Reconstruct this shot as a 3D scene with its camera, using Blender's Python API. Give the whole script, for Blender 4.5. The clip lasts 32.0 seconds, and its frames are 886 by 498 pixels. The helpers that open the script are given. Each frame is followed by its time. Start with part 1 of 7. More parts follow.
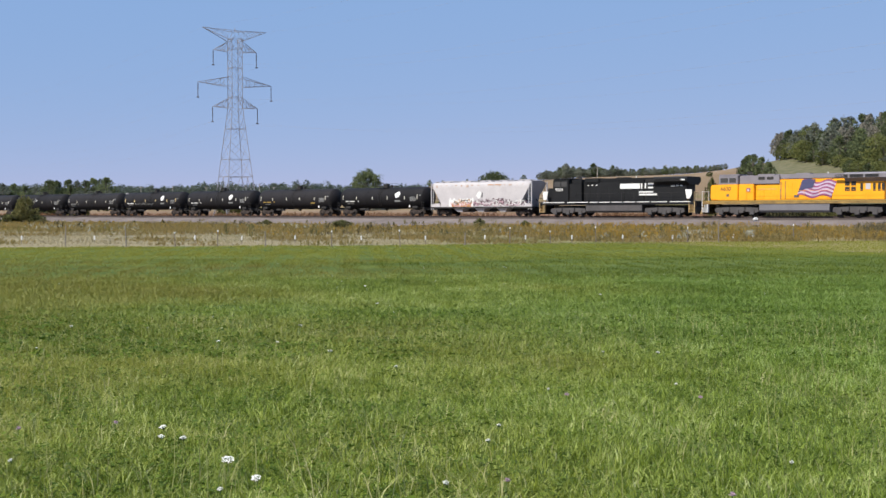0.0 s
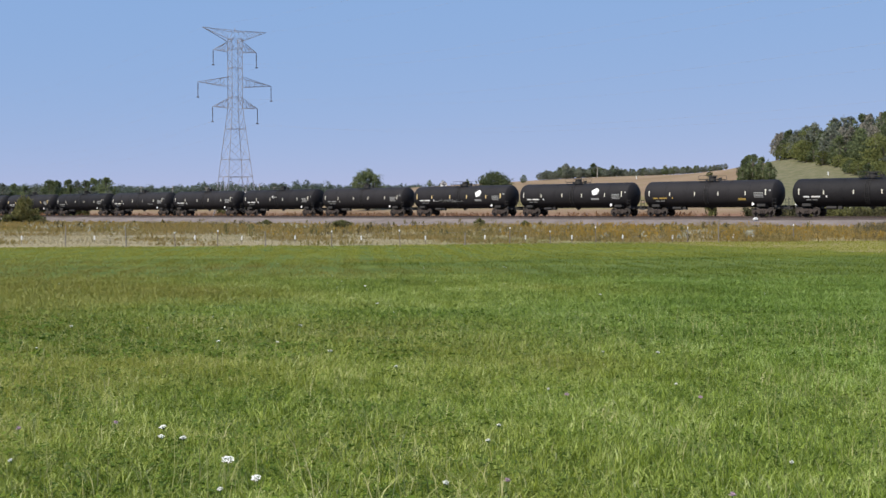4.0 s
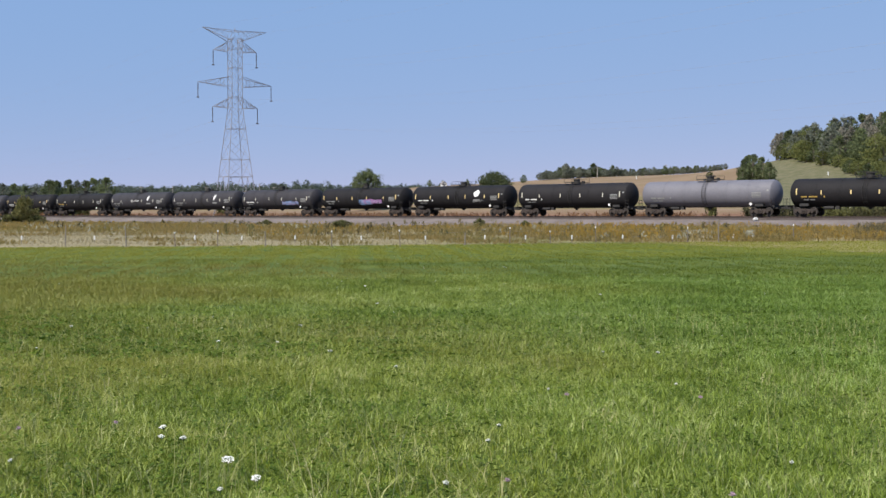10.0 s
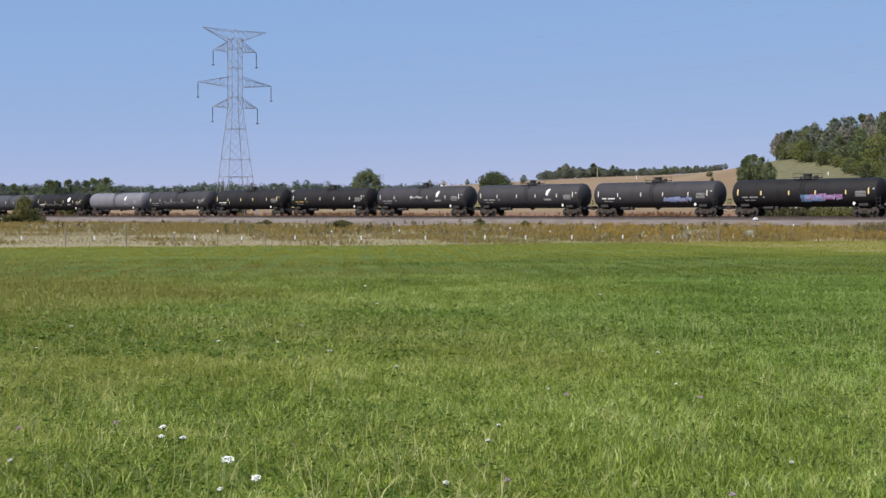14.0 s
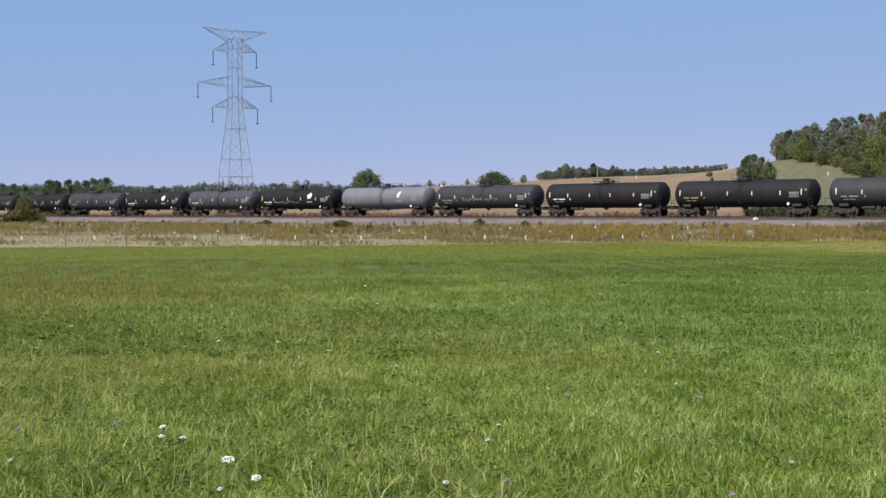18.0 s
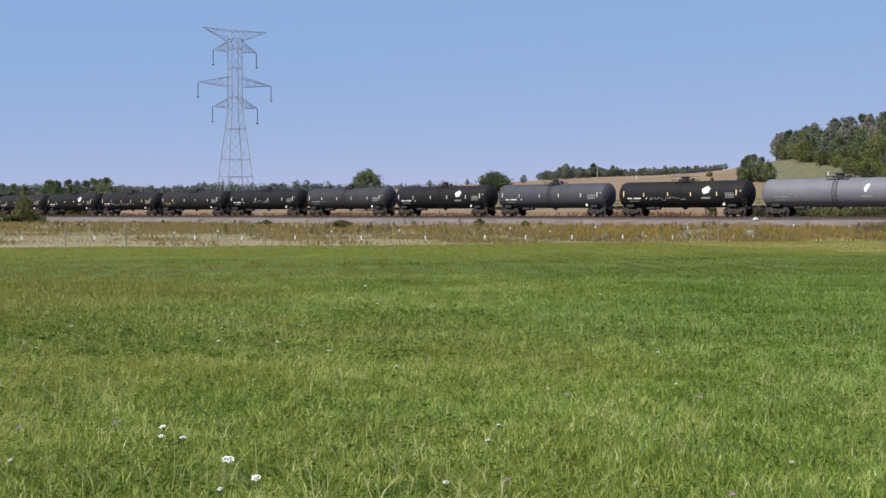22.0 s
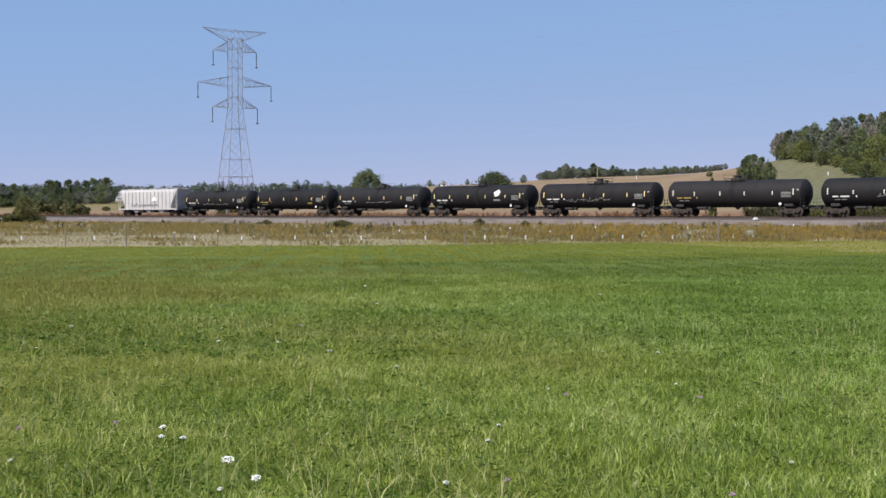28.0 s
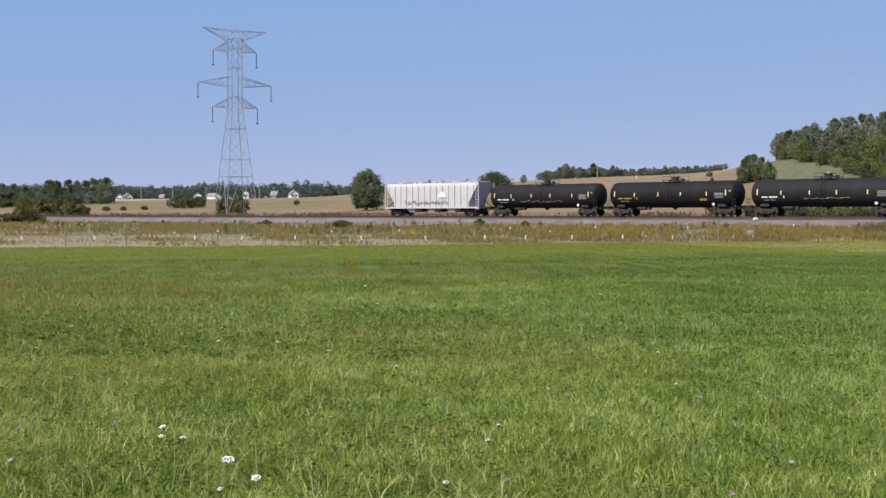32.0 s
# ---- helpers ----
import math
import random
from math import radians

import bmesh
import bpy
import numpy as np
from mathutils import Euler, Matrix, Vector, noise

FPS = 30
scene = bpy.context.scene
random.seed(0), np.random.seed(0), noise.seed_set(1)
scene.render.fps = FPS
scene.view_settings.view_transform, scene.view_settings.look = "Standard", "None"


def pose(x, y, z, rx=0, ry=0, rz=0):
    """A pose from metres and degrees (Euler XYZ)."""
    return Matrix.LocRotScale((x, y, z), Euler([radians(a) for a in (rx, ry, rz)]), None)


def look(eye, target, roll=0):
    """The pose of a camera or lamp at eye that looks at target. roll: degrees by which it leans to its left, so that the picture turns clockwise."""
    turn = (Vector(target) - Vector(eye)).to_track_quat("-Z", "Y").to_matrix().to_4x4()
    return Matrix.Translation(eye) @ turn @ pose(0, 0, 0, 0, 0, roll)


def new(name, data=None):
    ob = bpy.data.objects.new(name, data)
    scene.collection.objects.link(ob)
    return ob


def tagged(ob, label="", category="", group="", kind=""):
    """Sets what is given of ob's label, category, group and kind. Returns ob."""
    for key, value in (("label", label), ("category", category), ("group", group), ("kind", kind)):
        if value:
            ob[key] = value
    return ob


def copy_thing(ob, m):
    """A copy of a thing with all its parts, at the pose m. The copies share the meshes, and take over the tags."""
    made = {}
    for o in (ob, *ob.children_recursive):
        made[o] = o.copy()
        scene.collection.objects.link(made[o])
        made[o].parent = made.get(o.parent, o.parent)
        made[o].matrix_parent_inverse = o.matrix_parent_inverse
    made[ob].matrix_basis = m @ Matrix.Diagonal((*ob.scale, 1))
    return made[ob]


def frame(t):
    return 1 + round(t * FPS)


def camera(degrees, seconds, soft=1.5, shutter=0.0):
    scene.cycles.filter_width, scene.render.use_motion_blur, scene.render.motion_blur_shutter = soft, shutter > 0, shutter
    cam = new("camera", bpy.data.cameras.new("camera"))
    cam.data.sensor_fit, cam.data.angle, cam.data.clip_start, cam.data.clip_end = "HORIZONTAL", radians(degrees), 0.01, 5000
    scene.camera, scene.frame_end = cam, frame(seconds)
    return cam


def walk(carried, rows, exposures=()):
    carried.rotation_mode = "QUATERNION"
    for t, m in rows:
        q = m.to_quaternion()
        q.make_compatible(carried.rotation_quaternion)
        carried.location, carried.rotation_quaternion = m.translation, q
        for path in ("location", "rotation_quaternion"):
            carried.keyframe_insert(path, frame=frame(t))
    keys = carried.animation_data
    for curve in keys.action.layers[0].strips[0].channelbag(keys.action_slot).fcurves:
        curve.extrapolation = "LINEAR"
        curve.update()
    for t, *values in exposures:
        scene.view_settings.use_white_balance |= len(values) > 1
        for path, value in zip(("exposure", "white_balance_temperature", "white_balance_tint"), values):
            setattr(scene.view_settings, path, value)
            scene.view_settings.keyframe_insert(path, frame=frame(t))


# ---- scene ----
cam = camera(39.95, 32.0, soft=1.48)
EYE = 1.6
walk(cam, [(0, pose(0, 0, EYE, 88.37)), (32, pose(0, 0, EYE, 88.37))], exposures=[(0, 0.55), (32, 0.55)])

# ---- light: high late-summer sun from behind the viewer's left shoulder, clear sky ----
SUN_EL, TO_SUN = radians(47), Vector((-0.62, -0.58, 0)).normalized()
world = bpy.data.worlds.new("sky")
scene.world = world
world.use_nodes = True
wn = world.node_tree.nodes
sky = wn.new("ShaderNodeTexSky")
sky.sky_type, sky.sun_disc, sky.sun_elevation = "NISHITA", False, SUN_EL
sky.sun_rotation = math.atan2(TO_SUN.x, TO_SUN.y)
sky.air_density, sky.dust_density, sky.ozone_density, sky.altitude = 1.0, 0.0, 3.0, 3200
wn["Background"].inputs["Strength"].default_value = 0.068
haze = wn.new("ShaderNodeMix")          # thin even veil of late-summer air over the clear sky
haze.data_type = "RGBA"
haze.inputs["Factor"].default_value = 0.55
haze.inputs["B"].default_value = (3.45, 6.75, 12.7, 1)
warm = wn.new("ShaderNodeMix")          # dust in the low air lets more of the red through
warm.data_type, warm.blend_type = "RGBA", "MULTIPLY"
warm.inputs["Factor"].default_value = 1.0
warm.inputs["B"].default_value = (0.9, 0.36, 0.1, 1)
world.node_tree.links.new(sky.outputs["Color"], warm.inputs["A"])
world.node_tree.links.new(warm.outputs["Result"], haze.inputs["A"])
world.node_tree.links.new(haze.outputs["Result"], wn["Background"].inputs["Color"])
sun = new("sun", bpy.data.lights.new("sun", "SUN"))
sun.data.energy, sun.data.angle, sun.data.color = 4.7, radians(0.53), (1.0, 0.95, 0.87)
sun_dir = Vector((TO_SUN.x * math.cos(SUN_EL), TO_SUN.y * math.cos(SUN_EL), math.sin(SUN_EL)))
sun.matrix_world = look(sun_dir * 200, (0, 0, 0))

# ---- the track's line and the lie of the land ----
TRACK_0 = Vector((0.448, 160.97))            # where the track crosses the line of sight
ALONG = Vector((0.7407, -0.6718))            # the way the train runs
AWAY = Vector((0.6718, 0.7407))              # square to the track, away from the viewer
RAIL_TOP = 1.40
YAW = math.degrees(math.atan2(ALONG.y, ALONG.x))


def smooth(a, b, v):
    k = np.clip((v - a) / (b - a), 0, 1)
    return k * k * (3 - 2 * k)


def across(x, y):
    return (x - TRACK_0.x) * AWAY.x + (y - TRACK_0.y) * AWAY.y


def land(x, y):
    """Height of the ground: level pasture, a bench behind the track, then a long rise with a knoll."""
    q = across(x, y)
    z = 1.15 * smooth(-3, 7, q)
    steep = 0.05 * np.clip(q - 38, 0, 250)
    gentle = 0.05 * np.clip(q - 38, 0, 120) + 0.021 * np.clip(q - 158, 0, 250)
    k = smooth(-70, -5, x)
    z = z + k * steep + (1 - k) * gentle - 0.012 * np.clip(q - 330, 0, 500)
    z = z + 12.6 * np.exp(-0.5 * ((x - 146) ** 2 / 36.5 ** 2 + (y - 370) ** 2 / 58 ** 2)) * smooth(20, 90, q)
    z = z + 2.9 * np.exp(-0.5 * ((x - 66) ** 2 / 40 ** 2 + (y - 485) ** 2 / 70 ** 2)) * smooth(20, 90, q)
    z = z + 0.5 * np.sin(x * 0.021 + 1.0) * np.sin(y * 0.013) * smooth(60, 160, q)
    return z


def spot(bearing, depth):
    """A place on the ground at the tangent of the bearing from the viewer's line of sight and at that depth."""
    x, y = bearing * depth, depth
    return Vector((x, y, float(land(x, y))))


def on_track(s, z=0.0, q=0.0):
    p = TRACK_0 + ALONG * s + AWAY * q
    return Vector((p.x, p.y, z))


# ---- materials ----
MATS = {}


def material(name, base, rough=0.7, metal=0.0, vary=0.25, scale=3.0, bump=0.0, fine=40.0, island=False, per_object=0.0,
             other=None, translucent=0.0, spec=0.5):
    """A procedural surface: base colour broken by coarse and fine noise; other is a second colour mixed in by patches."""
    if name in MATS:
        return MATS[name]
    m = bpy.data.materials.new(name)
    m.use_nodes = True
    nt = m.node_tree
    n, l = nt.nodes, nt.links
    b = n["Principled BSDF"]
    geo = n.new("ShaderNodeNewGeometry")
    tc = n.new("ShaderNodeTexCoord")
    n1 = n.new("ShaderNodeTexNoise")
    n1.inputs["Scale"].default_value, n1.inputs["Detail"].default_value = scale, 5
    n2 = n.new("ShaderNodeTexNoise")
    n2.inputs["Scale"].default_value, n2.inputs["Detail"].default_value = fine, 3
    for q in (n1, n2):
        l.new(tc.outputs["Object"], q.inputs["Vector"])
    mix = n.new("ShaderNodeMix")
    mix.data_type = "RGBA"
    lo = [c * (1 - vary) for c in base]
    hi = [min(1, c * (1 + vary)) for c in base]
    mix.inputs["A"].default_value = (*lo, 1)
    mix.inputs["B"].default_value = (*(other or hi), 1)
    ramp = n.new("ShaderNodeMapRange")
    ramp.inputs["From Min"].default_value, ramp.inputs["From Max"].default_value = 0.3, 0.7
    add = n.new("ShaderNodeMath")
    add.operation = "MULTIPLY_ADD"
    l.new(n2.outputs["Fac"], add.inputs[0])
    add.inputs[1].default_value = 0.45
    sub = n.new("ShaderNodeMath")
    sub.operation = "MULTIPLY"
    sub.inputs[1].default_value = 0.6
    l.new(n1.outputs["Fac"], sub.inputs[0])
    l.new(sub.outputs[0], add.inputs[2])
    src = add.outputs[0]
    if island:
        a2 = n.new("ShaderNodeMath")
        a2.operation = "MULTIPLY_ADD"
        l.new(geo.outputs["Random Per Island"], a2.inputs[0])
        a2.inputs[1].default_value = 0.5
        s2 = n.new("ShaderNodeMath")
        s2.operation = "MULTIPLY"
        s2.inputs[1].default_value = 0.5
        l.new(src, s2.inputs[0])
        l.new(s2.outputs[0], a2.inputs[2])
        src = a2.outputs[0]
    if per_object:
        oi = n.new("ShaderNodeObjectInfo")
        a3 = n.new("ShaderNodeMath")
        a3.operation = "MULTIPLY_ADD"
        l.new(oi.outputs["Random"], a3.inputs[0])
        a3.inputs[1].default_value = per_object
        s3 = n.new("ShaderNodeMath")
        s3.operation = "ADD"
        s3.inputs[1].default_value = -0.5 * per_object
        l.new(src, s3.inputs[0])
        l.new(s3.outputs[0], a3.inputs[2])
        src = a3.outputs[0]
    l.new(src, ramp.inputs["Value"])
    l.new(ramp.outputs["Result"], mix.inputs["Factor"])
    l.new(mix.outputs["Result"], b.inputs["Base Color"])
    b.inputs["Roughness"].default_value, b.inputs["Metallic"].default_value = rough, metal
    b.inputs["Specular IOR Level"].default_value = spec
    if bump:
        bp = n.new("ShaderNodeBump")
        bp.inputs["Strength"].default_value = bump
        l.new(n2.outputs["Fac"], bp.inputs["Height"])
        l.new(bp.outputs["Normal"], b.inputs["Normal"])
    if translucent:
        tr = n.new("ShaderNodeBsdfTranslucent")
        l.new(mix.outputs["Result"], tr.inputs["Color"])
        ms = n.new("ShaderNodeMixShader")
        ms.inputs[0].default_value = translucent
        l.new(b.outputs[0], ms.inputs[1])
        l.new(tr.outputs[0], ms.inputs[2])
        l.new(ms.outputs[0], n["Material Output"].inputs["Surface"])
    MATS[name] = m
    return m


def grass_material(name, dark, mid, light, dry, rough=0.55, translucent=0.3, tired=(0.15, 0.155, 0.04), grain=0.75, west=0.0,
                   lush=None, rim=None):
    """Blades: hue by patches of the pasture and blade by blade; lusher towards the east, rim is the growth along the fence."""
    m = bpy.data.materials.new(name)
    m.use_nodes = True
    n, l = m.node_tree.nodes, m.node_tree.links
    b = n["Principled BSDF"]
    geo = n.new("ShaderNodeNewGeometry")
    big, small = n.new("ShaderNodeTexNoise"), n.new("ShaderNodeTexNoise")
    for q, s, d in ((big, 0.3, 4), (small, 2.6, 5)):
        q.inputs["Scale"].default_value, q.inputs["Detail"].default_value = s, d
        l.new(geo.outputs["Position"], q.inputs["Vector"])
    add = n.new("ShaderNodeMath")
    add.operation = "ADD"
    l.new(big.outputs["Fac"], add.inputs[0])
    l.new(small.outputs["Fac"], add.inputs[1])
    isl = n.new("ShaderNodeMath")
    isl.operation = "MULTIPLY_ADD"
    l.new(geo.outputs["Random Per Island"], isl.inputs[0])
    isl.inputs[1].default_value = grain
    l.new(add.outputs[0], isl.inputs[2])
    ramp = n.new("ShaderNodeMapRange")
    ramp.inputs["From Min"].default_value, ramp.inputs["From Max"].default_value = 0.56 + 0.5 * grain, 1.5 + 0.5 * grain
    l.new(isl.outputs[0], ramp.inputs["Value"])
    cr = n.new("ShaderNodeValToRGB")
    cr.color_ramp.elements[0].color, cr.color_ramp.elements[0].position = (*dark, 1), 0.08
    cr.color_ramp.elements[1].color, cr.color_ramp.elements[1].position = (*dry, 1), 1.0
    for pos, col in ((0.45, mid), (0.8, light)):
        e = cr.color_ramp.elements.new(pos)
        e.color = (*col, 1)
    l.new(ramp.outputs["Result"], cr.inputs["Fac"])
    worn = n.new("ShaderNodeTexNoise")
    worn.inputs["Scale"].default_value, worn.inputs["Detail"].default_value = 0.11, 5
    l.new(geo.outputs["Position"], worn.inputs["Vector"])
    wr = n.new("ShaderNodeMapRange")
    wr.inputs["From Min"].default_value, wr.inputs["From Max"].default_value, wr.inputs["To Max"].default_value = 0.5, 0.68, 0.55
    where = n.new("ShaderNodeSeparateXYZ")
    l.new(geo.outputs["Position"], where.inputs[0])
    shift = n.new("ShaderNodeMath")         # more worn towards the west
    shift.operation = "MULTIPLY_ADD"
    l.new(where.outputs[0], shift.inputs[0])
    shift.inputs[1].default_value = -west
    l.new(worn.outputs["Fac"], shift.inputs[2])
    l.new(shift.outputs[0], wr.inputs["Value"])
    dull = n.new("ShaderNodeMix")
    dull.data_type = "RGBA"
    dull.inputs["B"].default_value = (*tired, 1)
    l.new(wr.outputs["Result"], dull.inputs["Factor"])
    l.new(cr.outputs["Color"], dull.inputs["A"])
    out = dull.outputs["Result"]
    if lush:
        lr = n.new("ShaderNodeMapRange")
        lr.inputs["From Min"].default_value, lr.inputs["From Max"].default_value = 0.52, 0.3
        lr.inputs["To Max"].default_value = 0.8
        l.new(shift.outputs[0], lr.inputs["Value"])
        deep = n.new("ShaderNodeMix")
        deep.data_type, deep.blend_type = "RGBA", "MULTIPLY"
        deep.inputs["B"].default_value = (*lush, 1)
        l.new(lr.outputs["Result"], deep.inputs["Factor"])
        l.new(out, deep.inputs["A"])
        out = deep.outputs["Result"]
    if rim:
        line = n.new("ShaderNodeMath")
        line.operation = "MULTIPLY_ADD"
        l.new(where.outputs[0], line.inputs[0])
        line.inputs[1].default_value = -0.2
        l.new(where.outputs[1], line.inputs[2])
        wob = n.new("ShaderNodeMath")
        wob.operation = "MULTIPLY_ADD"
        l.new(big.outputs["Fac"], wob.inputs[0])
        wob.inputs[1].default_value = 16.0
        l.new(line.outputs[0], wob.inputs[2])
        rr = n.new("ShaderNodeMapRange")
        rr.interpolation_type = "SMOOTHSTEP"
        rr.inputs["From Min"].default_value, rr.inputs["From Max"].default_value, rr.inputs["To Max"].default_value = 46.0, 58.0, 0.75
        l.new(wob.outputs[0], rr.inputs["Value"])
        edge = n.new("ShaderNodeMix")
        edge.data_type = "RGBA"
        edge.inputs["B"].default_value = (*rim, 1)
        l.new(rr.outputs["Result"], edge.inputs["Factor"])
        l.new(out, edge.inputs["A"])
        out = edge.outputs["Result"]
    l.new(out, b.inputs["Base Color"])
    b.inputs["Roughness"].default_value = rough
    b.inputs["Specular IOR Level"].default_value = 0.35
    if translucent:
        tr = n.new("ShaderNodeBsdfTranslucent")
        l.new(out, tr.inputs["Color"])
        ms = n.new("ShaderNodeMixShader")
        ms.inputs[0].default_value = translucent
        l.new(b.outputs[0], ms.inputs[1])
        l.new(tr.outputs[0], ms.inputs[2])
        l.new(ms.outputs[0], n["Material Output"].inputs["Surface"])
    return m


def ground_material():
    """Pasture turf, dry verge, track-side earth, stubble field and hill meadow, each in its own stretch with ragged borders."""
    m = bpy.data.materials.new("ground")
    m.use_nodes = True
    n, l = m.node_tree.nodes, m.node_tree.links
    b = n["Principled BSDF"]
    geo = n.new("ShaderNodeNewGeometry")

    def noise_at(s, d=4):
        q = n.new("ShaderNodeTexNoise")
        q.inputs["Scale"].default_value, q.inputs["Detail"].default_value = s, d
        l.new(geo.outputs["Position"], q.inputs["Vector"])
        return q.outputs["Fac"]

    def math_node(op, a, c, e=None):
        q = n.new("ShaderNodeMath")
        q.operation = op
        for i, v in enumerate((a, c, e)):
            if v is None:
                continue
            if isinstance(v, (int, float)):
                q.inputs[i].default_value = v
            else:
                l.new(v, q.inputs[i])
        return q.outputs[0]

    def blend(f, a, c):
        q = n.new("ShaderNodeMix")
        q.data_type = "RGBA"
        l.new(f, q.inputs["Factor"])
        for k, v in (("A", a), ("B", c)):
            if isinstance(v, tuple):
                q.inputs[k].default_value = (*v, 1)
            else:
                l.new(v, q.inputs[k])
        return q.outputs["Result"]

    def step(v, lo, hi):
        q = n.new("ShaderNodeMapRange")
        q.interpolation_type = "SMOOTHSTEP"
        l.new(v, q.inputs["Value"])
        q.inputs["From Min"].default_value, q.inputs["From Max"].default_value = lo, hi
        return q.outputs["Result"]

    xyz = n.new("ShaderNodeSeparateXYZ")
    l.new(geo.outputs["Position"], xyz.inputs[0])
    X, Y = xyz.outputs[0], xyz.outputs[1]
    coarse, mid, fine = noise_at(0.05), noise_at(0.5), noise_at(9.0)
    rag = math_node("MULTIPLY_ADD", mid, 4.0, -2.0)
    turf = blend(step(mid, 0.35, 0.65), (0.065, 0.09, 0.016), (0.115, 0.14, 0.028))
    turf = blend(step(fine, 0.4, 0.7), turf, (0.055, 0.095, 0.018))
    verge = blend(step(mid, 0.35, 0.65), (0.195, 0.162, 0.085), (0.265, 0.222, 0.135))
    weedy = blend(step(mid, 0.4, 0.6), (0.2, 0.165, 0.075), (0.26, 0.212, 0.11))
    stub = blend(step(coarse, 0.35, 0.65), (0.185, 0.124, 0.076), (0.228, 0.16, 0.104))
    soil = blend(step(mid, 0.4, 0.65), (0.15, 0.075, 0.046), (0.21, 0.125, 0.072))
    stub = blend(step(mid, 0.45, 0.75), stub, (0.172, 0.132, 0.06))
    meadow = blend(step(mid, 0.35, 0.65), (0.098, 0.096, 0.046), (0.142, 0.128, 0.074))
    verge = blend(step(math_node("ADD", X, math_node("MULTIPLY", rag, 2.0)), -6.0, 6.0), verge, (0.165, 0.15, 0.055))
    edge = math_node("ADD", math_node("MULTIPLY_ADD", X, -0.235, Y), rag)
    lap = math_node("MINIMUM", math_node("MULTIPLY", math_node("MAXIMUM", X, 0.0), 0.4), 3.5)
    col = blend(step(math_node("SUBTRACT", edge, lap), 63.0, 64.5), turf, verge)
    edge2 = math_node("ADD", math_node("MULTIPLY_ADD", X, 0.45, Y), math_node("MULTIPLY", rag, 3.0))
    edge2 = math_node("MULTIPLY_ADD", math_node("MAXIMUM", X, 0.0), 2.0, edge2)
    col = blend(step(edge2, 93.0, 99.0), col, weedy)
    q = math_node("ADD", math_node("MULTIPLY", math_node("SUBTRACT", X, 0.448), 0.6718),
                  math_node("MULTIPLY", math_node("SUBTRACT", Y, 160.97), 0.7407))
    col = blend(step(math_node("ADD", q, rag), 3.0, 8.0), col, soil)
    col = blend(step(math_node("ADD", q, math_node("MULTIPLY", rag, 5.0)), 42.0, 62.0), col, stub)
    band = math_node("ADD", q, math_node("MULTIPLY", rag, 6.0))
    col = blend(math_node("MULTIPLY", step(band, 62.0, 75.0), math_node("SUBTRACT", 1.0, step(band, 120.0, 150.0))), col,
                blend(step(coarse, 0.42, 0.55), stub, (0.15, 0.125, 0.048)))
    hill = math_node("ADD", math_node("MULTIPLY_ADD", Y, -0.262, X), math_node("MULTIPLY", rag, 2.0))
    col = blend(step(hill, -2.0, 2.0), col, blend(step(q, 30.0, 50.0), col, meadow))
    l.new(col, b.inputs["Base Color"])
    b.inputs["Roughness"].default_value = 0.95
    b.inputs["Specular IOR Level"].default_value = 0.15
    bp = n.new("ShaderNodeBump")
    bp.inputs["Strength"].default_value, bp.inputs["Distance"].default_value = 0.6, 0.1
    l.new(fine, bp.inputs["Height"])
    l.new(bp.outputs["Normal"], b.inputs["Normal"])
    return m


def M_black():
    return material("tank_black", (0.0098, 0.009, 0.0105), 0.7, spec=0.2, vary=0.3, scale=0.5, fine=6, other=(0.016, 0.0143, 0.0155), per_object=0.3)


STEEL = material("dark_steel", (0.018, 0.016, 0.015), 0.75, vary=0.4, scale=2, fine=20)
TRUCK = material("rusty_truck", (0.028, 0.021, 0.018), 0.85, vary=0.4, scale=2, fine=20, bump=0.2, other=(0.05, 0.035, 0.028))
WHEEL = material("wheel_steel", (0.032, 0.025, 0.021), 0.7, metal=0.2, vary=0.4, scale=3, fine=20)
WHITE = material("white_marking", (0.62, 0.61, 0.59), 0.6, vary=0.12, scale=2, fine=15)
DULL_WHITE = material("faded_marking", (0.2, 0.2, 0.195), 0.7, vary=0.25, scale=2, fine=12)
YELLOW_MARK = material("yellow_marking", (0.3, 0.2, 0.045), 0.7, vary=0.25, scale=2, fine=12)
REFLECT = material("reflective_stripe", (0.6, 0.46, 0.2), 0.5, vary=0.15)
REFLECT_WHITE = material("white_reflective_stripe", (0.45, 0.43, 0.36), 0.5, vary=0.15)
GALV = material("galvanised_steel", (0.29, 0.285, 0.31), 0.6, metal=0.2, vary=0.3, scale=0.6, fine=8)


# ---- mesh helpers ----
def link_part(name, mesh, parent=None, label=""):
    ob = new(name, mesh)
    if parent:
        ob.parent = parent
    if label:
        ob["label"] = label
    return ob


def to_mesh(name, bm, mat, sharp=35):
    me = bpy.data.meshes.new(name)
    bmesh.ops.recalc_face_normals(bm, faces=bm.faces)
    lim = radians(sharp)
    for f in bm.faces:
        f.smooth = True
    for e in bm.edges:
        if len(e.link_faces) != 2 or e.calc_face_angle(3.14) > lim:
            e.smooth = False
    bm.to_mesh(me)
    bm.free()
    me.materials.append(mat)
    return me


def part(name, bm, mat, parent=None, label=""):
    return link_part(name, to_mesh(name, bm, mat), parent, label)


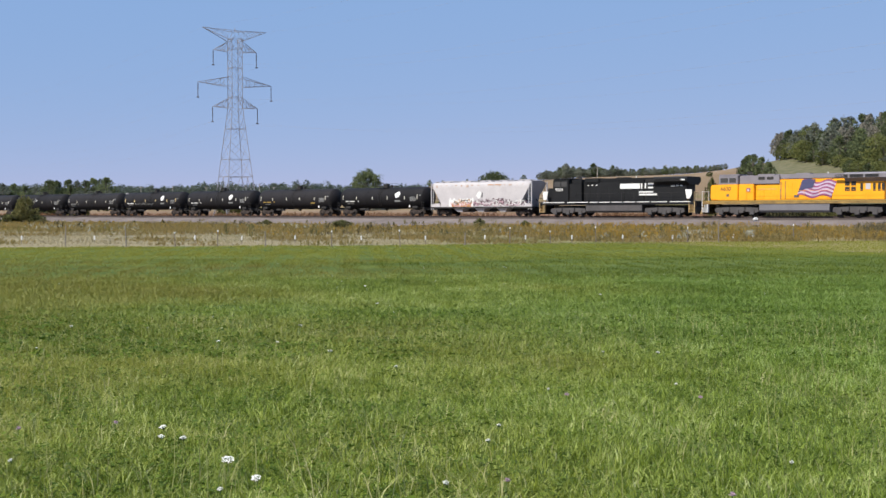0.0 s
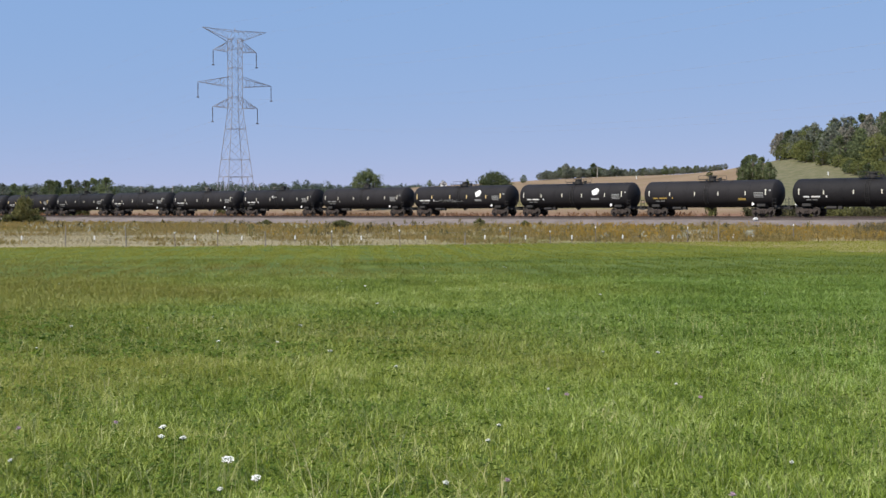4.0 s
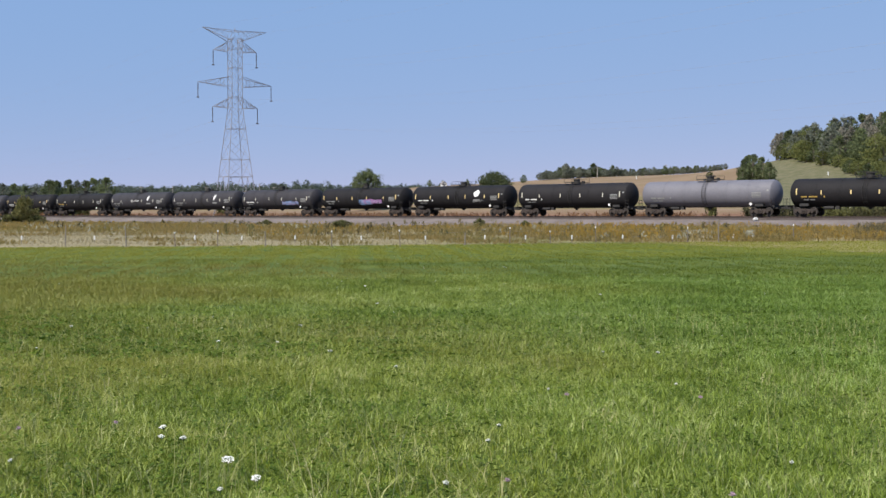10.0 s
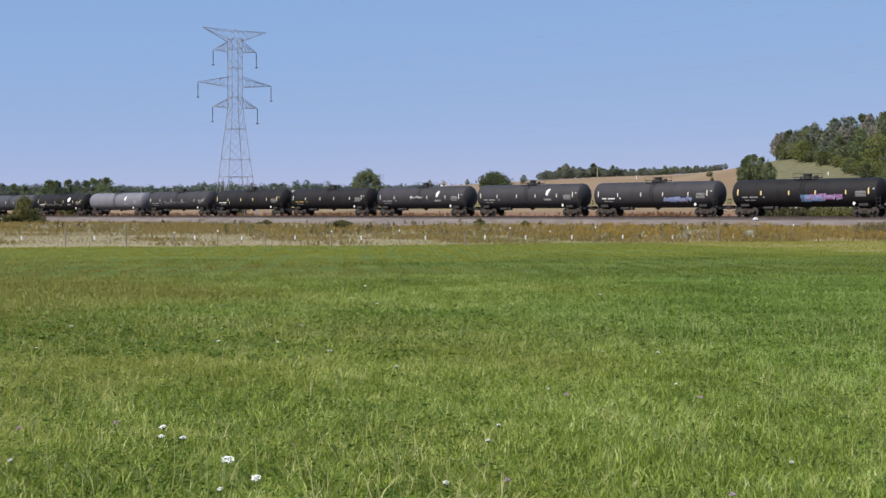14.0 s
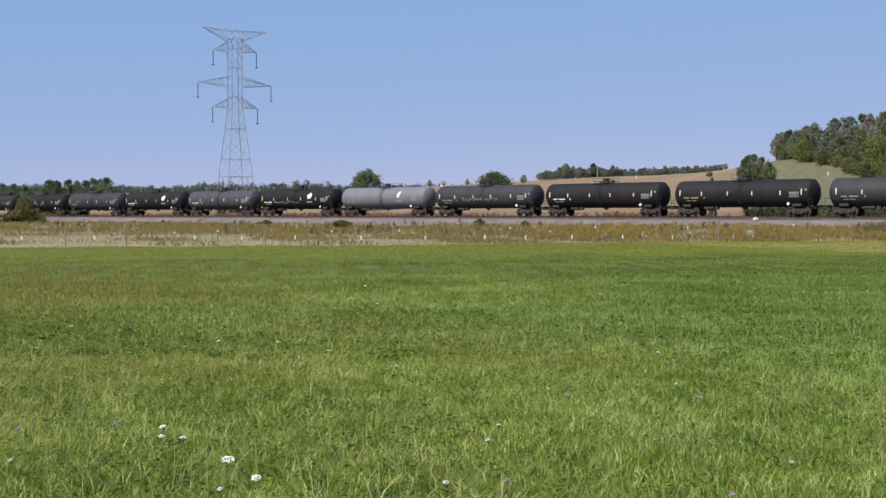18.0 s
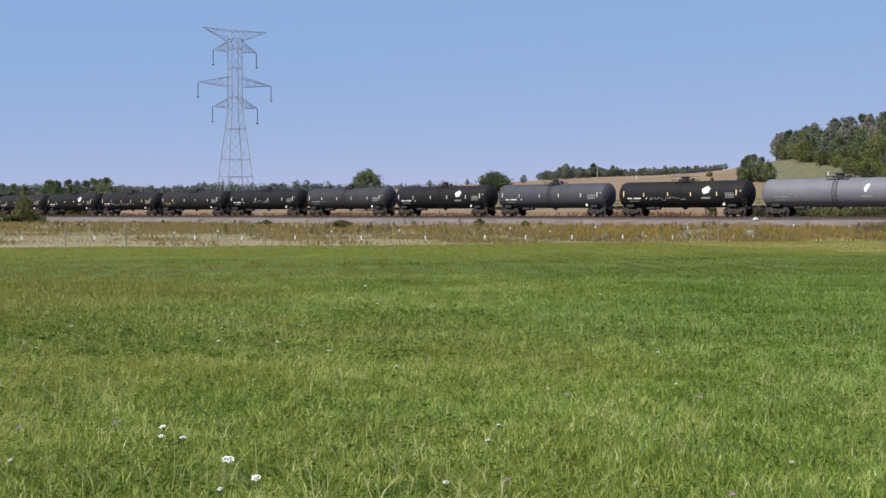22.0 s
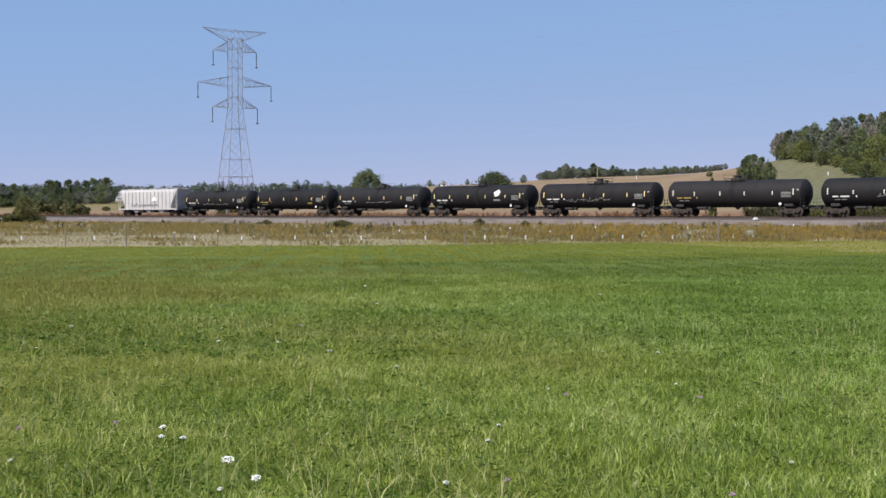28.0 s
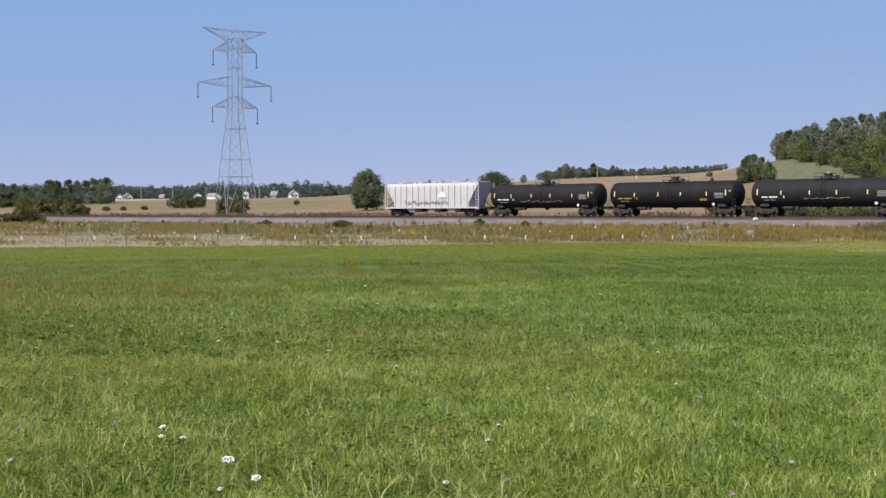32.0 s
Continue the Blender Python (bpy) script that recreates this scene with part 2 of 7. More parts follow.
def box(bm, x0, x1, y0, y1, z0, z1, bevel=0.0):
    v = [bm.verts.new((x, y, z)) for x in (x0, x1) for y in (y0, y1) for z in (z0, z1)]
    fs = [bm.faces.new([v[i] for i in q]) for q in ((0, 1, 3, 2), (4, 6, 7, 5), (0, 4, 5, 1), (2, 3, 7, 6), (0, 2, 6, 4), (1, 5, 7, 3))]
    if bevel:
        es = {e for f in fs for e in f.edges}
        bmesh.ops.bevel(bm, geom=list(es), offset=bevel, segments=2, affect="EDGES")
    return bm


def one_box(*a, bevel=0.0):
    return box(bmesh.new(), *a, bevel=bevel)


def tube(bm, p0, p1, r0, r1=None, seg=8, caps=True):
    r1 = r0 if r1 is None else r1
    p0, p1 = Vector(p0), Vector(p1)
    d = (p1 - p0).normalized()
    u = d.orthogonal().normalized()
    w = d.cross(u)
    ring = []
    for p, r in ((p0, r0), (p1, r1)):
        ring.append([bm.verts.new(p + (u * math.cos(2 * math.pi * i / seg) + w * math.sin(2 * math.pi * i / seg)) * r) for i in range(seg)])
    for i in range(seg):
        j = (i + 1) % seg
        bm.faces.new((ring[0][i], ring[0][j], ring[1][j], ring[1][i]))
    if caps:
        bm.faces.new(ring[0][::-1])
        bm.faces.new(ring[1])
    return bm


def prism(bm, outline, y0, y1):
    """A flat outline in x and z, given depth along y."""
    a = [bm.verts.new((x, y0, z)) for x, z in outline]
    c = [bm.verts.new((x, y1, z)) for x, z in outline]
    bm.faces.new(a)
    bm.faces.new(c[::-1])
    k = len(outline)
    for i in range(k):
        j = (i + 1) % k
        bm.faces.new((a[j], a[i], c[i], c[j]))
    return bm


def run(bm, points, r, seg=4):
    """One unbroken bar through a row of points."""
    points = [Vector(p) for p in points]
    d = (points[-1] - points[0]).normalized()
    u = d.orthogonal().normalized()
    v = d.cross(u)
    prev = None
    for p in points:
        ring = [bm.verts.new(p + r * (math.cos(6.28318 * i / seg) * u + math.sin(6.28318 * i / seg) * v)) for i in range(seg)]
        if prev:
            for i in range(seg):
                j = (i + 1) % seg
                bm.faces.new((prev[i], prev[j], ring[j], ring[i]))
        prev = ring


def lathe_x(bm, profile, seg, centre):
    """Rings round an axis along x: profile of (x, radius)."""
    rings = []
    for x, r in profile:
        if r < 1e-4:
            rings.append([bm.verts.new((x, centre[0], centre[1]))])
        else:
            rings.append([bm.verts.new((x, centre[0] + r * math.sin(2 * math.pi * i / seg), centre[1] + r * math.cos(2 * math.pi * i / seg))) for i in range(seg)])
    for a, c in zip(rings, rings[1:]):
        for i in range(seg):
            j = (i + 1) % seg
            if len(a) == 1:
                bm.faces.new((a[0], c[i], c[j]))
            elif len(c) == 1:
                bm.faces.new((a[i], c[0], a[j]))
            else:
                bm.faces.new((a[i], c[i], c[j], a[j]))
    return bm


def raw_mesh(name, verts, faces, mat):
    """A mesh from numpy arrays: verts n x 3, faces of three or four corners each."""
    me = bpy.data.meshes.new(name)
    k = faces.shape[1]
    me.vertices.add(len(verts))
    me.vertices.foreach_set("co", np.ascontiguousarray(verts, dtype=np.float32).ravel())
    me.loops.add(faces.size)
    me.loops.foreach_set("vertex_index", np.ascontiguousarray(faces, dtype=np.int32).ravel())
    me.polygons.add(len(faces))
    me.polygons.foreach_set("loop_start", np.arange(0, faces.size, k, dtype=np.int32))
    me.update(calc_edges=True)
    me.materials.append(mat)
    return me


# ---- ground ----
def build_ground():
    xs = np.unique(np.concatenate([np.linspace(-4500, -400, 20), np.linspace(-400, 420, 165), np.linspace(420, 4500, 20)]))
    ys = np.unique(np.concatenate([np.linspace(-1500, -20, 12), np.linspace(-20, 640, 190), np.linspace(640, 4500, 30)]))
    gx, gy = np.meshgrid(xs, ys)
    gz = land(gx, gy)
    verts = np.stack([gx.ravel(), gy.ravel(), gz.ravel()], 1)
    w = len(xs)
    i, j = np.meshgrid(np.arange(w - 1), np.arange(len(ys) - 1))
    a = (j * w + i).ravel()
    faces = np.stack([a, a + 1, a + w + 1, a + w], 1)
    me = raw_mesh("ground", verts, faces, ground_material())
    me.polygons.foreach_set("use_smooth", np.ones(len(faces), dtype=bool))
    tagged(new("ground", me), "level green pasture, dry verge and stubble fields", "ground", kind="structure")


build_ground()

BALLAST = material("ballast", (0.145, 0.117, 0.107), 0.95, vary=0.35, scale=0.35, fine=14, bump=0.7, other=(0.2, 0.168, 0.155), spec=0.2)
# darker brown stone for the top of the bed, between and beside the rails
DARK_BALLAST = material("dark_ballast", (0.055, 0.042, 0.037), 0.9, vary=0.4, scale=0.5, fine=14, bump=0.7, other=(0.095, 0.074, 0.064), spec=0.25)
TIE = material("tie_wood", (0.07, 0.05, 0.04), 0.9, vary=0.4, scale=2, fine=20)
RAIL = material("rail_steel", (0.045, 0.03, 0.025), 0.7, metal=0.2, vary=0.3, scale=1, fine=10)


def build_track():
    s0, s1 = -760.0, 330.0
    m = pose(TRACK_0.x, TRACK_0.y, 0, 0, 0, YAW)
    n = 380
    prof = [(-9.2, -0.15), (-8.0, 0.22), (-4.4, 0.62), (-2.7, 1.02), (-1.9, 1.20), (1.9, 1.20), (2.7, 1.02), (4.4, 0.62), (7.5, 0.2)]
    rnd = np.random.RandomState(5)
    v = []
    for i in range(n + 1):
        s = s0 + (s1 - s0) * i / n
        for k, (q, z) in enumerate(prof):
            inner = 3 <= k <= 6
            v.append((s, q + (0 if inner else rnd.uniform(-0.3, 0.3)), z + (0 if k in (4, 5) else rnd.uniform(-0.04, 0.04))))
    w = len(prof)
    f = [(i * w + k, (i + 1) * w + k, (i + 1) * w + k + 1, i * w + k + 1) for i in range(n) for k in range(w - 1)]
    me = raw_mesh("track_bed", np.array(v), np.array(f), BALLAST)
    me.materials.append(DARK_BALLAST)
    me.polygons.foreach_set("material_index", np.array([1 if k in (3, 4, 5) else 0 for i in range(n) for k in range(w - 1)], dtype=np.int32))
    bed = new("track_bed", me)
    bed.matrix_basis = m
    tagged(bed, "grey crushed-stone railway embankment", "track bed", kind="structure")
    for side in (-0.755, 0.755):
        bm = bmesh.new()
        box(bm, s0, s1, side - 0.07, side + 0.07, 1.215, 1.24)
        box(bm, s0, s1, side - 0.012, side + 0.012, 1.24, 1.36)
        box(bm, s0, s1, side - 0.037, side + 0.037, 1.36, RAIL_TOP)
        r = part("rail", bm, RAIL)
        r.matrix_basis = m
        tagged(r, "long brown steel rail with a worn top", "rail", group="rails of the track", kind="structure")
    bm = bmesh.new()
    for i in range(int((s1 - s0) / 0.56)):
        s = s0 + i * 0.56
        box(bm, s - 0.11, s + 0.11, -1.3, 1.3, 1.12, 1.216)
    me = bpy.data.meshes.new("ties")
    bm.to_mesh(me)
    bm.free()
    me.materials.append(TIE)
    t = new("track_ties", me)
    t.matrix_basis = m
    tagged(t, "dark weathered wooden railway ties bedded in stone", "railway ties", kind="stuff")


build_track()

# ---- the train: prototypes stand with their base on the rail top, +x is the way the train runs ----
WHEEL_R, LOCO_R = 0.46, 0.53
WHEELSETS = {}


def wheelset(r, gauge=0.755):
    key = "w%.2f" % r
    if key not in WHEELSETS:
        bm = bmesh.new()
        for sy in (-1, 1):
            prof = [(0.0, 0.10), (0.0, r * 0.35), (0.03, r * 0.8), (0.0, r * 0.83), (0.0, r), (0.11, r), (0.125, r + 0.025), (0.145, r + 0.02), (0.145, 0.10)]
            rings = []
            for d, rr in prof:
                rings.append([bm.verts.new((rr * math.cos(2 * math.pi * i / 20), sy * (gauge + 0.085 - d), rr * math.sin(2 * math.pi * i / 20))) for i in range(20)])
            for a, c in zip(rings, rings[1:]):
                for i in range(20):
                    j = (i + 1) % 20
                    bm.faces.new((a[i], a[j], c[j], c[i]))
        tube(bm, (0, -1.1, 0), (0, 1.1, 0), 0.085, seg=10)
        # a chalked spoke mark on the wheel plate
        box(bm, 0.12, r * 0.75, -gauge - 0.10, -gauge - 0.08, -0.03, 0.03)
        WHEELSETS[key] = to_mesh("wheelset", bm, WHEEL)
    return WHEELSETS[key]


TRUCK_MESH = {}


def side_frame_mesh():
    if "side" not in TRUCK_MESH:
        bm = bmesh.new()
        top = [(-1.15, 0.52), (-1.12, 0.66), (-0.72, 0.68), (-0.45, 0.78), (0.45, 0.78), (0.72, 0.68), (1.12, 0.66), (1.15, 0.52),
               (0.72, 0.50), (0.42, 0.24), (-0.42, 0.24), (-0.72, 0.50)]
        prism(bm, top, -0.09, 0.09)
        for sx in (-0.89, 0.89):
            tube(bm, (sx, -0.17, 0.46), (sx, 0.05, 0.46), 0.13, seg=12)
        for k in (-0.22, 0.0, 0.22):
            tube(bm, (k, -0.12, 0.30), (k, -0.12, 0.66), 0.085, seg=8)
        TRUCK_MESH["side"] = to_mesh("side_frame", bm, TRUCK)
        bm = bmesh.new()
        box(bm, -0.2, 0.2, -1.15, 1.15, 0.5, 0.8, bevel=0.03)
        tube(bm, (0, 0, 0.7), (0, 0, 0.95), 0.3, seg=12)
        for sx in (-0.45, 0.45):
            box(bm, sx - 0.05, sx + 0.05, -0.9, 0.9, 0.36, 0.52)
        TRUCK_MESH["bolster"] = to_mesh("truck", bm, TRUCK)
    return TRUCK_MESH["side"]


def add_truck(car, x, name="truck"):
    side = side_frame_mesh()
    t = link_part(name, TRUCK_MESH["bolster"], car, "rusty brown cast-steel two-axle truck")
    t.location = (x, 0, 0)
    for sy in (-1, 1):
        o = link_part("side_frame", side, t)
        o.matrix_basis = pose(0, sy * 1.0, 0, 0, 0, 0 if sy < 0 else 180)
    for sx in (-0.89, 0.89):
        o = link_part("wheelset", wheelset(WHEEL_R), t)
        o.location = (sx, 0, WHEEL_R)
        o["axle"] = 0 if sx < 0 else 1
    return t


def coupler_mesh():
    if "coupler" not in TRUCK_MESH:
        bm = bmesh.new()
        box(bm, -0.55, 0.32, -0.09, 0.09, 0.78, 0.94, bevel=0.02)
        box(bm, 0.22, 0.5, -0.17, 0.14, 0.74, 0.98, bevel=0.04)
        tube(bm, (-0.1, -0.35, 0.7), (0.4, -0.3, 0.45), 0.03, seg=6)
        TRUCK_MESH["coupler"] = to_mesh("coupler", bm, STEEL)
    return TRUCK_MESH["coupler"]


def patch_on_tank(outline, radius, centre_z, lift=0.012):
    """A thin sheet that follows the tank's round side: outline of (x, z) points, fanned from its middle, on the near side."""
    bm = bmesh.new()
    cx = sum(p[0] for p in outline) / len(outline)
    cz = sum(p[1] for p in outline) / len(outline)

    def put(x, z, up):
        a = (z - MARK_DROP - centre_z) / radius
        a = max(-0.98, min(0.98, a))
        r = radius + up
        return bm.verts.new((x, -r * math.sqrt(1 - a * a), centre_z + r * a))

    loops = []
    for k in (1.0, 0.66, 0.33):
        loops.append([put(cx + (x - cx) * k, cz + (z - cz) * k, lift) for x, z in outline])
    mid = put(cx, cz, lift)
    n = len(outline)
    for i in range(n):
        j = (i + 1) % n
        bm.faces.new((loops[0][i], loops[0][j], loops[1][j], loops[1][i]))
        bm.faces.new((loops[1][i], loops[1][j], loops[2][j], loops[2][i]))
        bm.faces.new((loops[2][i], loops[2][j], mid))
    return bm


def rect(x0, x1, z0, z1, n=5):
    o = [(x0, z0 + (z1 - z0) * i / n) for i in range(n)] + [(x0 + (x1 - x0) * i / n, z1) for i in range(n)]
    return o + [(x1, z1 - (z1 - z0) * i / n) for i in range(n)] + [(x1 - (x1 - x0) * i / n, z0) for i in range(n)]


def bars_on_tank(spans, radius, centre_z, lift=0.018):
    bm = bmesh.new()
    for x0, x1, z0, z1 in spans:
        one = patch_on_tank(rect(x0, x1, z0, z1, 2), radius, centre_z, lift)
        me = bpy.data.meshes.new("tmp")
        one.to_mesh(me)
        one.free()
        bm.from_mesh(me)
        bpy.data.meshes.remove(me)
    return bm


TANK_R, TANK_Z, TANK_HALF = 1.475, 2.43, 8.4
MARK_DROP = 0.13         # the lettering is laid out for a tank that sits this much higher
TANK_COLOURS = {
    "black": M_black(),
    "charcoal": material("tank_charcoal", (0.025, 0.023, 0.027), 0.68, vary=0.25, scale=0.5, fine=6, spec=0.3, other=(0.034, 0.031, 0.036)),
    "bluegrey": material("tank_blue_grey", (0.041, 0.041, 0.05), 0.68, spec=0.3, vary=0.2, scale=0.5, fine=6),
    "grey": material("tank_light_grey", (0.112, 0.108, 0.128), 0.65, vary=0.15, scale=0.5, fine=6, other=(0.135, 0.13, 0.15)),
}
TANKS, MARKS = {}, {}


def tank_mesh(colour, belly=False):
    key = (colour, belly)
    if key not in TANKS:
        bm = bmesh.new()
        prof = [(-TANK_HALF, 0)]
        head = [(0.10, 0.42), (0.26, 0.7), (0.42, 0.87), (0.56, 0.96), (0.78, 1.0)]
        prof += [(-TANK_HALF + d * 1.0, TANK_R * r) for d, r in head]
        rings = [-5.2, -2.6, 0.0, 2.6, 5.2]
        for x in rings:
            prof += [(x - 0.05, TANK_R), (x - 0.045, TANK_R + 0.014), (x + 0.045, TANK_R + 0.014), (x + 0.05, TANK_R)]
        prof += [(TANK_HALF - d, TANK_R * r) for d, r in reversed(head)]
        prof.append((TANK_HALF, 0))
        lathe_x(bm, prof, 40, (0, TANK_Z))
        TANKS[key] = to_mesh("tank", bm, TANK_COLOURS[colour], sharp=28)
    return TANKS[key]


def build_tank_car():
    """A general-service tank car, coupled length 18.1 m."""
    car = new("tank_car")
    link_part("tank", tank_mesh("black"), car)
    for sx in (-1, 1):
        add_truck(car, sx * 6.55)
        bm = bmesh.new()
        x0, x1 = sorted((sx * 5.3, sx * 8.45))
        box(bm, x0, x1, -0.35, 0.35, 0.78, 1.12, bevel=0.02)
        xa, xb = sorted((sx * 6.0, sx * 7.0))
        box(bm, xa, xb, -1.25, 1.25, 1.02, 1.32, bevel=0.03)
        xa, xb = sorted((sx * 8.2, sx * 8.42))
        box(bm, xa, xb, -1.5, 1.5, 0.95, 1.15)
        part("stub_sill", bm, STEEL, car)
        c = link_part("coupler", coupler_mesh(), car)
        c.matrix_basis = pose(sx * 8.55, 0, 0, 0, 0, 0 if sx > 0 else 180)
        # saddle plates that carry the tank
        bm = bmesh.new()
        prism(bm, [(sx * 6.55 - 0.5, 1.0), (sx * 6.55 + 0.5, 1.0), (sx * 6.55 + 0.35, 1.75), (sx * 6.55 - 0.35, 1.75)], -0.85, 0.85)
        part("saddle", bm, STEEL, car)
        # end ladders and hand rails
        for sy in (-1, 1):
            bm = bmesh.new()
            for dx in (0.0, 0.42):
                tube(bm, (sx * (8.35 - dx), sy * 1.48, 0.7), (sx * (8.35 - dx), sy * 1.5, 1.95), 0.018, seg=5)
            for k in range(4):
                tube(bm, (sx * 8.35, sy * 1.49, 0.75 + 0.35 * k), (sx * 7.93, sy * 1.49, 0.75 + 0.35 * k), 0.018, seg=5)
            part("end_ladder", bm, STEEL, car)
    # top fittings
    bm = bmesh.new()
    tube(bm, (0, 0, TANK_Z + TANK_R - 0.1), (0, 0, TANK_Z + TANK_R + 0.4), 0.4, seg=16)
    tube(bm, (0, 0, TANK_Z + TANK_R + 0.4), (0, 0, TANK_Z + TANK_R + 0.48), 0.46, seg=16)
    part("manway", bm, STEEL, car)
    bm = bmesh.new()
    tube(bm, (0.95, 0, TANK_Z + TANK_R - 0.1), (0.95, 0, TANK_Z + TANK_R + 0.32), 0.2, seg=12)
    part("valve_housing", bm, STEEL, car)
    bm = bmesh.new()
    tube(bm, (-0.8, 0.1, TANK_Z + TANK_R - 0.1), (-0.8, 0.1, TANK_Z + TANK_R + 0.22), 0.13, seg=10)
    part("safety_valve", bm, STEEL, car)
    bm = bmesh.new()
    zt = TANK_Z + TANK_R + 0.10
    for sy in (-1, 1):
        y0, y1 = sorted((sy * 0.62, sy * 1.0))
        box(bm, -1.15, 1.15, y0, y1, zt, zt + 0.07)
        for x in (-1.1, 0, 1.1):
            tube(bm, (x, sy * 0.8, zt), (x, sy * 0.75, TANK_Z + 1.3), 0.025, seg=5)
    part("platform", bm, STEEL, car)
    bm = bmesh.new()
    for sy in (-1, 1):
        for x in (-1.15, 0, 1.15):
            tube(bm, (x, sy * 1.0, zt), (x, sy * 1.0, zt + 0.44), 0.02, seg=5)
        for h in (0.44,):
            tube(bm, (-1.15, sy * 1.0, zt + h), (1.15, sy * 1.0, zt + h), 0.02, seg=5)
    part("platform_rail", bm, STEEL, car)
    bm = bmesh.new()
    for x in (-0.22, 0.22):
        pts = [(x, -(TANK_R + 0.09) * math.sin(a), TANK_Z + (TANK_R + 0.09) * math.cos(a)) for a in [radians(d) for d in range(25, 146, 12)]]
        for p, q in zip(pts, pts[1:]):
            tube(bm, p, q, 0.022, seg=5, caps=False)
    for a in [radians(d) for d in range(30, 146, 9)]:
        y, z = -(TANK_R + 0.09) * math.sin(a), TANK_Z + (TANK_R + 0.09) * math.cos(a)
        tube(bm, (-0.22, y, z), (0.22, y, z), 0.015, seg=4, caps=False)
    part("side_ladder", bm, STEEL, car)
    bm = bmesh.new()
    tube(bm, (0, 0, 0.72), (0, 0, 1.25), 0.17, seg=10)
    tube(bm, (-0.35, 0, 0.95), (0.35, 0, 0.95), 0.09, seg=8)
    part("outlet_valve", bm, STEEL, car)
    bm = bmesh.new()
    tube(bm, (-4.6, -0.55, 0.88), (-3.5, -0.55, 0.88), 0.2, seg=12)
    box(bm, -3.3, -2.9, -0.75, -0.35, 0.72, 1.05)
    tube(bm, (-5.2, -0.5, 0.98), (5.2, -0.5, 0.98), 0.03, seg=5)
    part("brake_gear", bm, STEEL, car)
    # a white placard near the leading truck
    bm = bmesh.new()
    s = 0.19
    prism(bm, [(5.6 - s, 1.3), (5.6, 1.3 - s), (5.6 + s, 1.3), (5.6, 1.3 + s)], -1.36, -1.34)
    part("placard", bm, WHITE, car, "white diamond placard")
    return car


def mark_mesh(key, mat, spans, lift=0.018):
    k = (key, mat.name)
    if k not in MARKS:
        MARKS[k] = to_mesh("marking", bars_on_tank(spans, TANK_R, TANK_Z, lift), mat)
    return MARKS[k]


LEAF = [(-0.78, 0.2), (-0.1, 0.62), (0.25, 0.8), (0.78, 0.35), (0.45, -0.45), (-0.42, -0.66)]
SLIM_LEAF = [(-0.55, -0.25), (-0.4, 0.35), (0.1, 0.85), (0.45, 0.95), (0.35, 0.3), (0.0, -0.5), (-0.3, -0.8)]
PURPLE = material("purple_spray_paint", (0.2, 0.06, 0.2), 0.6, vary=0.4, scale=3, fine=20, other=(0.36, 0.18, 0.38))
PALE_SPRAY = material("pale_spray_paint", (0.3, 0.24, 0.38), 0.6, vary=0.3, scale=3, fine=20)
BLUE_SPRAY = material("blue_spray_paint", (0.12, 0.2, 0.36), 0.6, vary=0.4, scale=3, fine=20)


def squiggle(seed, x0, x1, z0, z1, n):
    """The course of one unbroken sprayed stroke that runs up and down n times: points of (x, z)."""
    r = random.Random(seed)
    pts = []
    for i in range(3 * n):
        x = x0 + (x1 - x0) * (i + r.uniform(-1.6, 1.6)) / (3 * n)
        z = z0 + (z1 - z0) * r.choice((r.uniform(0.0, 0.3), r.uniform(0.2, 0.7), r.uniform(0.6, 1.0)))
        if pts:
            pts.append(((pts[-1][0] + x) / 2 + r.uniform(-0.03, 0.03), (pts[-1][1] + z) / 2))
        pts.append((x, z))
    return pts


def stroke(pts, wide, seat):
    """A painted band along the points; seat puts a point of (x, z) on the painted side."""
    bm = bmesh.new()
    prev = None
    r = random.Random(len(pts))
    for i, (x, z) in enumerate(pts):
        a, c = pts[max(0, i - 1)], pts[min(len(pts) - 1, i + 1)]
        d = Vector((c[0] - a[0], c[1] - a[1]))
        d = d.normalized() if d.length > 1e-6 else Vector((1, 0))
        w = wide * r.uniform(0.6, 1.2) / 2
        pair = [bm.verts.new(seat(x - d.y * w * k, z + d.x * w * k)) for k in (-1, 1)]
        if prev:
            bm.faces.new((prev[0], pair[0], pair[1], prev[1]))
        prev = pair
    return bm


def on_tank(lift):
    def seat(x, z):
        a = max(-0.98, min(0.98, (z - MARK_DROP - TANK_Z) / TANK_R))
        r = TANK_R + lift
        return x, -r * math.sqrt(1 - a * a), TANK_Z + r * a
    return seat


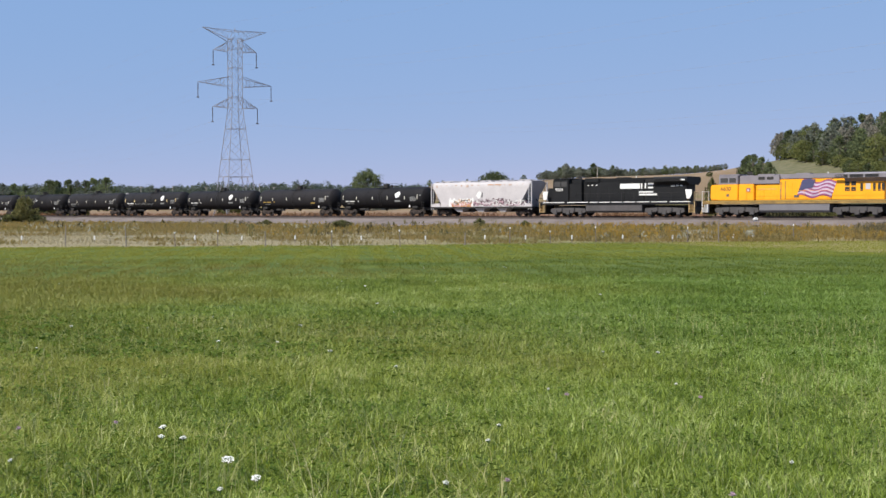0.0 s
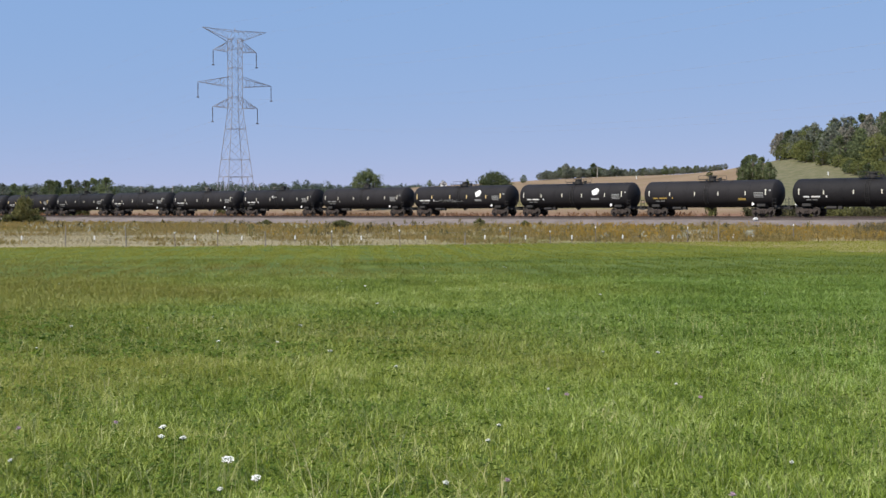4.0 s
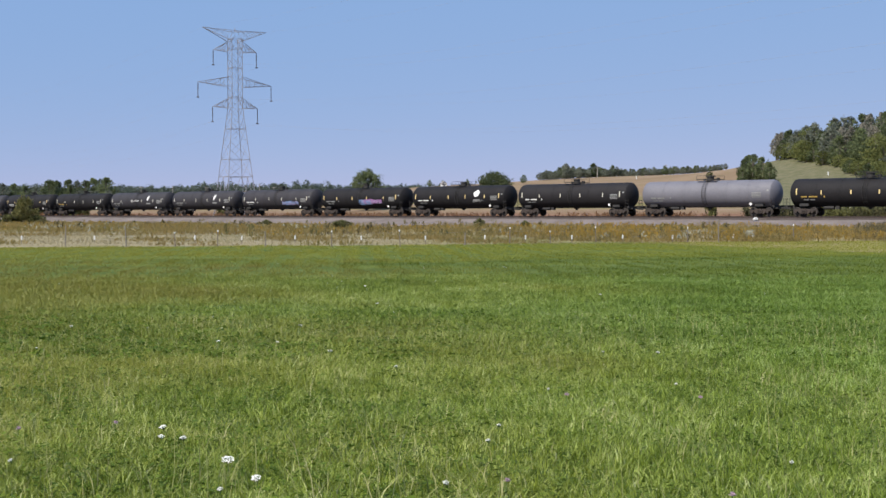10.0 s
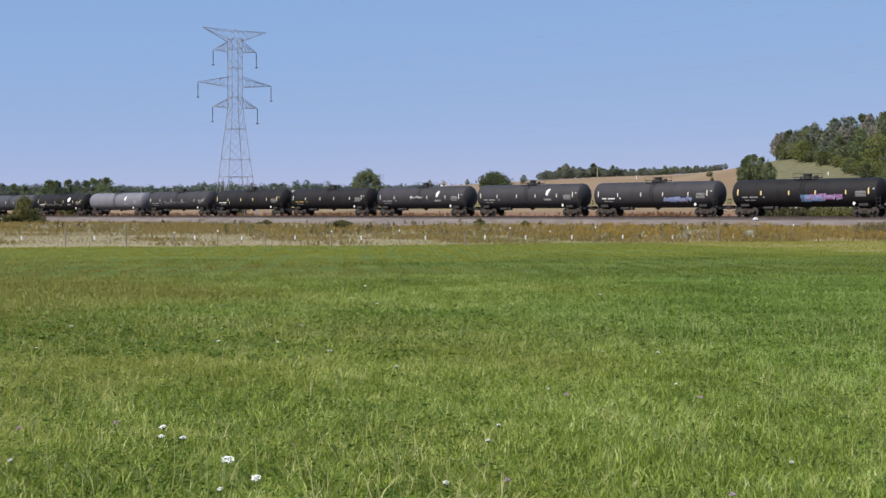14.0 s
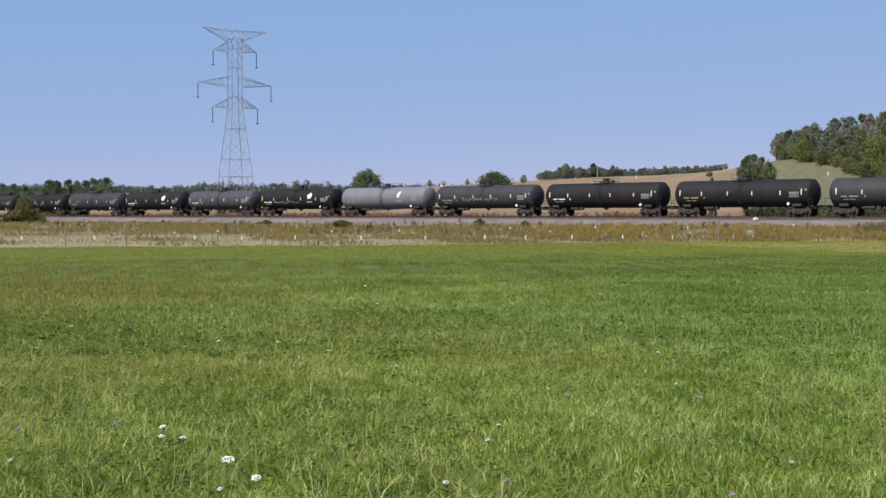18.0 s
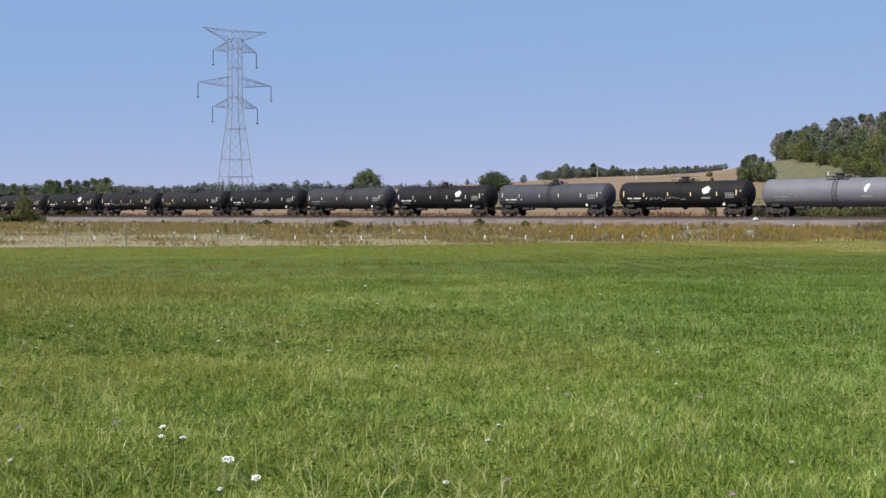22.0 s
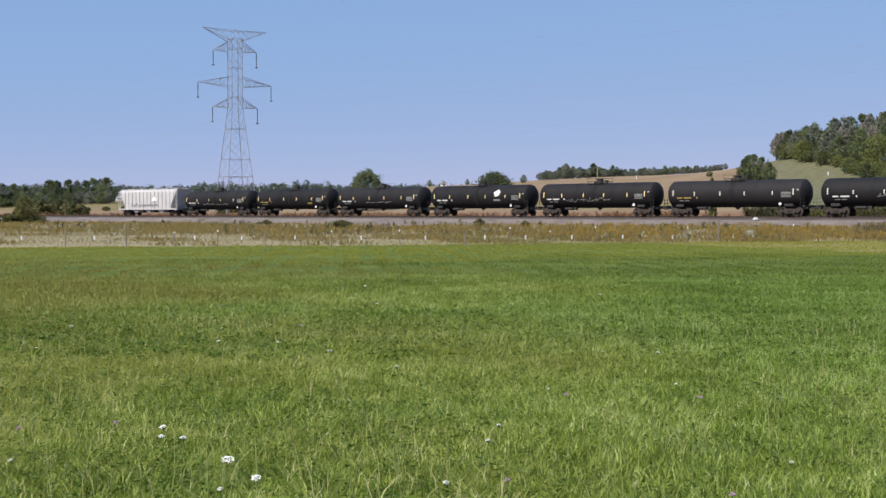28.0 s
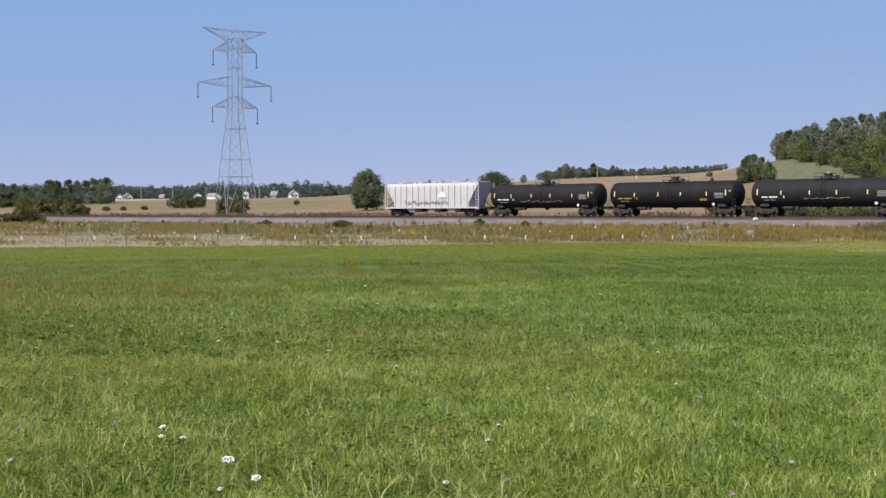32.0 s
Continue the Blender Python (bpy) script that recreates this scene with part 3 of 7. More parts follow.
def mark_tank_car(car, text, logo, stripes, extra, plain=False):
    r = REFLECT if stripes == "yellow" else REFLECT_WHITE
    for i, x in enumerate((-7.3, -4.6, -1.45, 1.45, 4.7, 7.05) if not plain else ()):
        tall = 0.62 if i in (0, 5) else 0.42
        link_part("reflector", mark_mesh("stripe%d" % i, r, [(x, x + 0.13, 2.36, 2.36 + tall)]), car, "pale reflective stripe")
    ink = {"white": WHITE, "yellow": YELLOW_MARK, "faint": DULL_WHITE}[text]
    for i, span in enumerate(((-6.75, -6.1, 2.07, 2.22), (-5.9, -4.95, 2.07, 2.22), (-4.3, -4.15, 2.05, 2.24))):
        link_part("reporting_mark", mark_mesh("rm%d" % i, ink, [span]), car, "painted reporting mark")
    for i, span in enumerate(((-6.5, -5.95, 1.78, 1.89), (-5.8, -5.25, 1.78, 1.89))):
        link_part("weight_stencil", mark_mesh("wt%d" % i, DULL_WHITE, [span]), car)
    link_part("data_panel", mark_mesh("panel", DULL_WHITE,
                                      [(5.75, 6.85, 2.58 - 0.15 * k, 2.66 - 0.15 * k) for k in range(4)]), car, "block of small stencilled lines")
    link_part("end_stencil", mark_mesh("ends", DULL_WHITE, [(7.5, 7.72, 2.8, 2.94)]), car)
    if logo:
        key = "leaf" + logo
        if key not in MARKS:
            k = 0.64 if logo == "big" else 0.54
            shape = LEAF if logo == "big" else SLIM_LEAF
            MARKS[key] = to_mesh("emblem", patch_on_tank([(3.4 + x * k, 2.94 + z * k * 0.92) for x, z in shape], TANK_R, TANK_Z, 0.03), WHITE)
            MARKS[key + "edge"] = to_mesh("emblem_edge", patch_on_tank([(3.52 + x * k, 2.92 + z * k * 0.92) for x, z in shape], TANK_R, TANK_Z, 0.02), DULL_WHITE)
        link_part("emblem", MARKS[key], car, "plain white leaf-shaped emblem")
        link_part("emblem_edge", MARKS[key + "edge"], car)
        link_part("emblem_bar", mark_mesh("leafbar" + logo, DULL_WHITE, [(2.85, 3.95, 2.02, 2.24)]), car)
    if extra:
        kind, *rest = extra
        if kind == "small":
            link_part("small_stencil", mark_mesh("small", YELLOW_MARK, [(3.9, 4.8, 1.85, 2.07)]), car)
        else:
            seed, x0, x1, z0, z1, n = rest
            mat = {"purple": PURPLE, "blue": BLUE_SPRAY, "pale": DULL_WHITE, "white": WHITE}[kind]
            if kind in ("purple", "blue"):
                under = {"purple": PURPLE, "blue": BLUE_SPRAY}[kind]
                wide = x1 - x0
                if kind == "purple":
                    link_part("spray_ground", mark_mesh("blue%d" % seed, BLUE_SPRAY, [(x0 - 0.3, x0 + wide * 0.2, z0 - 0.1, z1 - 0.1), (x0 + wide * 0.24, x0 + wide * 0.5, z0 - 0.05, z1 - 0.2)], 0.022), car)
                link_part("spray_ground", mark_mesh("ground%d" % seed, under, [(x0 + wide * a, x0 + wide * c, z0 + e, z1 - g) for a, c, e, g in
                                                                              ((0.0, 0.2, 0.1, 0.12), (0.2, 0.42, 0.02, 0.06), (0.42, 0.6, 0.08, 0.0), (0.6, 0.8, 0.12, 0.14), (0.84, 1.0, 0.2, 0.1))]), car)
                mat = PALE_SPRAY
            tag = to_mesh("spray_paint", stroke(squiggle(seed, x0, x1, z0, z1, n), 0.085 if kind in ("purple", "blue") else 0.065, on_tank(0.03)), mat)
            link_part("spray_paint", tag, car, "sprayed tag")


# colour, lettering, emblem, stripes, extra, words for the label
CARS = [
    ("black", "white", "big", "white", None),
    ("black", "yellow", "", "white", ("small",)),
    ("black", "white", "big", "white", None),
    ("black", "white", "big", "yellow", ("pale", 1, -4.0, 1.0, 1.85, 2.3, 12)),
    ("black", "faint", "", "white", None),
    ("black", "white", "", "white", ("white", 2, -1.2, 0.2, 2.6, 3.1, 3)),
    ("black", "white", "", "white", None),
    ("black", "white", "", "white", ("pale", 3, 3.0, 4.6, 1.9, 2.2, 4)),
    ("black", "faint", "", "white", None),
    ("black", "white", "", "yellow", ("pale", 4, -4.2, 0.2, 2.0, 2.5, 11)),
    ("black", "white", "big", "white", ("pale", 5, -3.6, -0.6, 1.8, 2.2, 9)),
    ("black", "white", "", "white", ("pale", 6, 0.2, 2.0, 1.9, 2.3, 5)),
    ("black", "yellow", "", "white", ("small",)),
    ("black", "yellow", "", "yellow", None),
    ("grey", "faint", "", "white", None),
    ("black", "white", "", "white", None),
    ("black", "white", "big", "yellow", ("pale", 7, 2.8, 4.6, 1.9, 2.2, 4)),
    ("black", "faint", "", "yellow", ("purple", 8, 0.2, 4.4, 1.75, 2.45, 16)),
    ("charcoal", "white", "", "white", ("blue", 9, 1.6, 5.2, 1.7, 2.3, 14)),
    ("charcoal", "faint", "small", "white", None),
    ("charcoal", "faint", "small", "white", ("white", 10, -1.6, 0.8, 2.4, 2.9, 9)),
    ("black", "yellow", "", "white", None),
    ("black", "white", "", "yellow", None),
    ("charcoal", "faint", "", "white", ("pale", 11, -3.4, 2.6, 2.0, 2.5, 15)),
    ("grey", "faint", "small", "white", None),
    ("black", "white", "big", "yellow", ("pale", 12, -3.8, 1.2, 1.9, 2.3, 10)),
    ("bluegrey", "white", "", "white", None),
    ("black", "white", "big", "white", None),
    ("charcoal", "faint", "", "white", None),
    ("black", "white", "", "white", ("pale", 13, -2.0, 2.2, 2.0, 2.6, 12)),
    ("black", "yellow", "", "white", None),
    ("black", "white", "", "yellow", ("pale", 14, -3.8, 2.4, 1.8, 2.3, 13)),
    ("black", "white", "big", "yellow", None),
    ("black", "white", "", "yellow", ("pale", 15, -2.0, 3.0, 1.9, 2.1, 8)),
    ("black", "yellow", "", "yellow", ("small",)),
    ("black", "white", "", "yellow", ("pale", 16, -3.0, 3.6, 1.8, 2.1, 9)),
]
CAR_LENGTH = 18.1
TRAIN = []          # (vehicle, metres behind the head of the first tank car)


def build_tank_cars():
    proto = build_tank_car()
    words = {"black": "black", "charcoal": "dusty charcoal", "bluegrey": "blue-grey", "grey": "light grey"}
    for i, (colour, text, logo, stripes, extra) in enumerate(CARS):
        car = proto if i == 0 else copy_thing(proto, pose(0, 0, 0))
        TRAIN.append((car, CAR_LENGTH * (i + 0.5)))
    for (car, back), (colour, text, logo, stripes, extra) in zip(list(TRAIN), CARS):
        for c in car.children:
            if c.name.split(".")[0] == "tank":
                c.data = tank_mesh(colour)
        mark_tank_car(car, text, logo, stripes, extra, colour == "grey")
        tail = ", white leaf emblem" if logo else ""
        tag = {"purple": ", purple sprayed tag", "blue": ", blue sprayed tag", "white": ", white sprayed tag"}.get(extra[0] if extra else "", "")
        tagged(car, "%s tank car, %s lettering%s%s" % (words[colour], text, tail, tag), "tank car", group="tank cars of the train")


build_tank_cars()


# ---- covered hoppers ----
HOPPER_PAINT = material("hopper_paint", (0.405, 0.378, 0.385), 0.65, vary=0.12, scale=0.6, fine=8, other=(0.46, 0.432, 0.435))
HOPPER_GREY = material("hopper_grey_paint", (0.4, 0.38, 0.385), 0.65, vary=0.14, scale=0.6, fine=8, other=(0.46, 0.44, 0.44))
ORANGE = material("orange_spray_paint", (0.45, 0.13, 0.045), 0.6, vary=0.35, scale=4, fine=25, other=(0.5, 0.3, 0.12))
PINK = material("pink_spray_paint", (0.42, 0.26, 0.3), 0.6, vary=0.4, scale=4, fine=25)
PLUM = material("plum_spray_paint", (0.06, 0.035, 0.05), 0.6, vary=0.4, scale=4, fine=25, other=(0.15, 0.08, 0.1))
FADED_SPRAY = material("faded_dark_spray_paint", (0.13, 0.125, 0.13), 0.6, vary=0.4, scale=4, fine=25)
DARK_SPRAY = material("dark_spray_paint", (0.05, 0.05, 0.055), 0.6, vary=0.4, scale=4, fine=25)


def flat_strokes(spans, y, slant=0.0):
    bm = bmesh.new()
    for x0, x1, z0, z1 in spans:
        k = slant * (z1 - z0)
        prism(bm, [(x0, z0), (x1, z0), (x1 + k, z1), (x0 + k, z1)], y - 0.012, y)
    return bm


def build_hopper(name, paint, ribs, length, label, art):
    car = new(name)
    half = length / 2 - 0.68
    w, top, low = 1.58, 4.32, 1.12
    bm = bmesh.new()
    # body: rounded roof edge, vertical side, end sheets that slope in towards the trucks
    prof = [(w, low), (w, 1.7), (w, 2.6), (w, 3.6), (w, 3.95), (w - 0.12, 4.2), (w - 0.45, top), (0, top + 0.08)]
    sect = [(-y, z) for y, z in prof] + [(y, z) for y, z in reversed(prof[:-1])]
    ends = []
    for sx in (-1, 1):
        ring = []
        for y, z in sect:
            inset = (3.95 - max(z, 1.7)) * 0.66 if z < 3.95 else 0.0
            ring.append(bm.verts.new((sx * (half - 0.25 - inset), y, z)))
        ends.append(ring)
    k = len(sect)
    for i in range(k):
        j = (i + 1) % k
        bm.faces.new((ends[0][i], ends[0][j], ends[1][j], ends[1][i]))
    bm.faces.new(ends[0][::-1])
    bm.faces.new(ends[1])
    part("body", bm, paint, car)
    bm = bmesh.new()
    box(bm, -half, half, -w - 0.04, w + 0.04, 0.98, 1.16)
    part("side_sill", bm, paint if ribs else STEEL, car)
    bm = bmesh.new()
    box(bm, -half, half, -0.3, 0.3, 0.6, 1.1)
    part("centre_sill", bm, STEEL, car)
    for sx in (-1, 1):
        add_truck(car, sx * (half - 1.75))
        c = link_part("coupler", coupler_mesh(), car)
        c.matrix_basis = pose(sx * (half + 0.1), 0, 0, 0, 0, 0 if sx > 0 else 180)
        for sy in (-1, 1):
            bm = bmesh.new()
            for dx in (0.04, 0.5):
                tube(bm, (sx * (half - dx), sy * w, 0.75), (sx * (half - dx), sy * w, 4.25), 0.035, seg=6)
            for i in range(9):
                tube(bm, (sx * (half - 0.04), sy * w, 0.95 + 0.38 * i), (sx * (half - 0.5), sy * w, 0.95 + 0.38 * i), 0.022, seg=5)
            part("ladder", bm, paint, car)
            bm = bmesh.new()
            box(bm, *sorted((sx * half, sx * (half - 0.12))), *sorted((sy * w, sy * (w - 0.14))), 1.1, 4.15)
            part("corner_post", bm, paint, car)
            bm = bmesh.new()
            tube(bm, (sx * (half - 0.1), sy * 1.0, 1.15), (sx * (half - 1.5), sy * 1.0, 2.2), 0.06, seg=6)
            tube(bm, (sx * (half - 0.1), sy * 1.3, 2.2), (sx * (half - 1.1), sy * 1.3, 2.2), 0.04, seg=6)
            part("end_brace", bm, STEEL, car)
        bm = bmesh.new()
        box(bm, *sorted((sx * half, sx * (half - 0.5))), -w, w, 1.1, 1.16)
        part("end_platform", bm, STEEL, car)
    for x in (-3.6, 0.0, 3.6):
        bm = bmesh.new()
        a = [bm.verts.new((x + dx, dy, 1.05)) for dx, dy in ((-0.95, -1.5), (0.95, -1.5), (0.95, 1.5), (-0.95, 1.5))]
        c = [bm.verts.new((x + dx, dy, 0.5)) for dx, dy in ((-0.4, -1.25), (0.4, -1.25), (0.4, 1.25), (-0.4, 1.25))]
        for i in range(4):
            j = (i + 1) % 4
            bm.faces.new((a[i], a[j], c[j], c[i]))
        bm.faces.new(c)
        bm.faces.new(a[::-1])
        part("discharge_gate", bm, paint, car)
    bm = bmesh.new()
    for sy in (-1, 1):
        y0, y1 = sorted((sy * 0.75, sy * 1.15))
        box(bm, -half + 0.1, half - 0.1, y0, y1, top + 0.10, top + 0.15)
        for i in range(14):
            x = -half + 0.6 + i * (2 * half - 1.2) / 13
            box(bm, x - 0.03, x + 0.03, y0, y1, top - 0.05, top + 0.1)
    part("running_board", bm, GALV, car)
    for i in range(5):
        x = -half + 2 + i * (2 * half - 4) / 4
        part("roof_hatch", one_box(x - 0.9, x + 0.9, -0.42, 0.42, top, top + 0.22, bevel=0.05), paint, car)
    if ribs:
        for i in range(15):
            x = -half + 0.9 + i * (2 * half - 1.8) / 14
            low_z = 1.16 if abs(x) < half - 1.75 else 1.7 + (abs(x) - half + 1.75) * 1.5
            part("side_post", one_box(x - 0.05, x + 0.05, -w - 0.10, -w + 0.01, low_z, 3.95), paint, car)
            part("side_post", one_box(x - 0.05, x + 0.05, w - 0.01, w + 0.10, low_z, 3.95), paint, car)
    art(car, w)
    return tagged(car, label, "hopper car", group="covered hoppers of the train")


def tag_mesh(seed, x0, x1, z0, z1, n, slant, y):
    """A sprayed stroke on a flat side, leaning by slant."""
    pts = [(x + slant * 0.5 * (z - z0), z) for x, z in squiggle(seed, x0, x1, z0, z1, n // 2)]
    return stroke(pts, 0.11, lambda x, z: (x, y, z))


def art_front(car, w):
    y = -w - 0.004
    r = random.Random(8)
    for x0, x1, z1, mat, off, lab in ((-5.2, -1.0, 2.3, WHITE, 0.0, ""), (-4.7, -1.4, 1.75, ORANGE, 0.013, "orange sprayed tag")):
        bm = bmesh.new()
        n = 24
        up = [(x0 + (x1 - x0) * i / n, z1 + r.uniform(-0.35, 0.1)) for i in range(n, -1, -1)]
        prism(bm, [(x0, 1.17), (x1, 1.17)] + up, y - 0.012 - off, y - off)
        part("sprayed_tag", bm, mat, car, lab)
    for seed, x0, x1, z0, z1, n, slant, off, mat, lab in (
            (38, -4.7, -1.2, 1.3, 2.1, 26, 0.4, 0.028, WHITE, "white sprayed outline"), (34, -4.4, -1.4, 1.5, 2.25, 8, 0.5, 0.04, DARK_SPRAY, "dark sprayed letters"),
            (31, -4.6, -1.3, 1.2, 2.3, 34, 0.3, 0.02, ORANGE, "orange sprayed strokes"), (37, -4.9, -1.4, 1.2, 1.8, 16, -0.3, 0.04, PINK, ""),
            (32, -1.0, 4.3, 1.2, 2.3, 44, 0.7, 0.014, PLUM, "plum sprayed tag"), (39, 3.8, 7.4, 1.18, 1.9, 30, 0.7, 0.014, PLUM, "plum sprayed tag"),
            (35, -0.8, 5.8, 1.2, 2.2, 40, -0.6, 0.028, PLUM, ""), (33, -0.8, 7.3, 1.18, 2.0, 36, 0.8, 0.042, WHITE, ""), (36, -0.8, 7.2, 1.2, 1.9, 24, -0.9, 0.042, PINK, "")):
        part("sprayed_tag", tag_mesh(seed, x0, x1, z0, z1, n, slant, y - off), mat, car, lab)
    part("rust_streak", flat_strokes([(-7.6 + 0.9 * i + r.uniform(-0.3, 0.3), -7.5 + 0.9 * i + r.uniform(0.0, 0.3), 3.98 - r.uniform(0.1, 0.35), 3.98) for i in range(17)], y, 0.0),
         material("rust_wash", (0.36, 0.27, 0.22), 0.8, vary=0.3, scale=3, fine=20), car, "faint rust streaks below the roof edge")
    bm = bmesh.new()
    prism(bm, [(-0.6, 2.6), (-0.05, 3.2), (0.4, 2.85), (-0.1, 2.15)], y - 0.012, y)
    part("emblem", bm, WHITE, car, "plain white diamond emblem")
    part("emblem_edge", flat_strokes([(0.3, 0.48, 2.3, 2.95)], y, 0.1), DARK_SPRAY, car)
    part("roofline_mark", flat_strokes([(1.4, 2.2, 3.86, 3.98), (2.6, 3.6, 3.86, 3.98)], y, 0.0), ORANGE, car)
    for sx in (-1, 1):
        for sy in (-1, 1):
            bm = bmesh.new()
            y0, y1 = sorted((sy * (w - 0.002), sy * (w - 0.03)))
            prism(bm, [(sx * 6.6, 1.14), (sx * 8.35, 1.14), (sx * 8.35, 1.5), (sx * 6.6, 1.7)], y0, y1)
            part("end_web", bm, HOPPER_PAINT, car)


def art_back(car, w):
    y = -w - 0.1
    part("sprayed_tag", stroke(squiggle(41, -4.6, 3.4, 1.45, 2.05, 22), 0.11, lambda x, z: (x, y - 0.006, z)), FADED_SPRAY, car, "row of dark sprayed letters")
    bm = bmesh.new()
    prism(bm, [(1.5, 2.4), (2.9, 2.4), (2.9, 2.75), (2.2, 3.2), (1.5, 2.75)], y - 0.012, y)
    part("emblem", bm, WHITE, car, "plain white gabled emblem")


HOPPER_LEN = 18.2
hopper_a = build_hopper("covered_hopper", HOPPER_PAINT, False, HOPPER_LEN, "off-white covered hopper with orange and plum sprayed tags", art_front)
TRAIN.append((hopper_a, -HOPPER_LEN / 2))
hopper_b = build_hopper("covered_hopper", HOPPER_GREY, True, 18.2, "pale grey ribbed covered hopper with dark sprayed letters", art_back)
TRAIN.append((hopper_b, CAR_LENGTH * len(CARS) + 9.1))


# ---- locomotives ----
LOCO_BLACK = material("loco_black", (0.0075, 0.0075, 0.008), 0.55, spec=0.3, vary=0.35, scale=0.7, fine=8)
LOCO_YELLOW = material("loco_yellow", (0.76, 0.325, 0.006), 0.45, vary=0.08, scale=0.7, fine=8)
LOCO_GREY = material("loco_grey", (0.17, 0.155, 0.17), 0.6, vary=0.2, scale=0.7, fine=8)
TANK_GREY = material("fuel_tank_grey", (0.12, 0.115, 0.125), 0.7, vary=0.2, scale=0.7, fine=8)
GRIME = material("grimy_steel", (0.09, 0.078, 0.07), 0.8, vary=0.35, scale=1, fine=10)
YELLOW_SILL = material("grimy_yellow_sill", (0.19, 0.125, 0.05), 0.75, vary=0.45, scale=1.2, fine=9, other=(0.33, 0.2, 0.05))
LOCO_TRUCK = material("dusty_dark_grey", (0.055, 0.05, 0.05), 0.8, vary=0.35, scale=1, fine=10)
WINDOW = material("dark_glass", (0.05, 0.048, 0.045), 0.18, vary=0.1)
FLAG_RED = material("flag_red", (0.22, 0.06, 0.13), 0.5, vary=0.3, scale=2.5, fine=9)
FLAG_WHITE = material("flag_white", (0.42, 0.34, 0.44), 0.5, vary=0.25, scale=2.5, fine=9)
NAVY = material("navy_paint", (0.05, 0.05, 0.11), 0.5, vary=0.15)
STEP_YELLOW = material("step_paint", (0.42, 0.3, 0.15), 0.7, vary=0.25)


def add_loco_truck(car, x, paint):
    bm = bmesh.new()
    for sy in (-1, 1):
        top = [(-2.6, 0.5), (-2.5, 0.9), (-0.9, 0.98), (0.9, 0.98), (2.5, 0.9), (2.6, 0.5), (2.2, 0.36), (1.3, 0.5), (0.6, 0.36), (-0.6, 0.36), (-1.3, 0.5), (-2.2, 0.36)]
        prism(bm, top, sy * 1.12 - 0.08, sy * 1.12 + 0.08)
    box(bm, -1.6, 1.6, -1.05, 1.05, 0.7, 1.0)
    t = part("truck", bm, paint, car, "grimy three-axle locomotive truck")
    t.location = (x, 0, 0)
    for i, dx in enumerate((-1.85, 0.0, 1.85)):
        o = link_part("wheelset", wheelset(LOCO_R), t)
        o.location = (dx, 0, LOCO_R)
        o["axle"] = 2 + i
        for sy in (-1, 1):
            bm = bmesh.new()
            box(bm, dx - 0.26, dx + 0.26, sy * 1.24 - 0.08, sy * 1.24 + 0.08, 0.16, 0.7, bevel=0.03)
            part("axle_box", bm, paint, t)
    # motors as one dark block, added to stand for the shade between wheels
    bm = bmesh.new()
    box(bm, -2.4, 2.4, -0.62, 0.62, 0.25, 1.25, bevel=0.05)
    part("traction_motor", bm, STEEL, t)
    for dx in (-0.92, 0.92):
        bm = bmesh.new()
        tube(bm, (dx, -1.25, 0.55), (dx, -1.25, 0.98), 0.14, seg=10)
        tube(bm, (dx, 1.25, 0.55), (dx, 1.25, 0.98), 0.14, seg=10)
        part("spring", bm, paint, t)


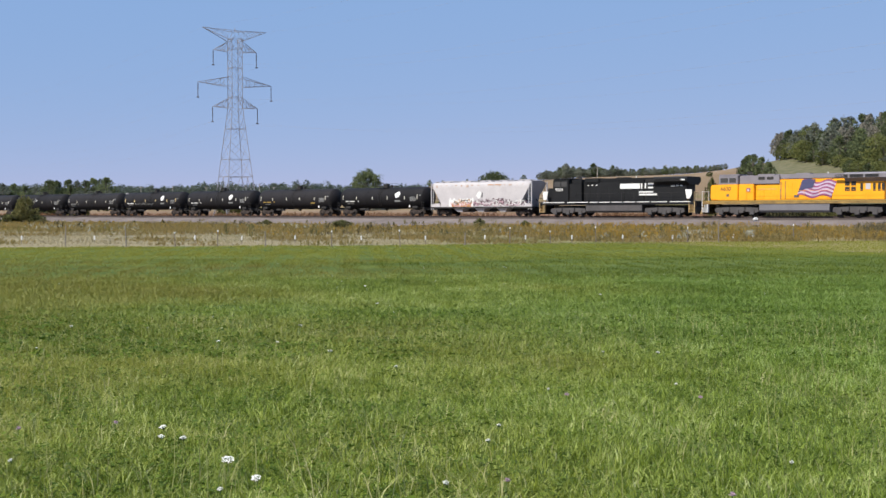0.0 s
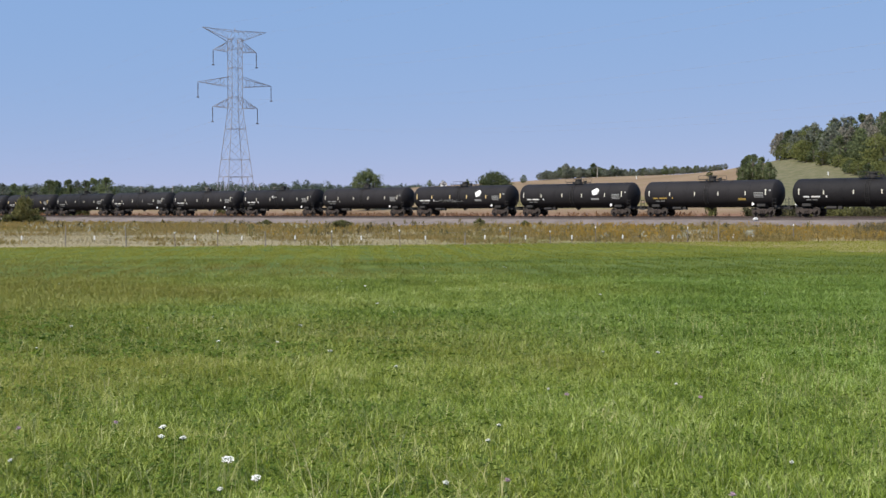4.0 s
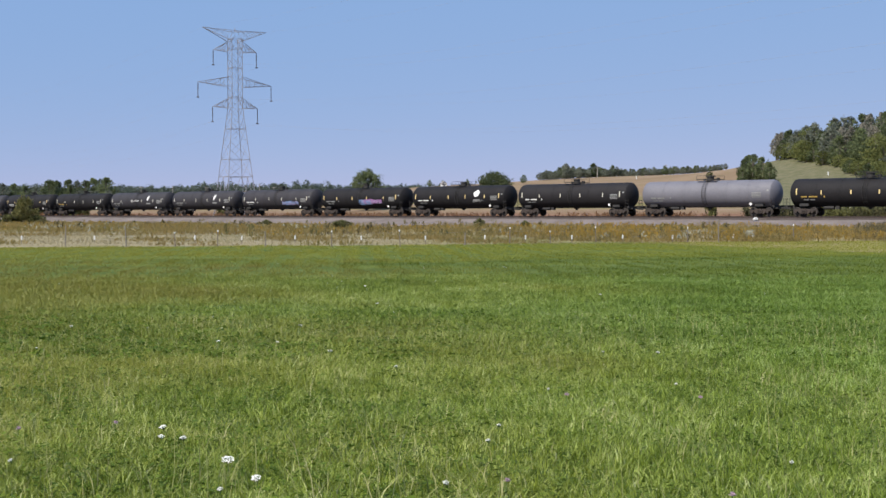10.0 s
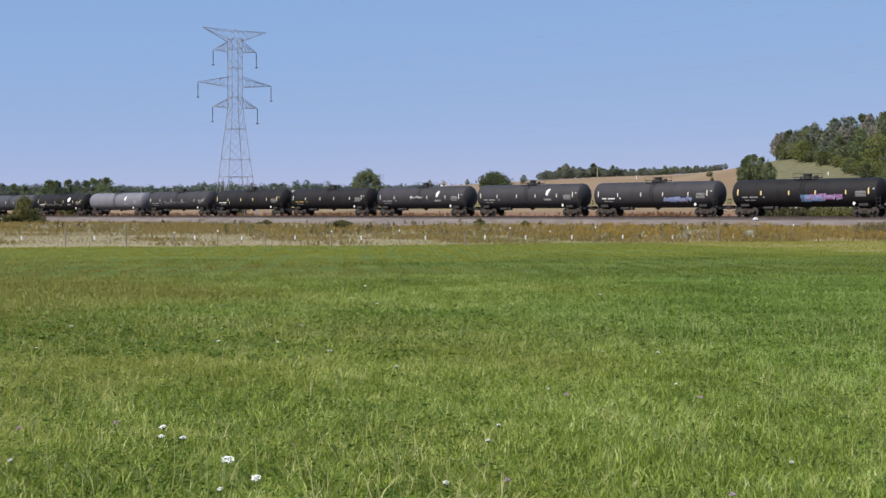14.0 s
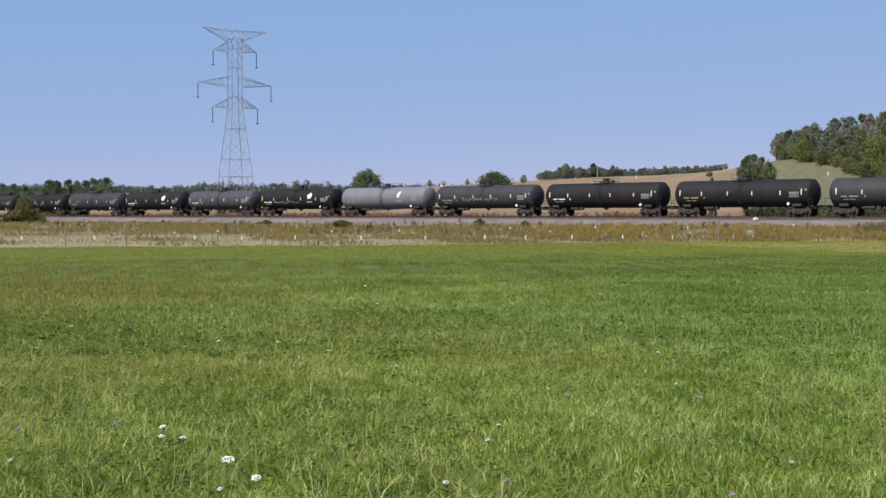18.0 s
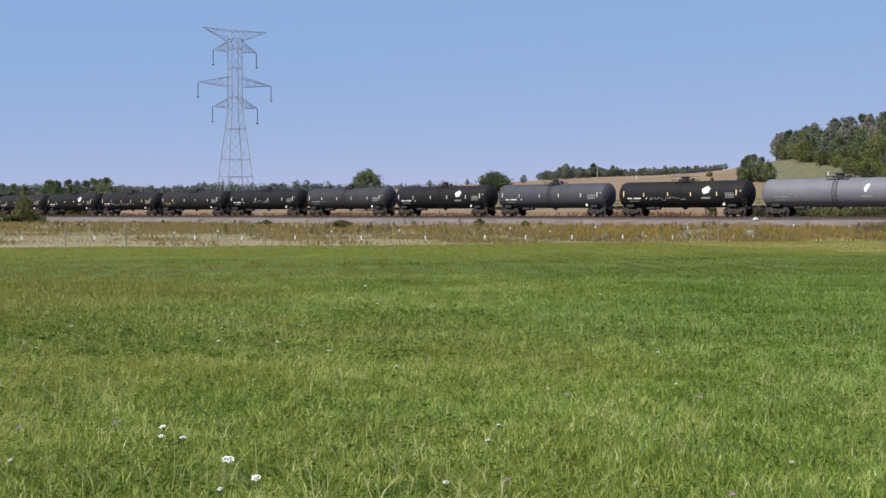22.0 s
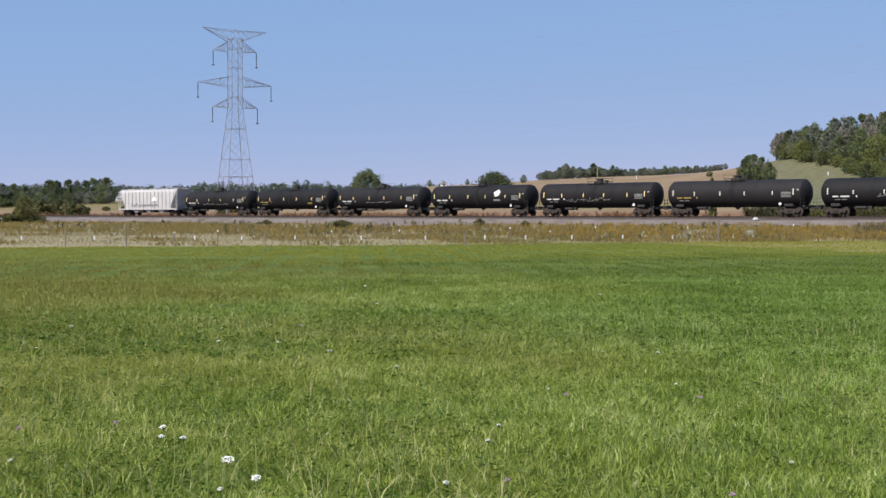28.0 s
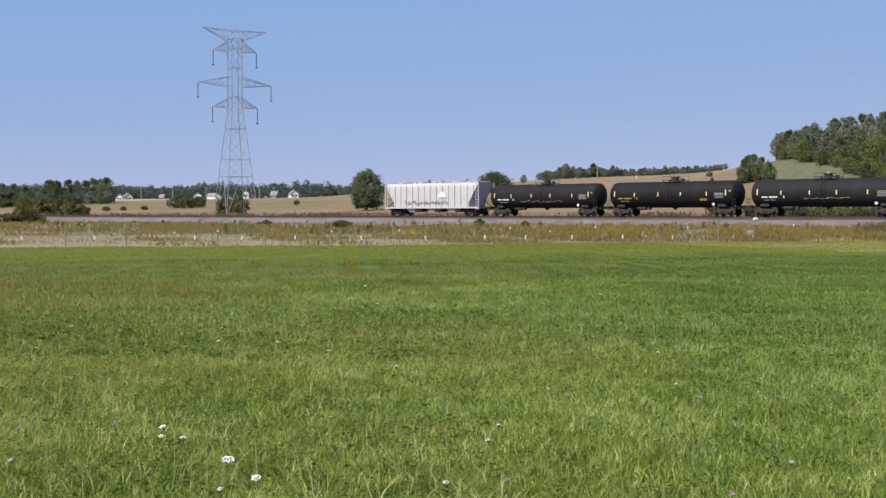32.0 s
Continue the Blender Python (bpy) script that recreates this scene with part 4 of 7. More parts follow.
def build_loco(name, facing, body_mat, roof_mat, sill_mat, truck_mat, tank_mat, label, dress, cab_top=4.3, nose_top=3.35, hood_top=4.05, cabinet_top=3.85):
    """A six-axle road locomotive 22.3 m long; facing 1 has its cab at the leading end, -1 at the trailing end."""
    car = new(name)
    fx = facing

    def bx(bm, x0, x1, *r, bevel=0.0):
        a, c = sorted((x0 * fx, x1 * fx))
        return box(bm, a, c, *r, bevel=bevel)

    half = 10.6
    bm = bmesh.new()
    bx(bm, -half, half, -1.52, 1.52, 1.32, 1.68)
    part("underframe", bm, sill_mat, car)
    bm = bmesh.new()
    if body_mat is LOCO_BLACK:
        for x0, x1 in ((-10.2, -7.6), (-7.3, -5.2), (-4.9, -3.3), (-3.05, -1.5), (-1.25, 0.2), (0.45, 1.9), (2.15, 3.3), (3.55, 6.6), (7.0, 10.2)):
            bx(bm, x0, x1, -1.545, -1.522, 1.57, 1.66)
    else:
        bx(bm, -half + 0.4, half - 0.4, -1.545, -1.522, 1.57, 1.66)
    part("sill_stripe", bm, WHITE if body_mat is LOCO_BLACK else YELLOW_MARK, car)
    # long hood
    bm = bmesh.new()
    bx(bm, -9.4, -3.9, -0.98, 0.98, 1.68, hood_top - 0.03, bevel=0.06)
    part("rear_hood", bm, body_mat, car)
    bm = bmesh.new()
    bx(bm, -3.86, 4.6, -0.95, 0.95, 1.68, hood_top, bevel=0.06)
    part("engine_hood", bm, body_mat, car)
    bm = bmesh.new()
    bx(bm, 4.62, 6.4, -1.35, 1.35, 1.68, cabinet_top, bevel=0.05)
    part("equipment_cabinet", bm, body_mat, car)
    # flared radiator wings
    bm = bmesh.new()
    outline = [(-1.0, 3.5), (-1.52, 3.88), (-1.52, 4.24), (-1.3, 4.42), (1.3, 4.42), (1.52, 4.24), (1.52, 3.88), (1.0, 3.5)]
    a = [bm.verts.new((-9.75 * fx, y, z)) for y, z in outline]
    c = [bm.verts.new((-5.4 * fx, y, z)) for y, z in outline]
    bm.faces.new(a)
    bm.faces.new(c[::-1])
    for i in range(len(outline)):
        j = (i + 1) % len(outline)
        bm.faces.new((a[j], a[i], c[i], c[j]))
    part("radiator_wing", bm, roof_mat, car)
    bm = bmesh.new()
    bx(bm, -5.35, 4.5, -0.86, 0.86, hood_top - 0.02, 4.4, bevel=0.1)
    part("hood_roof", bm, roof_mat, car)
    bm = bmesh.new()
    bx(bm, -1.3, 0.3, -0.5, 0.5, 4.3, 4.5, bevel=0.05)
    part("exhaust_stack", bm, roof_mat, car)
    bm = bmesh.new()
    bx(bm, 2.3, 4.4, -1.1, 1.1, 3.9, 4.45, bevel=0.08)
    part("dynamic_brake_box", bm, roof_mat, car)
    # cab and short nose
    bm = bmesh.new()
    bx(bm, 6.42, 8.75, -1.5, 1.5, 1.68, cab_top, bevel=0.06)
    part("cab", bm, body_mat, car)
    if cab_top < 4.2:
        bm = bmesh.new()
        bx(bm, 6.44, 8.73, -1.46, 1.46, cab_top - 0.05, 4.35, bevel=0.06)
        part("cab_upper", bm, roof_mat, car)
        bm = bmesh.new()
        bx(bm, 1.8, 6.4, -1.12, 1.12, cabinet_top - 0.02, 4.33, bevel=0.05)
        part("inverter_housing", bm, roof_mat, car)
    bm = bmesh.new()
    bx(bm, 6.3, 8.85, -1.3, 1.3, 4.28, 4.5, bevel=0.1)
    part("cab_roof", bm, roof_mat, car)
    bm = bmesh.new()
    bx(bm, 8.77, 10.1, -0.85, 0.85, 1.68, nose_top, bevel=0.12)
    part("nose", bm, body_mat, car)
    for x0, x1 in ((6.65, 7.45), (7.6, 8.5)):
        bm = bmesh.new()
        if cab_top < 4.2:
            bx(bm, x0, x1, -1.475, -1.45, 3.6, 4.1)
        else:
            bx(bm, x0, x1, -1.515, -1.49, 3.5, 4.1)
        part("window", bm, WINDOW, car)
    for y in (-0.75, 0.75):
        bm = bmesh.new()
        bx(bm, 8.74, 8.77, y - 0.5, y + 0.5, 3.45, 4.05)
        part("window", bm, WINDOW, car)
    # doors along the hood
    for i in range(10):
        x = -3.6 + i * 0.8
        bm = bmesh.new()
        bx(bm, x, x + 0.74, -0.972, -0.95, 1.85, 3.5)
        part("hood_door", bm, body_mat, car)
    for i in range(3):
        bm = bmesh.new()
        x = -9.0 + i * 1.6
        for k in range(8):
            bx(bm, x, x + 1.4, -1.54, -1.51, 3.92 + 0.04 * k, 3.94 + 0.04 * k)
        part("radiator_grille", bm, STEEL, car)
    # fuel tank
    bm = bmesh.new()
    outline = [(-1.45, 1.33), (-1.48, 0.62), (-1.3, 0.4), (1.3, 0.4), (1.48, 0.62), (1.45, 1.33)]
    a = [bm.verts.new((-3.9, y, z)) for y, z in outline]
    c = [bm.verts.new((3.9, y, z)) for y, z in outline]
    bm.faces.new(a)
    bm.faces.new(c[::-1])
    for i in range(len(outline)):
        j = (i + 1) % len(outline)
        bm.faces.new((a[j], a[i], c[i], c[j]))
    part("fuel_tank", bm, tank_mat, car)
    for sx in (-1, 1):
        add_loco_truck(car, sx * 6.7, truck_mat)
        bm = bmesh.new()
        box(bm, *sorted((sx * 10.6, sx * 10.75)), -1.5, 1.5, 0.95, 1.7)
        part("pilot_plate", bm, sill_mat, car)
        bm = bmesh.new()
        prism(bm, [(sx * 10.75, 0.25), (sx * 11.05, 0.22), (sx * 10.78, 1.0), (sx * 10.72, 1.0)], -1.35, 1.35)
        part("snow_plough", bm, sill_mat, car)
        c = link_part("coupler", coupler_mesh(), car)
        c.matrix_basis = pose(sx * 10.7, 0, 0, 0, 0, 0 if sx > 0 else 180)
        for sy in (-1, 1):
            bm = bmesh.new()
            for k in range(4):
                box(bm, *sorted((sx * 10.0, sx * 10.7)), *sorted((sy * 1.2, sy * 1.5)), 0.45 + 0.32 * k, 0.5 + 0.32 * k)
            for dx in (10.0, 10.68):
                box(bm, *sorted((sx * dx, sx * (dx + 0.07))), *sorted((sy * 1.2, sy * 1.52)), 0.4, 1.6)
            box(bm, *sorted((sx * 10.0, sx * 10.7)), *sorted((sy * 1.2, sy * 1.24)), 0.4, 1.6)
            part("steps", bm, STEP_YELLOW if body_mat is LOCO_BLACK else WHITE, car)
            bm = bmesh.new()
            for dx in (9.9, 10.7):
                tube(bm, (sx * dx, sy * 1.5, 1.6), (sx * dx, sy * 1.5, 2.7), 0.025, seg=6)
            tube(bm, (sx * 10.7, sy * 1.5, 2.7), (sx * 10.7, sy * 0.4, 2.7), 0.025, seg=6)
            part("end_rail", bm, WHITE if body_mat is LOCO_YELLOW else STEP_YELLOW, car)
    bm = bmesh.new()
    for sy in (-1, 1):
        for i in range(10):
            x = (-9.4 + i * 1.65) * fx
            tube(bm, (x, sy * 1.48, 1.65), (x, sy * 1.48, 2.65), 0.016, seg=5)
        tube(bm, (-9.4 * fx, sy * 1.48, 2.65), (5.45 * fx, sy * 1.48, 2.65), 0.013, seg=5)
    part("handrail", bm, STEEL if body_mat is LOCO_BLACK else body_mat, car)
    bm = bmesh.new()
    for k in range(3):
        tube(bm, ((5.1 + 0.2 * k) * fx, -0.3, 4.1), ((5.5 + 0.2 * k) * fx, -0.3, 4.75), 0.05, 0.09, seg=8)
    part("horn", bm, STEEL, car)
    bm = bmesh.new()
    bx(bm, 4.75, 6.2, -1.1, 1.1, 3.83, 4.35, bevel=0.05)
    part("blower_housing", bm, roof_mat, car)
    dress(car, bx)
    return tagged(car, label, "locomotive", group="locomotives of the train")


def road_number(car, text, size, x, y, z, mat):
    """Painted number in plain characters on the cab's side."""
    cu = bpy.data.curves.new("road_number", "FONT")
    cu.body, cu.size, cu.extrude, cu.align_x = text, size, 0.006, "LEFT"
    tmp = bpy.data.objects.new("tmp", cu)
    scene.collection.objects.link(tmp)
    bpy.context.view_layer.update()
    me = bpy.data.meshes.new_from_object(tmp.evaluated_get(bpy.context.evaluated_depsgraph_get()))
    bpy.data.objects.remove(tmp)
    me.materials.clear()
    me.materials.append(mat)
    o = link_part("road_number", me, car)
    o.matrix_basis = pose(x, y, z, 90, 0, 0)


def dress_black(car, bx):
    def flat(name, rows, mat, y, lab=""):
        bm = bmesh.new()
        for r in rows:
            bx(bm, r[0], r[1], y - 0.012, y, r[2], r[3])
        part(name, bm, mat, car, lab)

    flat("lettering_panel", [(-0.6, -3.3, 3.15, 3.74)], WHITE, -0.976, "white lettering panel")
    flat("lettering_bars", [(-3.45, -3.65, 3.15, 3.74), (-3.95, -4.15, 3.15, 3.74), (-4.4, -5.1, 3.52, 3.74), (-4.4, -5.1, 3.15, 3.35)], WHITE, -0.99)
    flat("lettering_bars", [(-3.2, -5.1, 2.66, 2.84), (-3.2, -5.6, 2.36, 2.56)], WHITE, -0.99)
    road_number(car, "9004", 0.58, -8.35, -1.516, 2.95, WHITE)
    for outline in ([(-10.15, 1.95), (-9.65, 1.95), (-9.45, 2.95), (-10.25, 2.95)], [(9.75, 1.95), (10.15, 1.95), (10.4, 2.45), (10.4, 2.95), (9.55, 2.95)]):
        bm = bmesh.new()
        prism(bm, outline, -1.53, -1.5)
        part("end_panel", bm, WHITE, car, "white tapered end panel")
    flat("small_stencils", [(2.6, 2.8, 3.55, 3.68), (3.2, 3.4, 3.55, 3.68), (3.8, 4.0, 3.55, 3.68)], WHITE, -0.975)
    flat("small_stencils", [(-7.4, -7.9, 3.3, 3.45), (-8.1, -8.4, 3.35, 3.48), (-8.6, -8.9, 3.35, 3.48)], WHITE, -0.99)
    flat("wing_stencil", [(-9.0, -9.5, 3.98, 4.12)], WHITE, -1.541)


def dress_yellow(car, bx):
    def flat(name, rows, mat, y, lab=""):
        bm = bmesh.new()
        for r in rows:
            box(bm, r[0], r[1], y - 0.012, y, r[2], r[3])
        return part(name, bm, mat, car, lab)

    road_number(car, "6630", 0.62, -8.45, -1.512, 2.74, material("number_paint", (0.05, 0.03, 0.03), 0.5, vary=0.1))
    flat("cab_emblem", [(-7.75, -7.45, 2.1, 2.38)], GRIME, -1.502)
    flat("shield_emblem", [(-5.45, -5.0, 2.6, 3.0)], FLAG_RED, -1.352, "small red and white shield shape")
    flat("shield_emblem", [(-5.36, -5.1, 2.64, 2.86)], HOPPER_PAINT, -1.366)
    flat("slogan_bars", [(-4.3, -3.4, 2.84, 2.9), (-3.2, -2.2, 2.84, 2.9)], STEP_YELLOW, -0.978)
    # waving flag: navy corner, red and white stripes that rise and fall
    x0, x1, z0, z1, n = 0.4, 4.1, 2.18, 3.82, 14

    def wave(x):
        return 0.17 * math.sin((x - x0) * 2.6 + 0.4) - 0.03 * (x - x0)

    for k in range(9):
        bm = bmesh.new()
        h = (z1 - z0) / 9
        pts = [(x0 + (x1 - x0) * i / n) for i in range(n + 1)]
        for a, c in zip(pts, pts[1:]):
            za, zc = z0 + k * h + wave(a) - 0.1, z0 + k * h + wave(c) - 0.1
            s = 0.3 * (k - 4) / 4.5
            prism(bm, [(a + s, za), (c + s, zc), (c + s + 0.066, zc + h), (a + s + 0.066, za + h)], -0.996, -0.976)
        part("flag_stripe", bm, FLAG_RED if k % 2 == 0 else FLAG_WHITE, car)
    bm = bmesh.new()
    prism(bm, [(x0 - 0.15, 2.45), (x0 + 0.5, 2.8), (x0 + 1.5, 2.95), (x0 + 1.75, 3.77), (x0 + 1.1, 3.9), (x0 + 0.3, 3.72)], -1.016, -1.0)
    part("flag_corner", bm, NAVY, car, "navy flag corner")
    for x in (5.3, 5.95):
        for z in (2.55, 3.1):
            flat("cabinet_louvre", [(x, x + 0.5, z, z + 0.42)], STEEL, -0.985)
    for x in (6.9, 8.2, 8.7, 9.1):
        flat("cabinet_louvre", [(x, x + 0.28, 2.55, 3.35)], STEEL, -0.985)
    flat("round_emblem", [(7.45, 7.95, 2.7, 3.3)], HOPPER_PAINT, -0.985)
    for x in (-4.2, -3.2):
        flat("roof_louvre", [(x, x + 0.75, 3.86, 4.16)], STEEL, -1.122)
    flat("hood_seams", [(-1.72, -1.64, 1.8, 3.6), (-1.2, -1.14, 1.8, 3.7), (-0.2, 0.35, 1.95, 2.2)], GRIME, -0.985)


LOCO_LEN = 22.4
black_loco = build_loco("black_locomotive", -1, LOCO_BLACK, LOCO_BLACK, LOCO_BLACK, LOCO_TRUCK, LOCO_TRUCK,
                        "black diesel locomotive with white striping, long hood forward", dress_black)
TRAIN.append((black_loco, -HOPPER_LEN - LOCO_LEN / 2))
yellow_loco = build_loco("yellow_locomotive", -1, LOCO_YELLOW, LOCO_GREY, YELLOW_SILL, LOCO_TRUCK, TANK_GREY,
                         "yellow diesel locomotive with grey roof and painted flag", dress_yellow, cab_top=3.42, nose_top=3.4, hood_top=3.86, cabinet_top=3.42)
TRAIN.append((yellow_loco, -HOPPER_LEN - LOCO_LEN * 1.5))


# ---- pasture grass ----
LAWN = grass_material("pasture_blade", (0.076, 0.115, 0.008), (0.218, 0.268, 0.03), (0.36, 0.415, 0.11), (0.56, 0.53, 0.25), rough=0.42, west=0.04,
                      tired=(0.29, 0.245, 0.045), lush=(0.7, 0.9, 0.82))
MID_LAWN = grass_material("middle_pasture_blade", (0.074, 0.108, 0.008), (0.18, 0.23, 0.027), (0.29, 0.345, 0.09), (0.43, 0.42, 0.18), rough=0.5, grain=0.6, west=0.03,
                          tired=(0.225, 0.18, 0.036), lush=(0.64, 0.82, 0.72))
FAR_LAWN = grass_material("far_pasture_blade", (0.062, 0.08, 0.007), (0.15, 0.17, 0.016), (0.23, 0.242, 0.036), (0.36, 0.33, 0.1), rough=0.6, translucent=0.45, grain=0.3,
                          west=0.02, tired=(0.215, 0.155, 0.036), lush=(0.66, 0.82, 0.6), rim=(0.28, 0.272, 0.036))
CLOVER_LEAF = grass_material("clover_leaf", (0.045, 0.085, 0.008), (0.085, 0.135, 0.012), (0.15, 0.2, 0.025), (0.22, 0.27, 0.06), rough=0.9, grain=0.5)
STRAW = grass_material("straw_stem", (0.22, 0.24, 0.08), (0.34, 0.34, 0.13), (0.5, 0.45, 0.22), (0.6, 0.52, 0.3))


def wavy(x, y, k, seed):
    """Smooth unevenness between about -1 and 1."""
    r = np.random.RandomState(seed)
    out = 0
    for i in range(6):
        a, ph, s = r.uniform(0, 6.28), r.uniform(0, 6.28), k * r.uniform(0.6, 2.2)
        out = out + np.sin((x * np.cos(a) + y * np.sin(a)) * s + ph)
    return out / 3.0


def blades(name, label, n, near, far, spread, height, width, mat, seed, lean=0.6, bend=True, limit=None, tall=0.03):
    """Grass between two depths in the field of view and a little beyond: single blades, each bent once."""
    r = np.random.RandomState(seed)
    d = np.sqrt(r.uniform(near ** 2, far ** 2, n))
    x = d * r.uniform(-spread, spread, n)
    keep = np.ones(n, bool)
    if limit is not None:
        keep = limit(x, d)
    tuft = wavy(x, d, 3.0, seed + 1) + 0.6 * wavy(x, d, 0.8, seed + 2)
    keep &= r.uniform(-2.2, 1.2, n) < tuft
    keep &= r.uniform(0, 1, n) > smooth(far * 0.76, far, d) * (far < 60)       # thins out towards the far end
    keep &= r.uniform(0, 1, n) < smooth(near * 0.98, near * 1.3, d) + (near < 6)
    x, d, tuft = x[keep], d[keep], tuft[keep]
    n = len(x)
    h = height * r.uniform(0.45, 1.25, n) * (1 + 0.28 * np.clip(tuft, -1.2, 1.5))
    high = r.uniform(0, 1, n) < tall
    h = np.where(high, h * r.uniform(1.5, 2.4, n), h)
    w = width * r.uniform(0.6, 1.3, n) * np.where(high, 0.7, 1)
    a, b = r.uniform(0, 6.28, n), r.uniform(0, 6.28, n)
    ln = lean * h * r.uniform(0.1, 1.2, n) * np.where(high, 0.5, 1)
    sx, sy = np.cos(a) * w / 2, np.sin(a) * w / 2
    lx, ly = np.cos(b) * ln, np.sin(b) * ln
    z = land(x, d)
    if bend:
        v = np.empty((n, 5, 3), np.float32)
        for i, (k, s, u) in enumerate(((0, -1, 0), (0, 1, 0), (0.35, 0.8, 0.62), (0.35, -0.8, 0.62))):
            v[:, i] = np.stack([x + s * sx + k * lx, d + s * sy + k * ly, z + u * h - 0.01], 1)
        v[:, 4] = np.stack([x + lx, d + ly, z + h * 0.97], 1)
        f = np.array([[0, 1, 2], [0, 2, 3], [3, 2, 4]])
        faces = (np.arange(n)[:, None, None] * 5 + f[None]).reshape(-1, 3)
    else:
        v = np.empty((n, 3, 3), np.float32)
        v[:, 0] = np.stack([x - sx, d - sy, z - 0.01], 1)
        v[:, 1] = np.stack([x + sx, d + sy, z - 0.01], 1)
        v[:, 2] = np.stack([x + lx, d + ly, z + h], 1)
        faces = np.arange(n * 3).reshape(-1, 3)
    ob = new(name, raw_mesh(name, v.reshape(-1, 3), faces, mat))
    return tagged(ob, label, "grass", kind="stuff")


def lawn_edge(x, y):
    return y - 0.235 * x < 63.6 + np.clip(x * 0.4, 0, 3.5) + 0.9 * wavy(x, y, 0.5, 77)


GRASS = "mown green pasture grass with tufts and clover"
blades("pasture_grass", GRASS, 230000, 5.6, 15.5, 0.42, 0.07, 0.0066, LAWN, 11, lean=1.2, tall=0.035)
blades("pasture_grass", GRASS, 300000, 5.6, 16, 0.42, 0.045, 0.0078, LAWN, 16, lean=1.6, bend=False, tall=0.0)
blades("pasture_grass", GRASS, 210000, 11.0, 33, 0.40, 0.066, 0.011, MID_LAWN, 12, lean=1.2, tall=0.03)
blades("pasture_grass", GRASS, 340000, 11.0, 34, 0.40, 0.05, 0.013, MID_LAWN, 17, lean=1.6, bend=False, tall=0.0)
blades("pasture_grass", GRASS, 500000, 21, 76, 0.39, 0.05, 0.02, FAR_LAWN, 13, lean=1.8, bend=False, limit=lawn_edge, tall=0.02)
blades("straw_stems", "thin pale seed stems standing out of the pasture", 13000, 5.6, 20, 0.42, 0.13, 0.0042, STRAW, 15, lean=0.7, tall=0.15)
blades("tall_grass", "long pale single blades standing above the pasture", 900, 5.6, 8.6, 0.42, 0.15, 0.0075, STRAW, 19, lean=1.1, limit=lambda x, y: x < 0.4, tall=0.2)
blades("tall_grass", "long pale single blades standing above the pasture", 500, 5.6, 9.5, 0.42, 0.12, 0.0065, LAWN, 20, lean=1.1, limit=lambda x, y: x > 0.0, tall=0.2)


def pasture_around():
    """Thinner grass over the rest of the pasture, all round the viewer."""
    r = np.random.RandomState(27)
    n = 150000
    x, y = r.uniform(-34, 34, n), r.uniform(-24, 62, n)
    ok = (np.abs(x) > 0.40 * y) & lawn_edge(x, y)
    x, y = x[ok], y[ok]
    n = len(x)
    a, b = r.uniform(0, 6.28, n), r.uniform(0, 6.28, n)
    w, h = r.uniform(0.008, 0.016, n), r.uniform(0.04, 0.1, n)
    v = np.empty((n, 3, 3), np.float32)
    v[:, 0] = np.stack([x - np.cos(a) * w, y - np.sin(a) * w, np.full(n, -0.01)], 1)
    v[:, 1] = np.stack([x + np.cos(a) * w, y + np.sin(a) * w, np.full(n, -0.01)], 1)
    v[:, 2] = np.stack([x + np.cos(b) * h, y + np.sin(b) * h, h], 1)
    ob = new("pasture_grass", raw_mesh("pasture_grass", v.reshape(-1, 3), np.arange(n * 3).reshape(-1, 3), LAWN))
    tagged(ob, GRASS, "grass", kind="stuff")


pasture_around()


def clover_leaves():
    """Low broad leaves in loose patches between the blades."""
    r = np.random.RandomState(18)
    m = 11500
    d = np.sqrt(r.uniform(5.6 ** 2, 20 ** 2, m))
    x = d * r.uniform(-0.41, 0.41, m)
    ok = (wavy(x, d, 0.9, 19) > r.uniform(-2.0, 1.5, m)) & (r.uniform(0, 1, m) < (9 / d) ** 1.8)
    x, d = x[ok], d[ok]
    k = np.repeat(np.arange(len(x)), 14)
    wide = r.uniform(0.015, 0.055, len(x)) * np.where(d > 11, 1.5, 1)
    x, d = x[k] + r.normal(0, 1, len(k)) * wide[k], d[k] + r.normal(0, 1, len(k)) * wide[k] * 1.6
    n = len(x)
    s = r.uniform(0.008, 0.017, n) * np.where(d > 13, 1.5, 1)
    tri = r.normal(0, 1, (n, 3, 3)) * np.array([1, 1, 0.45])
    tri -= tri.mean(1, keepdims=True)
    v = tri * s[:, None, None] + np.stack([x, d, r.uniform(0.035, 0.085, n)], 1)[:, None, :]
    ob = new("clover_leaves", raw_mesh("clover_leaves", v.reshape(-1, 3), np.arange(n * 3).reshape(-1, 3), CLOVER_LEAF))
    tagged(ob, "low broad clover leaves among the grass", "clover", kind="stuff")


clover_leaves()

# ---- dry verge behind the fence ----
DRY = grass_material("dry_grass", (0.205, 0.17, 0.08), (0.27, 0.222, 0.12), (0.33, 0.278, 0.17), (0.4, 0.345, 0.235), translucent=0.2)


def verge_zone(x, y):
    return (x < 13 + 5 * wavy(x, y, 0.2, 4)) & (y - 0.235 * x > 62.8) & (y + 0.45 * x < 108 + 5 * wavy(x, y, 0.1, 3))


blades("dry_verge_grass", "pale dry grass of the fenced verge", 150000, 55, 135, 0.40, 0.085, 0.04, DRY, 14, lean=0.9, bend=False, limit=verge_zone, tall=0.06)

